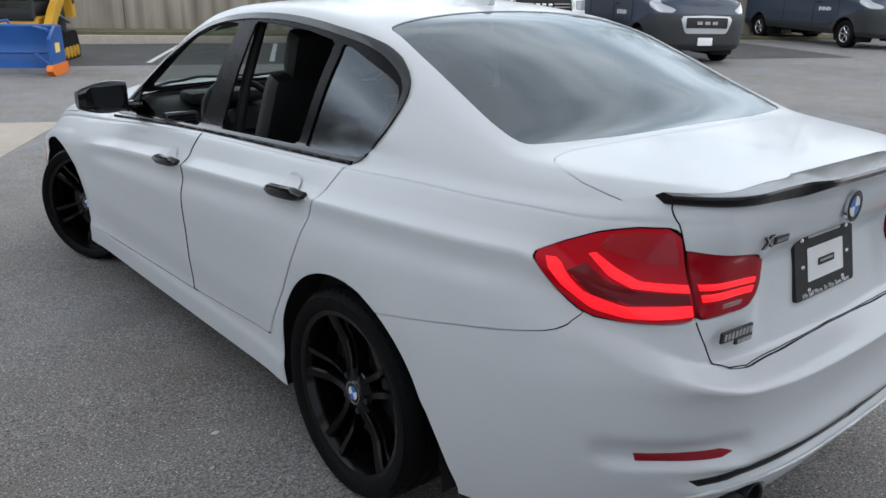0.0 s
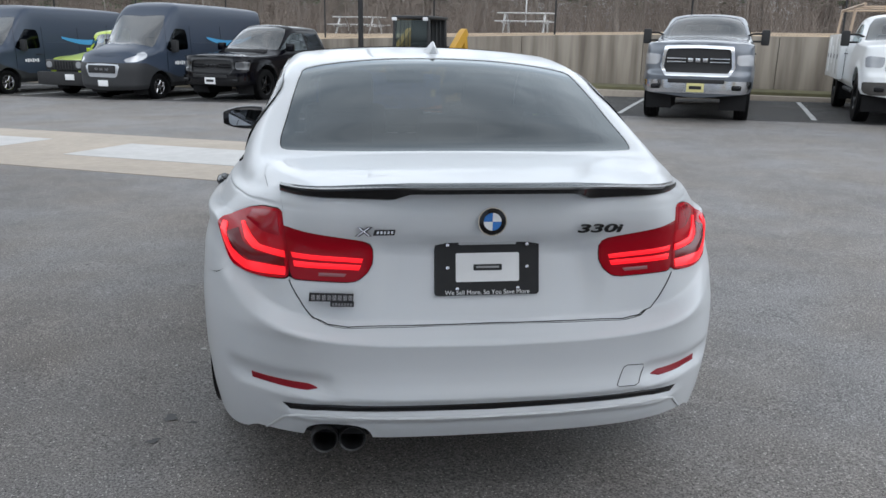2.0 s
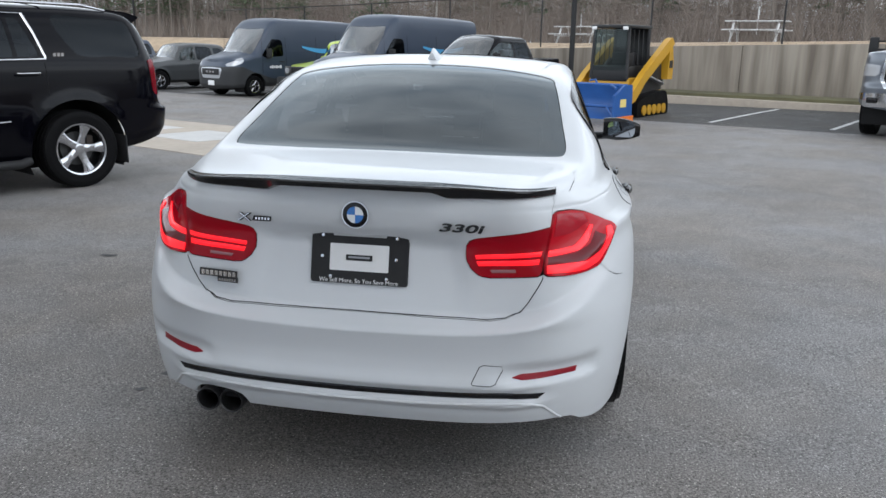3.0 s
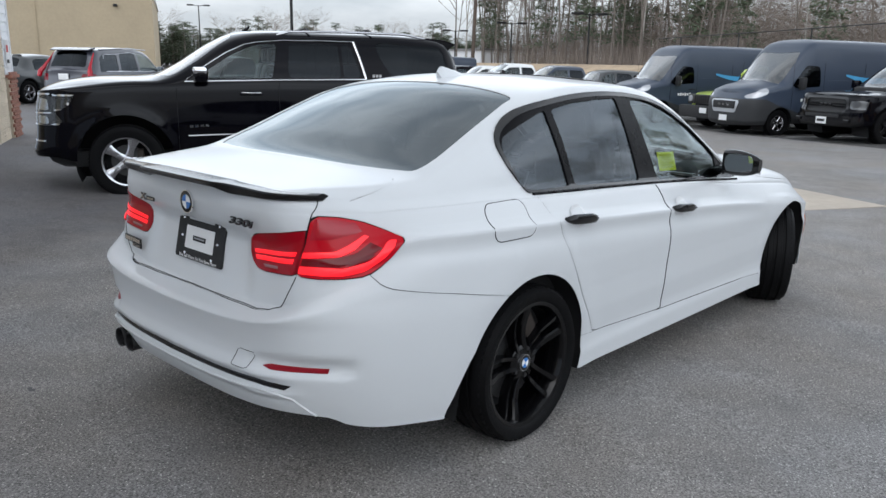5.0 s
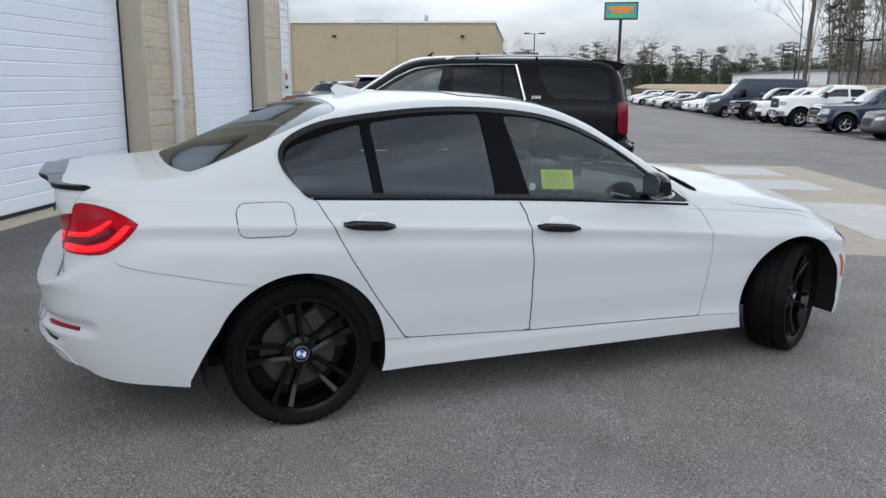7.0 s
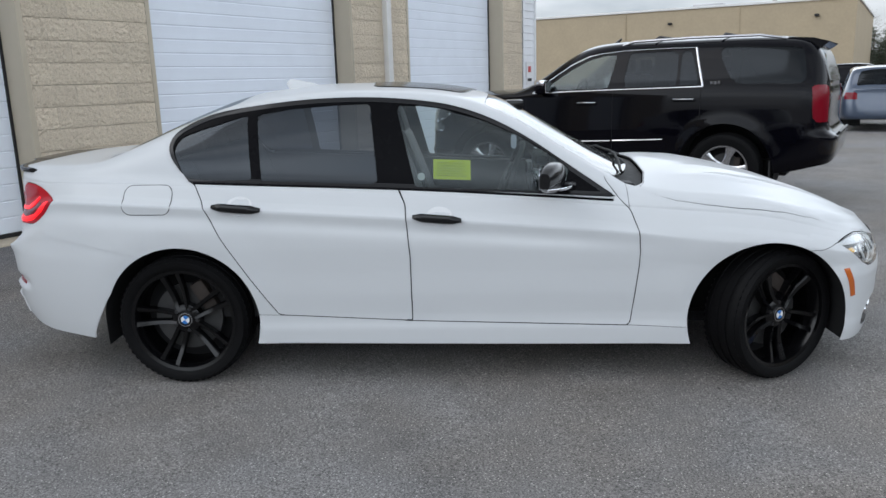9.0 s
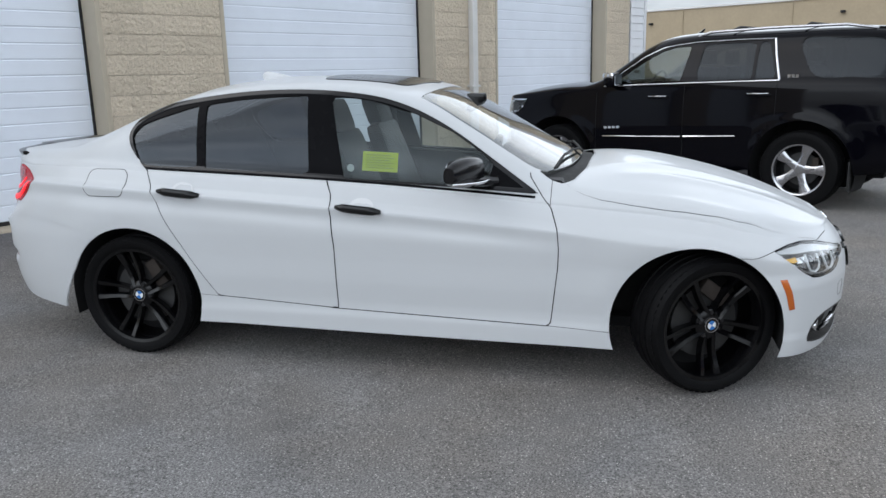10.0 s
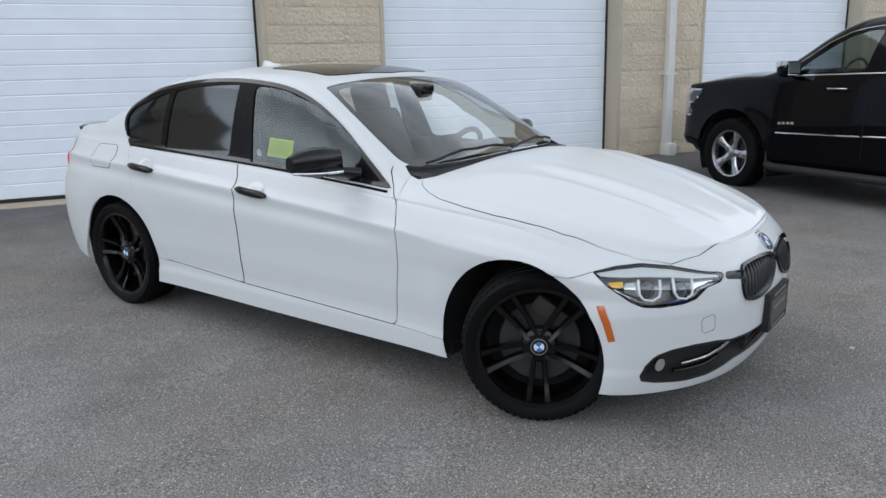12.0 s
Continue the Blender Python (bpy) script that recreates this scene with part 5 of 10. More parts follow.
def wheel(name, m, parent, material, r_tyre=0.313, r_rim=0.228, width=0.225, spokes=5, double=True, cap=True, group="", spoke_w=0.03):
    """A wheel whose outer face looks along +x: tyre, rim, spokes, brake disc, cap."""
    w = new(name)
    w.parent = parent
    w.matrix_basis = m
    h = width / 2
    bm = bmesh.new()
    prof = [(-h * 0.80, r_rim - 0.012), (-h * 0.96, r_rim + 0.012), (-h, (r_tyre + r_rim) / 2), (-h * 0.93, r_tyre - 0.018), (-h * 0.78, r_tyre - 0.004)]
    for g in (-0.45, 0.0, 0.45):
        prof += [(h * (g - 0.09), r_tyre), (h * (g - 0.07), r_tyre - 0.007), (h * (g + 0.07), r_tyre - 0.007), (h * (g + 0.09), r_tyre)]
    prof += [(h * 0.78, r_tyre - 0.004), (h * 0.93, r_tyre - 0.018), (h, (r_tyre + r_rim) / 2 + 0.012), (h * 0.99, (r_tyre + r_rim) / 2), (h * 0.955, r_rim + 0.014), (h * 0.90, r_rim + 0.006), (h * 0.80, r_rim - 0.010)]
    lathe(bm, prof, 72, "X")
    for k in range(60):
        a = 2 * math.pi * k / 60
        rot = Matrix.Rotation(a, 3, "X")
        for sx in (-1, 1):
            add_box(bm, rot @ Vector((sx * h * 0.72, 0, r_tyre - 0.0075)), (h * 0.24, r_tyre * 0.060, 0.006), rot)
    part("tyre", bm, RUBBER, w)
    bm = bmesh.new()
    lathe(bm, [(-h * 0.8, r_rim - 0.014), (-h * 0.5, r_rim - 0.024), (h * 0.5, r_rim - 0.026), (h * 0.74, r_rim - 0.018), (h * 0.86, r_rim - 0.012), (h * 0.90, r_rim + 0.004), (h * 0.84, r_rim + 0.008)], 64, "X")
    part("rim", bm, material, w)
    bm = bmesh.new()
    lathe(bm, [(-0.012, 0.06), (-0.012, r_rim * 0.66), (0.010, r_rim * 0.66), (0.010, 0.06), (0.03, 0.055), (0.03, 0.0)], 40, "X")
    part("brake_disc", bm, DISC, w)
    box_part("brake_caliper", (0.0, r_rim * 0.52, r_rim * 0.20), (0.07, 0.07, 0.15), CAST, w, 0.012)
    back = bmesh.new()
    lathe(back, [(-h * 0.55, 0.0), (-h * 0.55, r_rim - 0.02)], 32, "X")
    part("dust_shield", back, VOID, w)
    for k in range(spokes):
        base = 2 * math.pi * k / spokes
        c, sn = math.cos(base), math.sin(base)
        radial, tang = Vector((0, c, sn)), Vector((0, -sn, c))
        for side in ((-1, 1) if double else (0,)):
            bm = bmesh.new()
            rings = []
            n = 8
            for i in range(n + 1):
                t = i / n
                if double:
                    # twin spokes: close at the hub, a little apart at the rim, dished between
                    r = 0.042 + (r_rim - 0.010 - 0.042) * t
                    off, wd = 0.018 + 0.020 * t, 0.021 + 0.009 * t * t
                    xf = h * (0.60 - 0.10 * math.sin(math.pi * min(1.0, 1.25 * t)) + 0.20 * t ** 2.5)
                    cut = ((-0.5, -0.034), (-0.5, -0.009), (-0.30, -0.001), (0.42, 0.004), (0.5, -0.004), (0.5, -0.034))
                else:
                    r = 0.045 + (r_rim - 0.059) * t
                    off, wd = 0.0, spoke_w * (0.9 - 0.25 * math.sin(math.pi * min(1, t * 1.1)) + 0.22 * t * t)
                    xf = h * (0.58 + 0.14 * t)
                    cut = ((-0.5, -0.036), (-0.5, -0.010), (-0.28, 0.0), (0.28, 0.0), (0.5, -0.010), (0.5, -0.036))
                g = side or 1
                rings.append([bm.verts.new(radial * r + tang * (side * off + g * wd * u) + Vector((xf + dx, 0, 0))) for u, dx in cut])
            for p, q2 in zip(rings, rings[1:]):
                for i in range(6):
                    bm.faces.new((p[i], p[(i + 1) % 6], q2[(i + 1) % 6], q2[i]))
            bm.faces.new(rings[0])
            bm.faces.new(rings[-1][::-1])
            part("spoke", bm, material, w, smooth_angle=30)
        if double:
            a_ = base + math.pi / spokes
            p = Vector((h * 0.52, 0.056 * math.cos(a_), 0.056 * math.sin(a_)))
            cyl_part("lug_bolt", p, p + Vector((0.012, 0, 0)), 0.010, SATIN_BLACK, w, 0.009, 8)
    bm = bmesh.new()
    lathe(bm, [(h * 0.2, 0.075), (h * 0.50, 0.070), (h * 0.58, 0.055), (h * 0.60, 0.034), (h * 0.60, 0.0)], 32, "X")
    part("hub", bm, material, w)
    if cap:
        roundel(w, Matrix.Translation((h * 0.60 + 0.004, 0, 0)) @ Matrix.Rotation(radians(90), 4, "Y"), 0.032)
    return w


def roundel(parent, m, r):
    """A small round badge: dark ring with quarters in blue and white."""
    bm = bmesh.new()
    lathe(bm, [(-0.004, r), (0.002, r), (0.003, r * 0.94), (0.003, 0.0)], 32, "Z")
    for v in bm.verts:
        v.co = m @ v.co
    ring = part("roundel", bm, GLOSS_BLACK, parent, "round badge with blue and white quarters")
    bm = bmesh.new()
    lathe(bm, [(-0.003, r * 1.04), (0.004, r * 1.04), (0.004, r * 0.97), (-0.003, r * 0.97)], 32, "Z", True)
    for v in bm.verts:
        v.co = m @ v.co
    part("badge_ring", bm, CHROME, ring)
    for k in range(4):
        bm = bmesh.new()
        arcp = [(0.0, 0.0)] + [(0.64 * r * math.cos(radians(90 * k + a)), 0.64 * r * math.sin(radians(90 * k + a))) for a in range(0, 91, 15)]
        add_prism(bm, arcp, 0.002, 0.0045, m)
        part("badge_quarter", bm, ROUNDEL_BLUE if k % 2 else ROUNDEL_WHITE, ring)


STEER = 27
for sx, sy in ((1, AX_R), (-1, AX_R), (1, AX_F), (-1, AX_F)):
    turn = Matrix.Rotation(radians(STEER), 4, "Z") if sy > 0 else Matrix()
    flip = Matrix.Rotation(math.pi, 4, "Z") if sx < 0 else Matrix()
    spin = Matrix.Rotation(radians({(1, AX_R): 31, (1, AX_F): 54, (-1, AX_R): 30, (-1, AX_F): -12}[(sx, sy)]), 4, "X")
    m = Matrix.Translation((sx * 0.685 + (0.03 if sx < 0 and sy > 0 else 0.0), sy, HUB_Z)) @ turn @ Matrix.Translation((sx * 0.092, 0, 0)) @ flip @ spin
    wheel("wheel", m, car, WHEEL_BLACK, 0.313, 0.247, 0.225, 5, True, True, "", 0.036)

# wheel housings and floor
bm = bmesh.new()
add_box(bm, (0, -0.03, 0.200), (1.62, 2.02, 0.05))
add_box(bm, (0, -0.05, 0.225), (1.15, 3.7, 0.05))
add_box(bm, (0, -2.0, 0.37), (1.10, 0.45, 0.10))
add_box(bm, (0, 1.70, 0.28), (0.90, 0.40, 0.10))
part("underbody", bm, VOID, car, "dark underbody")


def liner_x(y, z):
    """Just inside the skin, so that nothing shows past the housing's edge."""
    return abs(skin_at(arc_of(y, z), z)[0].x) - 0.010


for sx in (1, -1):
    for sy in (AX_R, AX_F):
        bm = bmesh.new()
        arc = [(sy + 0.385 * math.cos(radians(t_)), 0.305 + 0.385 * math.sin(radians(t_))) for t_ in range(-8, 189, 9)]
        arc = [(arc[0][0], 0.185)] + arc + [(arc[-1][0], 0.185)]
        ring = []
        for y, z in arc:
            x = liner_x(y, z)
            ring.append([bm.verts.new((sx * xx, y, z)) for xx in (x, 0.50)])
        for p, q2 in zip(ring, ring[1:]):
            bm.faces.new((p[0], q2[0], q2[1], p[1]))
        bm.faces.new([r_[1] for r_ in ring])
        part("wheel_liner", bm, VOID, car)
        box_part("axle_end", (sx * 0.60, sy, HUB_Z), (0.10, 0.14, 0.14), VOID, car)

# exhaust
for x in (-0.478, -0.400):
    bm = bmesh.new()
    lathe(bm, [(-0.20, 0.036), (0.0, 0.040), (0.004, 0.038), (0.0, 0.034), (-0.18, 0.033), (-0.18, 0.0)], 24, "Z")
    for v in bm.verts:
        v.co = Matrix.Translation((x, -2.385, 0.307)) @ Matrix.Rotation(radians(90), 4, "X") @ v.co
    part("tail_pipe", bm, SATIN_BLACK, car, "black twin tail pipe")


def skin_point(k, s, z):
    i = int(np.argmin((k.S - s) ** 2 + (k.P[:, 2] - z) ** 2))
    return Vector(k.P[i]), Vector(k.N[i])


def deck_point(x, y):
    m = sheet.R > 1.3
    i = np.argmin(np.where(m, (sheet.P[:, 0] - abs(x)) ** 2 + (sheet.P[:, 1] - y) ** 2, 9))
    p = Vector(sheet.P[i])
    return p


def rear_y(x, z):
    """How far back the tail reaches at x and height z."""
    G = sheet.P.reshape(-1, SKIN_ROWS, 3)[:60]
    xs = [np.interp(z, G[i, :64, 2], G[i, :64, 0]) for i in range(60)]
    ys = [np.interp(z, G[i, :64, 2], G[i, :64, 1]) for i in range(60)]
    return float(np.interp(x, xs, ys))


# boot spoiler: a thin lip that dips in the middle and kicks up
bm = bmesh.new()
rings = []
for i in range(61):
    x = -0.592 + 1.184 * i / 60
    ax = abs(x)
    yb = rear_y(ax, 0.99) + 0.004
    t = max(0.0, min(1.0, (ax - 0.235) / 0.045))
    end = max(0.0, min(1.0, (ax - 0.28) / 0.32))
    mixed = lambda c, o: c * (1 - t) + o * t
    # middle third: a flat shelf swept back; outer thirds: a tall face turned to the rear that thins out
    prof = [(yb + mixed(0.045, 0.03), deck_point(x, yb + mixed(0.045, 0.03)).z - 0.002), (yb + 0.012, mixed(1.036, 1.034 - 0.012 * end)), (yb - mixed(0.062, 0.034 - 0.022 * end), mixed(1.035, 1.031 - 0.012 * end)), (yb - mixed(0.066, 0.036 - 0.022 * end), mixed(1.030, 1.026 - 0.013 * end)),
            (yb - mixed(0.056, 0.020 - 0.010 * end), mixed(1.016, 0.995 + 0.009 * end)), (yb - mixed(0.020, 0.004), mixed(1.009, 0.990 + 0.010 * end)), (yb + 0.02, mixed(1.004, 0.990 + 0.008 * end))]
    rings.append([bm.verts.new((x, y, z)) for y, z in prof])
for p, q2 in zip(rings, rings[1:]):
    for i in range(len(p) - 1):
        bm.faces.new((p[i], p[i + 1], q2[i + 1], q2[i]))
bm.faces.new(rings[0])
bm.faces.new(rings[-1][::-1])
part("boot_spoiler", bm, GLOSS_BLACK, car, "gloss black lip spoiler")

# shark fin aerial
bm = bmesh.new()
rings = []
for i in range(13):
    t = i / 12
    y = -1.02 + 0.17 * t
    w = 0.036 * math.sin(math.pi * min(1, 0.12 + t * 0.86)) ** 0.7
    hgt = 0.062 * max(0.02, (1 - t) ** 0.8 if t > 0.12 else 0.55 + t * 3.0)
    z0 = deck_point(0, y).z - 0.004
    rings.append([bm.verts.new((w * u, y - 0.02 * (1 - t) * v, z0 + hgt * v)) for u, v in ((-1, 0), (-0.62, 0.42), (-0.18, 0.92), (0, 1), (0.18, 0.92), (0.62, 0.42), (1, 0))])
for p, q2 in zip(rings, rings[1:]):
    for i in range(6):
        bm.faces.new((p[i], p[i + 1], q2[i + 1], q2[i]))
bm.faces.new(rings[0])
bm.faces.new(rings[-1][::-1])
part("roof_aerial", bm, PAINT_WHITE, car, "white shark-fin aerial", 50)

# door handles: recessed cup, black bar
for sx, side_name in ((1, "right"), (-1, "left")):
    for which, y0, y1, z in (("rear_door", -1.225, -1.000, 0.857), ("front_door", -0.300, -0.075, 0.800)):
        sk = door_r if which == "rear_door" else door_f
        d = doors[(side_name, which)]
        bm = bmesh.new()
        n = 12
        rings = []
        for i in range(n + 1):
            t = i / n
            y = y0 + (y1 - y0) * t
            zz = z - 0.018 * t + 0.006
            p, _ = skin_point(sk, float(sk.S[np.argmin(np.abs(sk.P[:, 1] - y))]), zz)
            hh = 0.0215 * min(1, 0.45 + 3 * min(t, 1 - t))
            out = 0.011 + 0.018 * math.sin(math.pi * t) ** 0.5
            rings.append([bm.verts.new((sx * (p.x + o), y, zz + v * hh)) for o, v in ((out - 0.012, -0.9), (out, -0.7), (out + 0.006, 0), (out, 0.8), (out - 0.012, 1.0), (out - 0.016, 0))])
        for p, q2 in zip(rings, rings[1:]):
            for i in range(6):
                bm.faces.new((p[i], p[(i + 1) % 6], q2[(i + 1) % 6], q2[i]))
        bm.faces.new(rings[0])
        bm.faces.new(rings[-1][::-1])
        part("handle", bm, GLOSS_BLACK, d, "gloss black door handle", 50)
        ym = (y0 + y1) / 2 + 0.01
        p, nrm = skin_point(sk, float(sk.S[np.argmin(np.abs(sk.P[:, 1] - ym))]), z)
        bm = bmesh.new()
        ring = []
        for k in range(20):
            a = 2 * math.pi * k / 20
            y, zz = ym + 0.060 * math.cos(a), z + 0.006 + 0.042 * math.sin(a)
            pp, _ = skin_point(sk, float(sk.S[np.argmin(np.abs(sk.P[:, 1] - y))]), zz)
            ring.append(bm.verts.new((sx * (pp.x + 0.0035), y, zz)))
        c = bm.verts.new((sx * (p.x - 0.018), ym, z - 0.004))
        for k in range(20):
            bm.faces.new((ring[k], ring[(k + 1) % 20], c))
        part("handle_cup", bm, mat("cup_white_paint", (0.72, 0.73, 0.74), 0.35, coat=0.6) if "cup_white_paint" not in bpy.data.materials else bpy.data.materials["cup_white_paint"], d, "", 80)

# door mirrors
for sx in (1, -1):
    mir = new("door_mirror")
    mir.parent = car
    tagged(mir, "gloss black door mirror")
    bm = bmesh.new()
    rings = []
    for i in range(9):
        t = i / 8
        # from the inner end outwards
        x = 0.835 + 0.215 * t
        k = math.sin(math.pi * min(1.0, 0.30 + 0.62 * t)) ** 0.5
        yc, zc_ = 0.350 - 0.07 * t, 0.985
        ring = []
        for a in range(16):
            an = 2 * math.pi * a / 16
            cy, cz = math.cos(an), math.sin(an)
            yy = yc + (0.060 if cy > 0 else 0.036) * k * math.copysign(abs(cy) ** 0.7, cy)
            zz = zc_ + 0.068 * k * math.copysign(abs(cz) ** 0.75, cz)
            ring.append(bm.verts.new((sx * x, yy, zz)))
        rings.append(ring)
    for p, q2 in zip(rings, rings[1:]):
        for i in range(16):
            bm.faces.new((p[i], p[(i + 1) % 16], q2[(i + 1) % 16], q2[i]))
    bm.faces.new(rings[0])
    bm.faces.new(rings[-1][::-1])
    part("mirror_shell", bm, GLOSS_BLACK, mir, "", 50)
    tube_part("mirror_stalk", [(sx * 0.76, 0.44, 0.925), (sx * 0.82, 0.39, 0.935), (sx * 0.90, 0.36, 0.945)], [0.028, 0.024, 0.026], GLOSS_BLACK, mir, 10)
    bm = bmesh.new()
    add_prism(bm, round_rect(-0.080, -0.046, 0.080, 0.046, 0.03), 0.0, 0.004, Matrix.Translation((sx * 0.940, 0.2810, 0.987)) @ Matrix.Rotation(radians(90), 4, "X") @ Matrix.Rotation(radians(-10 * sx), 4, "Y"))
    part("mirror_glass", bm, mat("mirror_silver", (0.40, 0.42, 0.45), 0.02, metal=1.0) if sx > 0 else bpy.data.materials["mirror_silver"], mir)
    tube_part("indicator", [(sx * (0.865 + 0.18 * t), 0.430 - 0.03 * t - 0.10 * t ** 3, 0.945) for t in np.linspace(0, 1, 8)], 0.006, CHROME, mir, 6, "thin bright indicator strip")

# badges and the plate holder on the boot
roundel(car, Matrix.Translation((0, -2.332, 0.930)) @ Matrix.Rotation(radians(90), 4, "X"), 0.040)


def lettering(name, text, size, m, material, parent, depth=0.002, label="", shear=0.0, bold=0.0):
    cu = bpy.data.curves.new(name, "FONT")
    cu.body, cu.size, cu.extrude, cu.align_x, cu.align_y, cu.shear = text, size, depth, "CENTER", "CENTER", shear
    cu.offset = bold
    tmp = bpy.data.objects.new(name, cu)
    scene.collection.objects.link(tmp)
    dg = bpy.context.evaluated_depsgraph_get()
    me = bpy.data.meshes.new_from_object(tmp.evaluated_get(dg))
    bpy.data.objects.remove(tmp)
    me.transform(m)
    me.materials.clear()
    me.materials.append(material)
    ob = new(name, me)
    if parent is not None:
        ob.parent = parent
    return tagged(ob, label)


REAR = Matrix.Rotation(radians(90), 4, "X")
lettering("model_badge", "330i", 0.048, Matrix.Translation((0.318, -2.324, 0.903)) @ REAR @ Matrix.Diagonal((1.62, 0.70, 1, 1)), GLOSS_BLACK, car, 0.003, "black model number badge", 0.2, 0.0012)
bm = bmesh.new()
for pts in ([(-0.385, 0.888), (-0.372, 0.888), (-0.335, 0.914), (-0.350, 0.914)], [(-0.378, 0.914), (-0.368, 0.914), (-0.338, 0.888), (-0.350, 0.888)], [(-0.335, 0.890), (-0.275, 0.890), (-0.272, 0.906), (-0.330, 0.906)]):
    add_prism(bm, [(x, z) for x, z in pts], 0.0, 0.004, Matrix.Translation((0, -2.312, 0)) @ REAR)
drive = part("drive_badge", bm, SATIN_BLACK, car, "small dark badge with bright edges")
bm = bmesh.new()
for x in (-0.322, -0.312, -0.302, -0.292, -0.282):
    add_prism(bm, [(x - 0.003, 0.894), (x + 0.003, 0.894), (x + 0.004, 0.902), (x - 0.002, 0.902)], 0.0042, 0.0052, Matrix.Translation((0, -2.312, 0)) @ REAR)
add_prism(bm, [(-0.383, 0.889), (-0.378, 0.889), (-0.343, 0.913), (-0.348, 0.913)], 0.0042, 0.0052, Matrix.Translation((0, -2.312, 0)) @ REAR)
add_prism(bm, [(-0.376, 0.913), (-0.371, 0.913), (-0.342, 0.889), (-0.347, 0.889)], 0.0042, 0.0052, Matrix.Translation((0, -2.312, 0)) @ REAR)
part("badge_print", bm, CHROME, drive, "bright badge strokes")
dealer = Matrix.Translation((0, -2.316, 0)) @ REAR
bm = bmesh.new()
add_prism(bm, [(-0.516, 0.705), (-0.392, 0.699), (-0.390, 0.722), (-0.514, 0.729)], 0.0, 0.006, dealer)
add_prism(bm, [(-0.456, 0.687), (-0.390, 0.684), (-0.389, 0.700), (-0.456, 0.703)], 0.0, 0.006, dealer)
db = part("dealer_badge", bm, SATIN_BLACK, car, "dark dealer badge shape with bright letter bars")
bm = bmesh.new()
for k in range(8):
    x = -0.509 + 0.0148 * k
    z = 0.7085 - 0.0007 * k
    add_prism(bm, [(x, z), (x + 0.011, z - 0.0004), (x + 0.0115, z + 0.0155), (x + 0.0005, z + 0.016)], 0.0064, 0.0075, dealer)
for k in range(7):
    x = -0.451 + 0.0084 * k
    z = 0.6895 - 0.0004 * k
    add_prism(bm, [(x, z), (x + 0.006, z), (x + 0.006, z + 0.009), (x, z + 0.009)], 0.0064, 0.0075, dealer)
part("badge_print", bm, CHROME, db, "bright letter bars")
tilt = Matrix.Translation((0, -2.278, 0.782)) @ REAR @ Matrix.Rotation(radians(-11), 4, "X")
holder = new("plate_holder")
holder.parent = car
tagged(holder, "black dealer plate frame with no plate")
bm = bmesh.new()
add_prism(bm, round_rect(-0.156, -0.083, 0.156, 0.083, 0.010), 0.0, 0.010, tilt, 0.002)
part("plate_frame", bm, MATT_BLACK, holder)
bm = bmesh.new()
add_prism(bm, round_rect(-0.094, -0.042, 0.094, 0.042, 0.004), 0.0105, 0.0115, tilt)
part("plate_insert", bm, PLASTIC_WHITE, holder)
bm = bmesh.new()
add_prism(bm, round_rect(-0.042, -0.009, 0.042, 0.009, 0.002), 0.012, 0.0135, tilt)
part("insert_label", bm, MATT_BLACK, holder)
bm = bmesh.new()
add_prism(bm, [(-0.034, -0.002), (0.034, -0.002), (0.034, 0.004), (-0.034, 0.004)], 0.0136, 0.0142, tilt)
part("label_bar", bm, STEEL, holder)
lettering("slogan", "We Sell More, So You Save More", 0.0185, tilt @ Matrix.Translation((0, -0.0735, 0.0108)), PLASTIC_WHITE, holder, 0.0004)
bm = bmesh.new()
add_prism(bm, round_rect(-0.085, 0.066, 0.085, 0.077, 0.003), 0.0102, 0.0112, tilt)
part("dealer_name_bar", bm, mat("pale_print", (0.45, 0.45, 0.46), 0.6), holder)
for x, z in ((-0.118, 0.066), (0.118, 0.066), (-0.09, -0.062), (0.09, -0.062), (-0.118, 0.0), (0.118, 0.0)):
    bm = bmesh.new()
    lathe(bm, [(0.010, 0.006), (0.013, 0.005), (0.014, 0.0)], 12, "Z")
    for v in bm.verts:
        v.co = tilt @ Matrix.Translation((x, z, 0)) @ v.co
    part("screw", bm, CHROME, holder)
# front plate holder
fp = Matrix.Translation((0.0, 2.108, 0.388)) @ Matrix.Rotation(radians(180), 4, "Z") @ REAR
bm = bmesh.new()
add_prism(bm, round_rect(-0.156, -0.083, 0.156, 0.083, 0.010), -0.022, 0.012, fp, 0.002)
front_plate = part("front_plate_frame", bm, MATT_BLACK, car, "black front plate frame with a dark dealer insert")
bm = bmesh.new()
add_prism(bm, round_rect(-0.132, -0.052, 0.132, 0.052, 0.004), 0.0125, 0.0135, fp)
part("plate_insert", bm, mat("dark_green_insert", (0.05, 0.06, 0.045), 0.35, vary=0.2, scale=20), front_plate)
for x, z, w in ((0, 0.068, 0.10), (0, 0.012, 0.09), (0, -0.066, 0.11)):
    bm = bmesh.new()
    add_prism(bm, round_rect(x - w, z - 0.007, x + w, z + 0.007, 0.002), 0.0138, 0.0146, fp)
    part("print_bar", bm, STEEL, front_plate)
p, n = skin_point(sheet, total_s - 0.005, 0.672)
roundel(car, Matrix.Translation((0, 2.045, 0.660)) @ Matrix.Rotation(radians(-48), 4, "X"), 0.040)
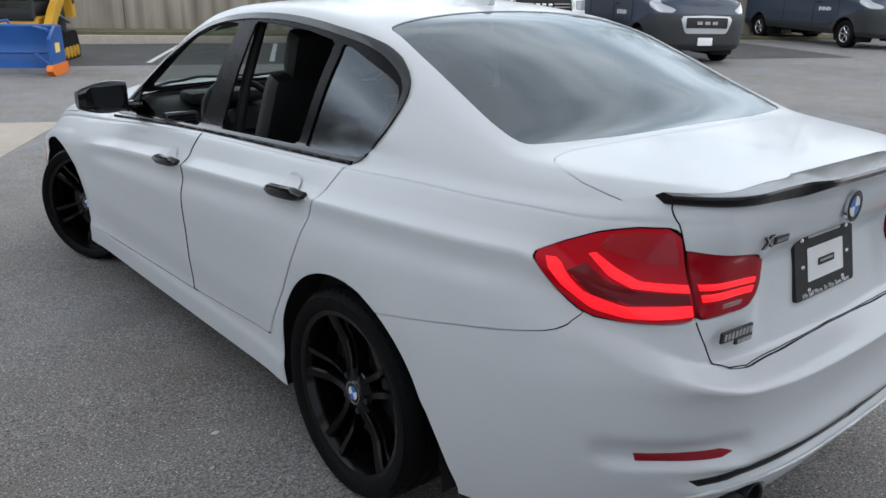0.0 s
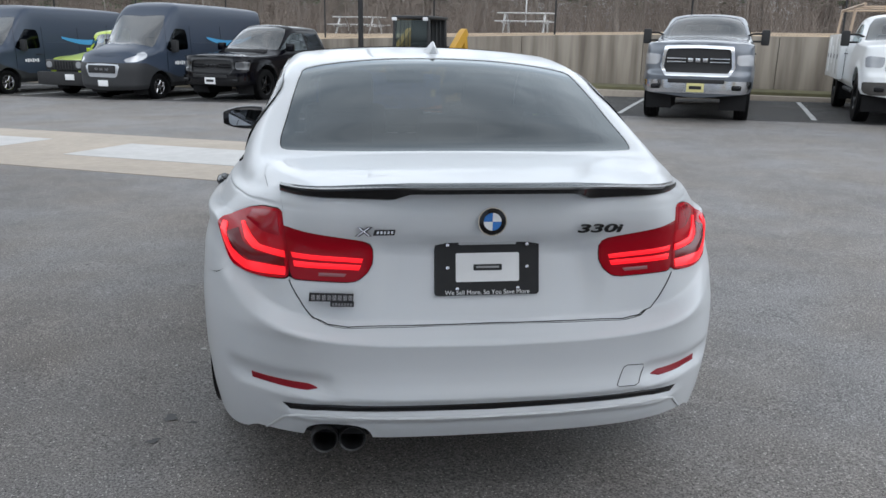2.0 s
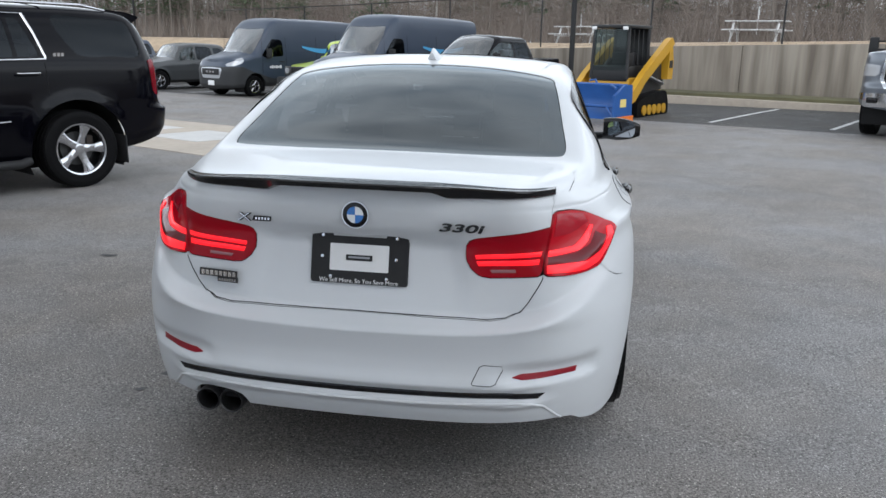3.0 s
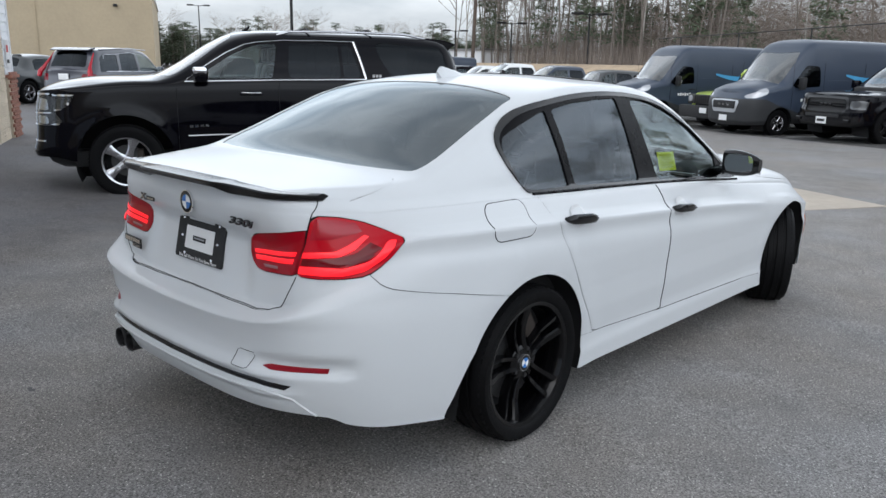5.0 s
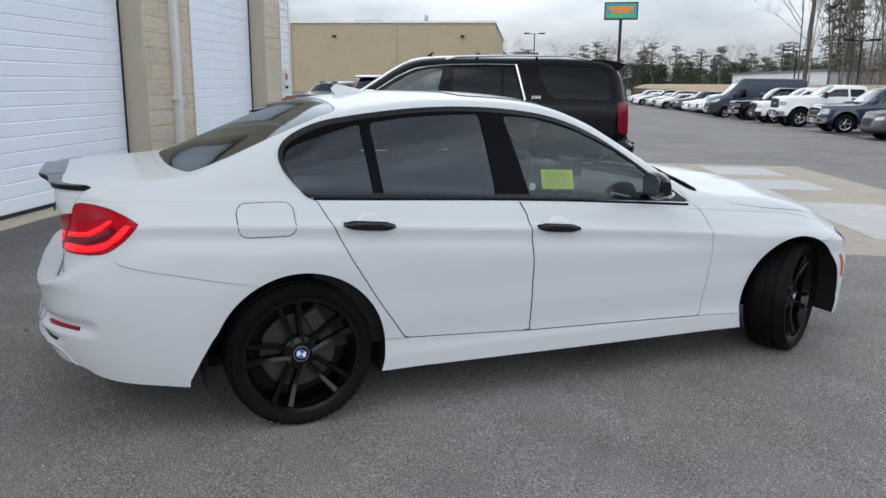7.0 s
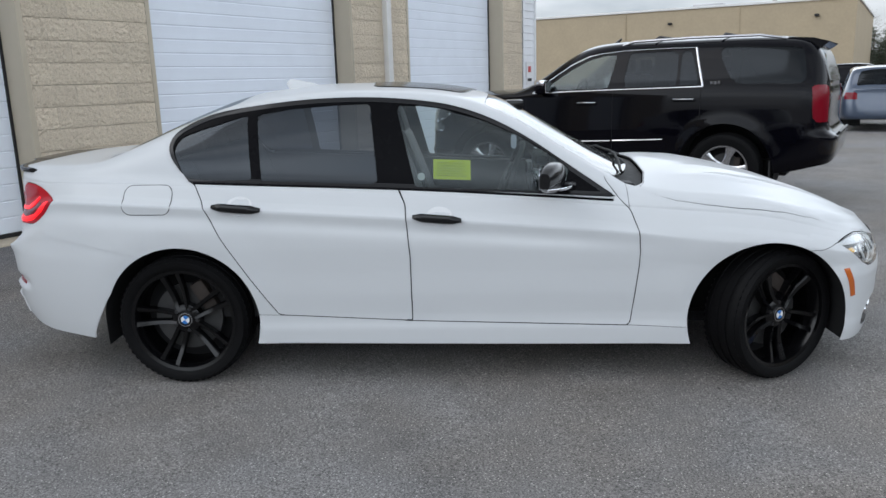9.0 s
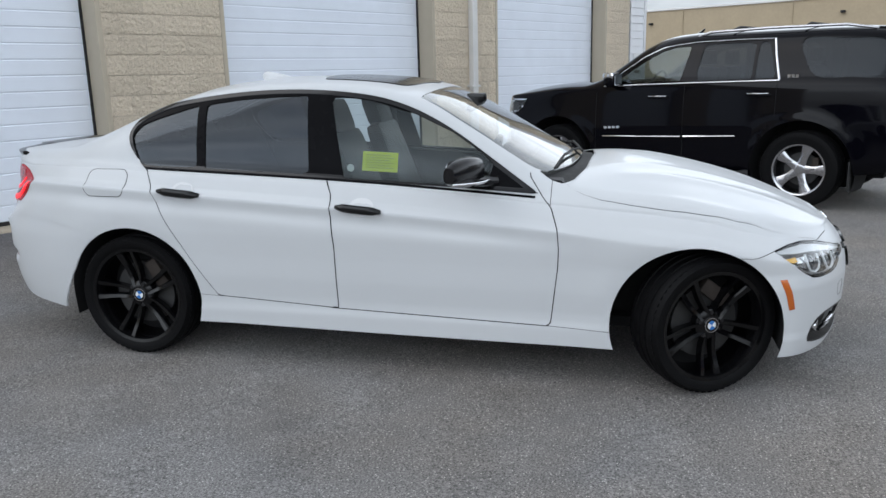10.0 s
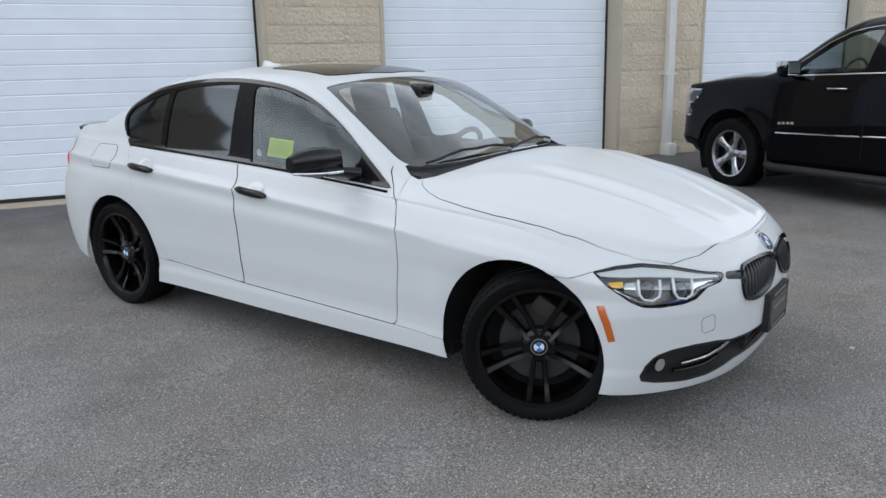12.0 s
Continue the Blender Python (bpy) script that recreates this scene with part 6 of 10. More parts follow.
# tow cover outlines and the lip of the skirt, as thin seams
skin_line("tow_cover_seam", [(0.372, 0.450), (0.378, 0.445), (0.430, 0.443), (0.444, 0.449), (0.465, 0.487), (0.459, 0.501), (0.404, 0.505), (0.392, 0.499)], 0.0013, SATIN_BLACK, 1, 0.0002, True)
skin_line("tow_cover_seam", A([(0.52, 0.470), (0.53, 0.478), (0.575, 0.470), (0.585, 0.458), (0.580, 0.418), (0.565, 0.408), (0.525, 0.412), (0.518, 0.422)]), 0.001, SATIN_BLACK, 1, 0.0, True)
LIP_GREY = mat("painted_lip_edge", (0.60, 0.61, 0.62), 0.3, coat=0.5)
LIP = [(0.0, 0.377), (0.20, 0.379), (0.37, 0.383), (0.50, 0.383), (0.56, 0.378), (0.595, 0.364), (0.622, 0.340), (0.648, 0.316), (0.667, 0.303)]
skin_line("skirt_lip", [(-a_, z_) for a_, z_ in LIP[:0:-1]] + LIP, 0.0045, LIP_GREY, 1, 0.001)

# wipers
for x0, x1, y0, y1 in ((0.60, -0.05, 0.700, 0.775), (0.02, -0.58, 0.80, 0.69)):
    pts = []
    for t in np.linspace(0, 1, 9):
        x, y = x0 + (x1 - x0) * t, y0 + (y1 - y0) * t
        q2 = deck_point(x, y)
        pts.append(Vector((x, y, q2.z + 0.012 + 0.008 * math.sin(math.pi * t))))
    tube_part("wiper", pts, 0.007, MATT_BLACK, car, 6, "black windscreen wiper")

# ---- cabin ----
def seat(x, y, name="front_seat"):
    s = new(name)
    s.parent = car
    tagged(s, "black leather front seat")
    box_part("seat_cushion", (x, y + 0.05, 0.52), (0.50, 0.50, 0.16), SEAT, s, 0.05)
    rot = Matrix.Rotation(radians(20), 3, "X")
    box_part("seat_back", (x, y - 0.29, 0.83), (0.50, 0.13, 0.62), SEAT, s, 0.05, rot, (0.80, 0.8))
    box_part("headrest", (x, y - 0.415, 1.19), (0.27, 0.10, 0.19), SEAT, s, 0.045, rot)
    for dx in (-0.06, 0.06):
        cyl_part("headrest_post", (x + dx, y - 0.38, 1.08), (x + dx, y - 0.40, 1.14), 0.007, STEEL, s)


seat(0.36, -0.05)
seat(-0.36, -0.05)
rs = new("rear_seat")
rs.parent = car
tagged(rs, "black leather rear bench")
box_part("seat_cushion", (0, -0.95, 0.52), (1.30, 0.50, 0.16), SEAT, rs, 0.05)
box_part("seat_back", (0, -1.33, 0.80), (1.30, 0.13, 0.58), SEAT, rs, 0.05, Matrix.Rotation(radians(24), 3, "X"))
for x in (-0.40, 0.0, 0.40):
    box_part("headrest", (x, -1.46, 1.09), (0.24, 0.09, 0.13), SEAT, rs, 0.04, Matrix.Rotation(radians(22), 3, "X"))
box_part("parcel_shelf", (0, -1.66, 1.00), (1.22, 0.36, 0.03), SEAT, car, 0.01)
bm = bmesh.new()
prof = [(0.38, 0.62), (0.34, 0.80), (0.40, 0.90), (0.50, 0.935), (0.62, 0.940), (0.74, 0.925), (0.78, 0.88), (0.78, 0.62)]
add_prism(bm, prof, -0.70, 0.70, Matrix(((0, 0, 1, 0), (1, 0, 0, 0), (0, 1, 0, 0), (0, 0, 0, 1))))
part("dashboard", bm, DASH, car, "black dashboard", 50)
box_part("instrument_hood", (-0.36, 0.44, 0.945), (0.36, 0.16, 0.06), DASH, car, 0.025)
box_part("centre_screen", (0.02, 0.40, 0.985), (0.24, 0.02, 0.10), GLOSS_BLACK, car, 0.006)
box_part("centre_console", (0, 0.05, 0.60), (0.24, 0.90, 0.16), DASH, car, 0.03)
for x in (-0.60, -0.10, 0.10, 0.60):
    bm = bmesh.new()
    add_box(bm, (x, 0.355, 0.86), (0.15, 0.03, 0.075), None, 0.008)
    part("air_vent", bm, STEEL, car)
    bm = bmesh.new()
    for k in range(4):
        add_box(bm, (x, 0.338, 0.838 + 0.014 * k), (0.13, 0.012, 0.009))
    part("vent_slats", bm, VOID, car)
wheel_m = Matrix.Translation((-0.36, 0.22, 0.86)) @ Matrix.Rotation(radians(66), 4, "X")
sw = new("steering_wheel")
sw.parent = car
bm = bmesh.new()
pts = [(0.185 * math.cos(a), 0.185 * math.sin(a), 0) for a in np.linspace(0, 2 * math.pi, 33)[:-1]]
ringv = []
for k, p in enumerate(pts):
    a = 2 * math.pi * k / 32
    ringv.append([bm.verts.new(wheel_m @ Vector(((0.185 + 0.016 * math.cos(b)) * math.cos(a), (0.185 + 0.016 * math.cos(b)) * math.sin(a), 0.016 * math.sin(b)))) for b in np.linspace(0, 2 * math.pi, 9)[:-1]])
for k in range(32):
    for i in range(8):
        bm.faces.new((ringv[k][i], ringv[(k + 1) % 32][i], ringv[(k + 1) % 32][(i + 1) % 8], ringv[k][(i + 1) % 8]))
part("wheel_ring", bm, SEAT, sw, "", 60)
bm = bmesh.new()
add_prism(bm, round_rect(-0.075, -0.06, 0.075, 0.055, 0.03), -0.03, 0.02, wheel_m, 0.01)
add_prism(bm, [(-0.18, -0.012), (0.18, -0.012), (0.18, 0.018), (-0.18, 0.018)], -0.012, 0.004, wheel_m)
add_prism(bm, [(-0.02, -0.18), (0.02, -0.18), (0.02, -0.04), (-0.02, -0.04)], -0.012, 0.004, wheel_m)
part("wheel_hub", bm, DASH, sw)
box_part("rear_view_mirror", (0, 0.20, 1.235), (0.22, 0.035, 0.065), GLOSS_BLACK, car, 0.018, Matrix.Rotation(radians(-10), 3, "X"))
box_part("sensor_housing", (0, 0.22, 1.275), (0.10, 0.10, 0.05), GLOSS_BLACK, car, 0.015)
for sx in (1, -1):
    bm = bmesh.new()
    add_prism(bm, [(-1.33, 0.30), (0.66, 0.30), (0.66, 0.86), (0.2, 0.892), (-0.38, 0.918), (-1.33, 0.958)], 0.715, 0.765, Matrix(((0, 0, sx, 0), (1, 0, 0, 0), (0, 1, 0, 0), (0, 0, 0, 1))))
    part("door_lining", bm, DASH, car, "black door lining")
    tube_part("inner_pillar", [(sx * 0.70, -0.43, 0.90), (sx * 0.655, -0.44, 1.10), (sx * 0.575, -0.455, 1.335)], [0.022, 0.02, 0.018], DASH, car, 8)
roof_in = inner.keep(np.maximum(np.abs(inner.P[:, 1] + 0.5) - 0.53, 2.05 - inner.R))
v = top_field(SUNROOF)(roof_in)
roof_in.both().moved(-0.045).build("headliner", HEADLINER, car, 0.0, "grey headliner")

# yellow price sheet inside the front window
bm = bmesh.new()
k = panes["front"]
def pane_point(y, z):
    i = int(np.argmin((k.P[:, 1] - y) ** 2 + (k.P[:, 2] - z) ** 2))
    return k.P[i]
c = [Vector((pane_point(y, z)[0] - 0.016, y, z)) for y, z in ((-0.205, 1.053), (-0.030, 1.046), (-0.030, 0.956), (-0.205, 0.963))]
vs = [bm.verts.new(p) for p in c] + [bm.verts.new(p - Vector((0.001, 0, 0))) for p in c]
bm.faces.new(vs[:4])
bm.faces.new(vs[7:3:-1])
for i in range(4):
    bm.faces.new((vs[i], vs[(i + 1) % 4], vs[4 + (i + 1) % 4], vs[4 + i]))
sheet_ob = part("price_sheet", bm, STICKER, car, "yellow paper sheet taped inside the window")
for j in range(6):
    bm = bmesh.new()
    a, b_ = c[0].lerp(c[3], 0.16 + 0.13 * j), c[1].lerp(c[2], 0.16 + 0.13 * j)
    p0, p1 = a.lerp(b_, 0.10), a.lerp(b_, 0.90 if j % 2 else 0.8)
    add_cyl(bm, p0 + Vector((0.0015, 0, 0)), p1 + Vector((0.0015, 0, 0)), 0.0016, None, 5)
    part("print_bar", bm, LABEL_GREY, sheet_ob)
bm = bmesh.new()
p = pane_point(-0.262, 0.975)
lathe(bm, [(0, 0.018), (0.001, 0.018), (0.001, 0.0)], 20, "X")
for v in bm.verts:
    v.co += Vector((p[0] - 0.016, -0.262, 0.975))
part("round_decal", bm, PLASTIC_WHITE, car, "small round white decal")


# ---- ground ----
def ground_sheet():
    n = 150
    c = np.sign(np.linspace(-1, 1, n)) * np.abs(np.linspace(-1, 1, n)) ** 2.6
    xs, ys = c * 600, c * 600
    verts = [(x, y, ground_z(x, y)) for x in xs for y in ys]
    faces = [(i * n + j, (i + 1) * n + j, (i + 1) * n + j + 1, i * n + j + 1) for i in range(n - 1) for j in range(n - 1)]
    return tagged(obj("ground", verts, faces, ASPHALT), "worn grey asphalt lot with pale aggregate and stains", "ground", kind="structure")


ground_sheet()


def slab(name, a0, b0, a1, b1, lift, material, label, category, kind="structure", n=24):
    """A thin level sheet that follows the lot, its edges sunk into it."""
    bm = bmesh.new()
    g = []
    for i in range(n + 1):
        row = []
        for j in range(n + 1):
            p = lot(a0 + (a1 - a0) * i / n, b0 + (b1 - b0) * j / n)
            row.append(bm.verts.new((p.x, p.y, ground_z(p.x, p.y) + lift)))
        g.append(row)
    for i in range(n):
        for j in range(n):
            bm.faces.new((g[i][j], g[i + 1][j], g[i + 1][j + 1], g[i][j + 1]))
    ext = bmesh.ops.extrude_edge_only(bm, edges=[e for e in bm.edges if e.is_boundary])
    for v in ext["geom"]:
        if isinstance(v, bmesh.types.BMVert):
            v.co.z -= 0.03
    return tagged(part(name, bm, material, None, "", 20), label, category, "", kind)


# ---- garage front ----
garage = empty("garage_building", Matrix(), "tan split-face block garage with white overhead doors", "building", kind="structure")
H_WALL, RECESS = 5.2, 0.29
BASE_Z = 0.07
BAYS = [(1.41, 4.83), (-3.42, 0.0), (-8.20, -4.90), (6.2, 9.6)]
PIERS = [(0.0, 1.41), (-4.90, -3.42), (-9.15, -8.20), (4.83, 6.2), (9.6, 13.0)]


def wall_box(name, a0, a1, b0, b1, z0, z1, material, parent, bevel=0.0, label=""):
    bm = bmesh.new()
    add_box(bm, ((a0 + a1) / 2, (b0 + b1) / 2, (z0 + z1) / 2), (abs(a1 - a0), abs(b1 - b0), abs(z1 - z0)), None, bevel)
    m = Matrix.Translation(WALL_O) @ Matrix.Rotation(radians(LOT_TURN), 4, "Z")
    for v in bm.verts:
        v.co = m @ v.co
    return part(name, bm, material, parent, label)


DOOR_TOP = 4.05
SILL = mat("tan_sill_concrete", (0.46, 0.39, 0.30), 0.85, vary=0.15, scale=9, bump=0.3, bump_scale=90)
for a0, a1 in PIERS:
    wall_box("pier_core", a0 + 0.03, a1 - 0.03, -0.6, -0.035, -0.2, H_WALL, MORTAR, garage)
wall_box("lintel", -9.15, 13.0, -0.6, -0.02, DOOR_TOP, H_WALL, BLOCK, garage)
wall_box("back_wall", -9.15, 13.0, -0.9, -0.62, -0.2, H_WALL, TAN_STEEL, garage)
for a0, a1 in BAYS:
    for a, s in ((a0, 1), (a1, -1)):
        wall_box("door_jamb", a - 0.04 * s, a + 0.012 * s, -RECESS - 0.05, 0.012, BASE_Z - 0.1, DOOR_TOP, TAN_STEEL, garage, 0.004, "tan painted steel door jamb")
    wall_box("door_seal", a0 + 0.012, a0 + 0.035, -RECESS - 0.02, -RECESS + 0.03, BASE_Z, DOOR_TOP, MATT_BLACK, garage)
    wall_box("door_seal", a1 - 0.035, a1 - 0.012, -RECESS - 0.02, -RECESS + 0.03, BASE_Z, DOOR_TOP, MATT_BLACK, garage)
    wall_box("door_sill", a0, a1, -RECESS - 0.1, 0.03, -0.1, BASE_Z + 0.030, SILL, garage, 0.01, "tan concrete door sill")


def overhead_door(a0, a1):
    """A sectional door: ribbed horizontal panels with grooves, one mesh a section."""
    d = empty("overhead_door", Matrix(), "closed white ribbed overhead garage door", "garage door", "garage doors")
    m = Matrix.Translation(WALL_O) @ Matrix.Rotation(radians(LOT_TURN), 4, "Z")
    sec, ribs = 0.60, 4
    z = BASE_Z + 0.065
    while z < DOOR_TOP:
        bm = bmesh.new()
        prof = []
        for k in range(ribs):
            z0 = z + sec * k / ribs
            st = sec / ribs
            prof += [(-RECESS + 0.006, z0 + 0.0005), (-RECESS + 0.012, z0 + 0.012), (-RECESS + 0.012, z0 + st - 0.010), (-RECESS + 0.006, z0 + st - 0.0005)]
        rows = [[bm.verts.new(m @ Vector((a, b, zz))) for a in (a0 + 0.03, a1 - 0.03)] for b, zz in prof]
        for p, q in zip(rows, rows[1:]):
            bm.faces.new((p[0], p[1], q[1], q[0]))
        part("door_section", bm, DOOR_WHITE, d, "", 20)
        z += sec
    wall_box("bottom_seal", a0 + 0.03, a1 - 0.03, -RECESS - 0.02, -RECESS + 0.02, BASE_Z + 0.031, BASE_Z + 0.070, MATT_BLACK, d)
    return d


for a0, a1 in BAYS:
    overhead_door(a0, a1)


def downspout():
    s = empty("downspout", Matrix(), "white metal downspout on the block pier", "downspout")
    wall_box("pipe", -4.32, -4.20, 0.005, 0.10, BASE_Z + 0.16, H_WALL, SPOUT, s, 0.02)
    wall_box("shoe", -4.33, -4.19, 0.0, 0.20, BASE_Z + 0.005, BASE_Z + 0.18, SPOUT, s, 0.02)
    for z in (1.2, 3.0):
        wall_box("strap", -4.36, -4.16, 0.002, 0.106, z, z + 0.03, SPOUT, s)


downspout()

# corner strip: lap siding over a brick base
corner = empty("siding_corner", Matrix(), "white lap siding strip above a red brick base", "wall", kind="structure")
wall_box("corner_core", -9.68, -9.17, -0.6, -0.02, -0.2, H_WALL, SIDING, corner)
for k in range(28):
    z = 1.12 + 0.145 * k
    bm = bmesh.new()
    m = Matrix.Translation(WALL_O) @ Matrix.Rotation(radians(LOT_TURN), 4, "Z")
    vs = [bm.verts.new(m @ Vector((a, b, zz))) for a in (-9.69, -9.16) for b, zz in ((0.0, z), (0.016, z + 0.002), (0.002, z + 0.145), (-0.012, z + 0.145))]
    for i in range(4):
        bm.faces.new((vs[i], vs[(i + 1) % 4], vs[4 + (i + 1) % 4], vs[4 + i]))
    bm.faces.new(vs[:4])
    bm.faces.new(vs[7:3:-1])
    part("siding_board", bm, SIDING, corner, "", 0)
wall_box("corner_post", -9.76, -9.69, -0.5, 0.03, 1.10, H_WALL, SIDING, corner, 0.005)
wall_box("brick_core", -9.84, -9.17, -0.55, 0.045, -0.2, 1.08, MORTAR, corner)
wall_box("brick_cap", -9.88, -9.15, -0.55, 0.10, 1.08, 1.13, BRICK, corner, 0.006)
sign = empty("parking_sign", Matrix(), "small white parking sign on the siding", "sign")
wall_box("plate", -9.58, -9.28, 0.020, 0.024, 1.25, 1.70, PLASTIC_WHITE, sign)
wall_box("print", -9.53, -9.33, 0.0245, 0.026, 1.32, 1.38, MATT_BLACK, sign)
wall_box("print", -9.50, -9.36, 0.0245, 0.026, 1.50, 1.62, mat("sign_red", (0.5, 0.03, 0.03), 0.5), sign)

# ---- slabs, lines ----
slab("bay_surface", -27.5, 16.9, 14.0, 22.72, 0.003, ASPHALT_DARK, "darker newer asphalt of the far parking bays", "pavement")
slab("apron_slab", -10.6, 7.46, -1.0, 10.5, 0.006, CONCRETE, "tan concrete strip set in the asphalt", "pavement")
for a0, a1 in ((-4.7, -1.85), (-7.65, -6.2), (-10.0, -8.4)):
    slab("white_slab", a0, 8.4, a1, 9.65, 0.011, CONCRETE_WHITE, "white painted concrete panel", "pavement")


# ---- other vehicles ----
def truck_width(w_low, w_mid, w_top, flare=0.0, axles=()):
    def f(z, zb, zc, ze, y):
        t = (z - zb) / max(ze - zb, 1e-6)
        w = np.interp(t, [0, 0.12, 0.55, 0.8, 1.0], [w_low, w_mid * 0.985, w_mid, w_mid * 0.99, w_top])
        for ax, r in axles:
            w += flare * math.exp(-((math.hypot(y - ax, z - r) - r - 0.08) / 0.09) ** 2)
        return float(w)
    return f


WHEELS = {}
GLASS_SKY = glass_mat("sky_lit_windscreen", (0.42, 0.47, 0.48), 0.03, 1.0, 0.20, 0.5)


def set_wheels(parent, key, axles, half, r_tyre, r_rim, width, material, spokes=5, double=False, spoke_w=0.05, steer=0.0):
    for sx in (1, -1):
        for y in axles:
            m = Matrix.Translation((sx * half, y, r_tyre)) @ (Matrix.Rotation(math.pi, 4, "Z") if sx < 0 else Matrix())
            if key not in WHEELS:
                WHEELS[key] = wheel("wheel", m, parent, material, r_tyre, r_rim, width, spokes, double, False, "", spoke_w)
            else:
                w = copy_thing(WHEELS[key], m)
                w.parent = parent


def vehicle(name, m, label, category, group, q, paint, axles, tyre, rim, wheel_mat, half, glass, windshield=None, backlight=None, panes=(), arc_parts=(), side_parts=(), lower=None, wheel_key="a", tyre_w=0.25, spokes=5, spoke_w=0.05, arch=None):
    """A vehicle from one skin with its openings cut out. arc_parts: (name, outline by arc and height, material, offset, label), 'f' for arcs from the nose."""
    v = empty(name, m, label, category, group)
    sk = skin_sheet(q, 0.06, (16, 8), 8, 10, 22)
    tot = float(sk.S.max())
    ar = arch or tyre + 0.07
    sk = sk.keep(-(np.minimum.reduce([np.hypot(sk.P[:, 1] - a, sk.P[:, 2] - tyre) for a in axles]) - ar))
    core = sk
    for poly, mt in panes:
        g, sk = sk.cut(side_field(poly, (0.7, 2.4)), 0.0)
        for k in (g, g.flip()):
            ob = k.moved(-0.008).build("side_window", mt, v, 0.004)
            if ob is not None:
                ob.visible_shadow = False
    for nm, poly, mt in (("windscreen", windshield, GLASS_SKY), ("rear_window", backlight, glass)):
        if poly:
            g, sk = sk.cut(top_field(poly), 0.0)
            ob = g.both().moved(-0.006).build(nm, mt, v, 0.004)
            if ob is not None:
                ob.visible_shadow = False
    for nm, poly, mt, off, lb in arc_parts:
        front = poly[0] == "f"
        pts = [((tot - s) if front else s, z) for s, z in poly[1:]]
        g, sk = sk.cut(arc_field(pts), 0.0)
        if min(p[0] for p in poly[1:]) < 0.02:
            g.both().moved(off).build(nm, mt, v, 0.02, lb)
        else:
            for k in (g, g.flip()):
                k.moved(off).build(nm, mt, v, 0.02, lb)
    for nm, poly, mt, off, lb in side_parts:
        g, sk = sk.cut(side_field(poly), 0.0)
        for k in (g, g.flip()):
            k.moved(off).build(nm, mt, v, 0.012, lb)
    if lower:
        g, sk = sk.cut(lambda k: k.P[:, 2] - (np.interp(k.P[:, 1], lower[0][0], lower[0][1]) if isinstance(lower[0], tuple) else lower[0]), 0.0)
        g.both().moved(0.004).build("lower_cladding", lower[1], v, 0.02)
    sk.both().build("body", paint, v, 0.02)
    y0, y1 = q["yr0"] - 0.35, q["yf0"] + 0.3
    bm = bmesh.new()
    add_box(bm, (0, (y0 + y1) / 2, tyre + 0.02), (q["w0"] * 1.3, y1 - y0, 0.12))
    part("underbody", bm, VOID, v)
    for sx in (1, -1):
        for a_ in axles:
            bm = bmesh.new()
            ring = [[bm.verts.new((sx * x, a_ + (ar + 0.02) * math.cos(radians(t_)), tyre + (ar + 0.02) * math.sin(radians(t_)))) for x in (q["w0"] * 0.93, q["w0"] * 0.45)] for t_ in range(-25, 206, 10)]
            for p_, q_ in zip(ring, ring[1:]):
                bm.faces.new((p_[0], q_[0], q_[1], p_[1]))
            bm.faces.new([r_[1] for r_ in ring])
            part("wheel_liner", bm, VOID, v)
    set_wheels(v, wheel_key, axles, half, tyre, rim, tyre_w, wheel_mat, spokes, False, spoke_w)
    return v, core


def cabin_bits(v, seats_y, z, w, dash_y):
    for y in seats_y:
        for x in (-w * 0.45, w * 0.45):
            box_part("seat", (x, y - 0.2, z), (w * 0.6, 0.16, 0.75), SEAT, v, 0.05, Matrix.Rotation(radians(14), 3, "X"))
            box_part("headrest", (x, y - 0.30, z + 0.47), (0.26, 0.10, 0.17), SEAT, v, 0.04)
    box_part("dashboard", (0, dash_y, z - 0.02), (w * 1.75, 0.45, 0.35), DASH, v, 0.06)


def handles(v, items, x, material):
    for y, z in items:
        for sx in (1, -1):
            tube_part("door_handle", [(sx * x, y - 0.12, z), (sx * (x + 0.035), y - 0.09, z), (sx * (x + 0.035), y + 0.09, z), (sx * x, y + 0.12, z)], 0.014, material, v, 6)


def side_mirrors(v, x, y, z, size, material, reach=0.12):
    for sx in (1, -1):
        m = new("door_mirror")
        m.parent = v
        box_part("mirror_shell", (sx * (x + reach), y, z), size, material, m, min(size) * 0.3)
        for dz in (-0.25, 0.25) if reach > 0.2 else (-0.2,):
            tube_part("mirror_arm", [(sx * (x - 0.16), y + 0.03, z - 0.06 + size[2] * dz), (sx * (x - 0.02), y + 0.03, z + size[2] * dz), (sx * (x + reach), y + 0.02, z + size[2] * dz)], 0.022, material, m, 6)
        box_part("mirror_glass", (sx * (x + reach), y - size[1] / 2 - 0.002, z), (size[0] * 0.8, 0.004, size[2] * 0.78), CHROME, m)


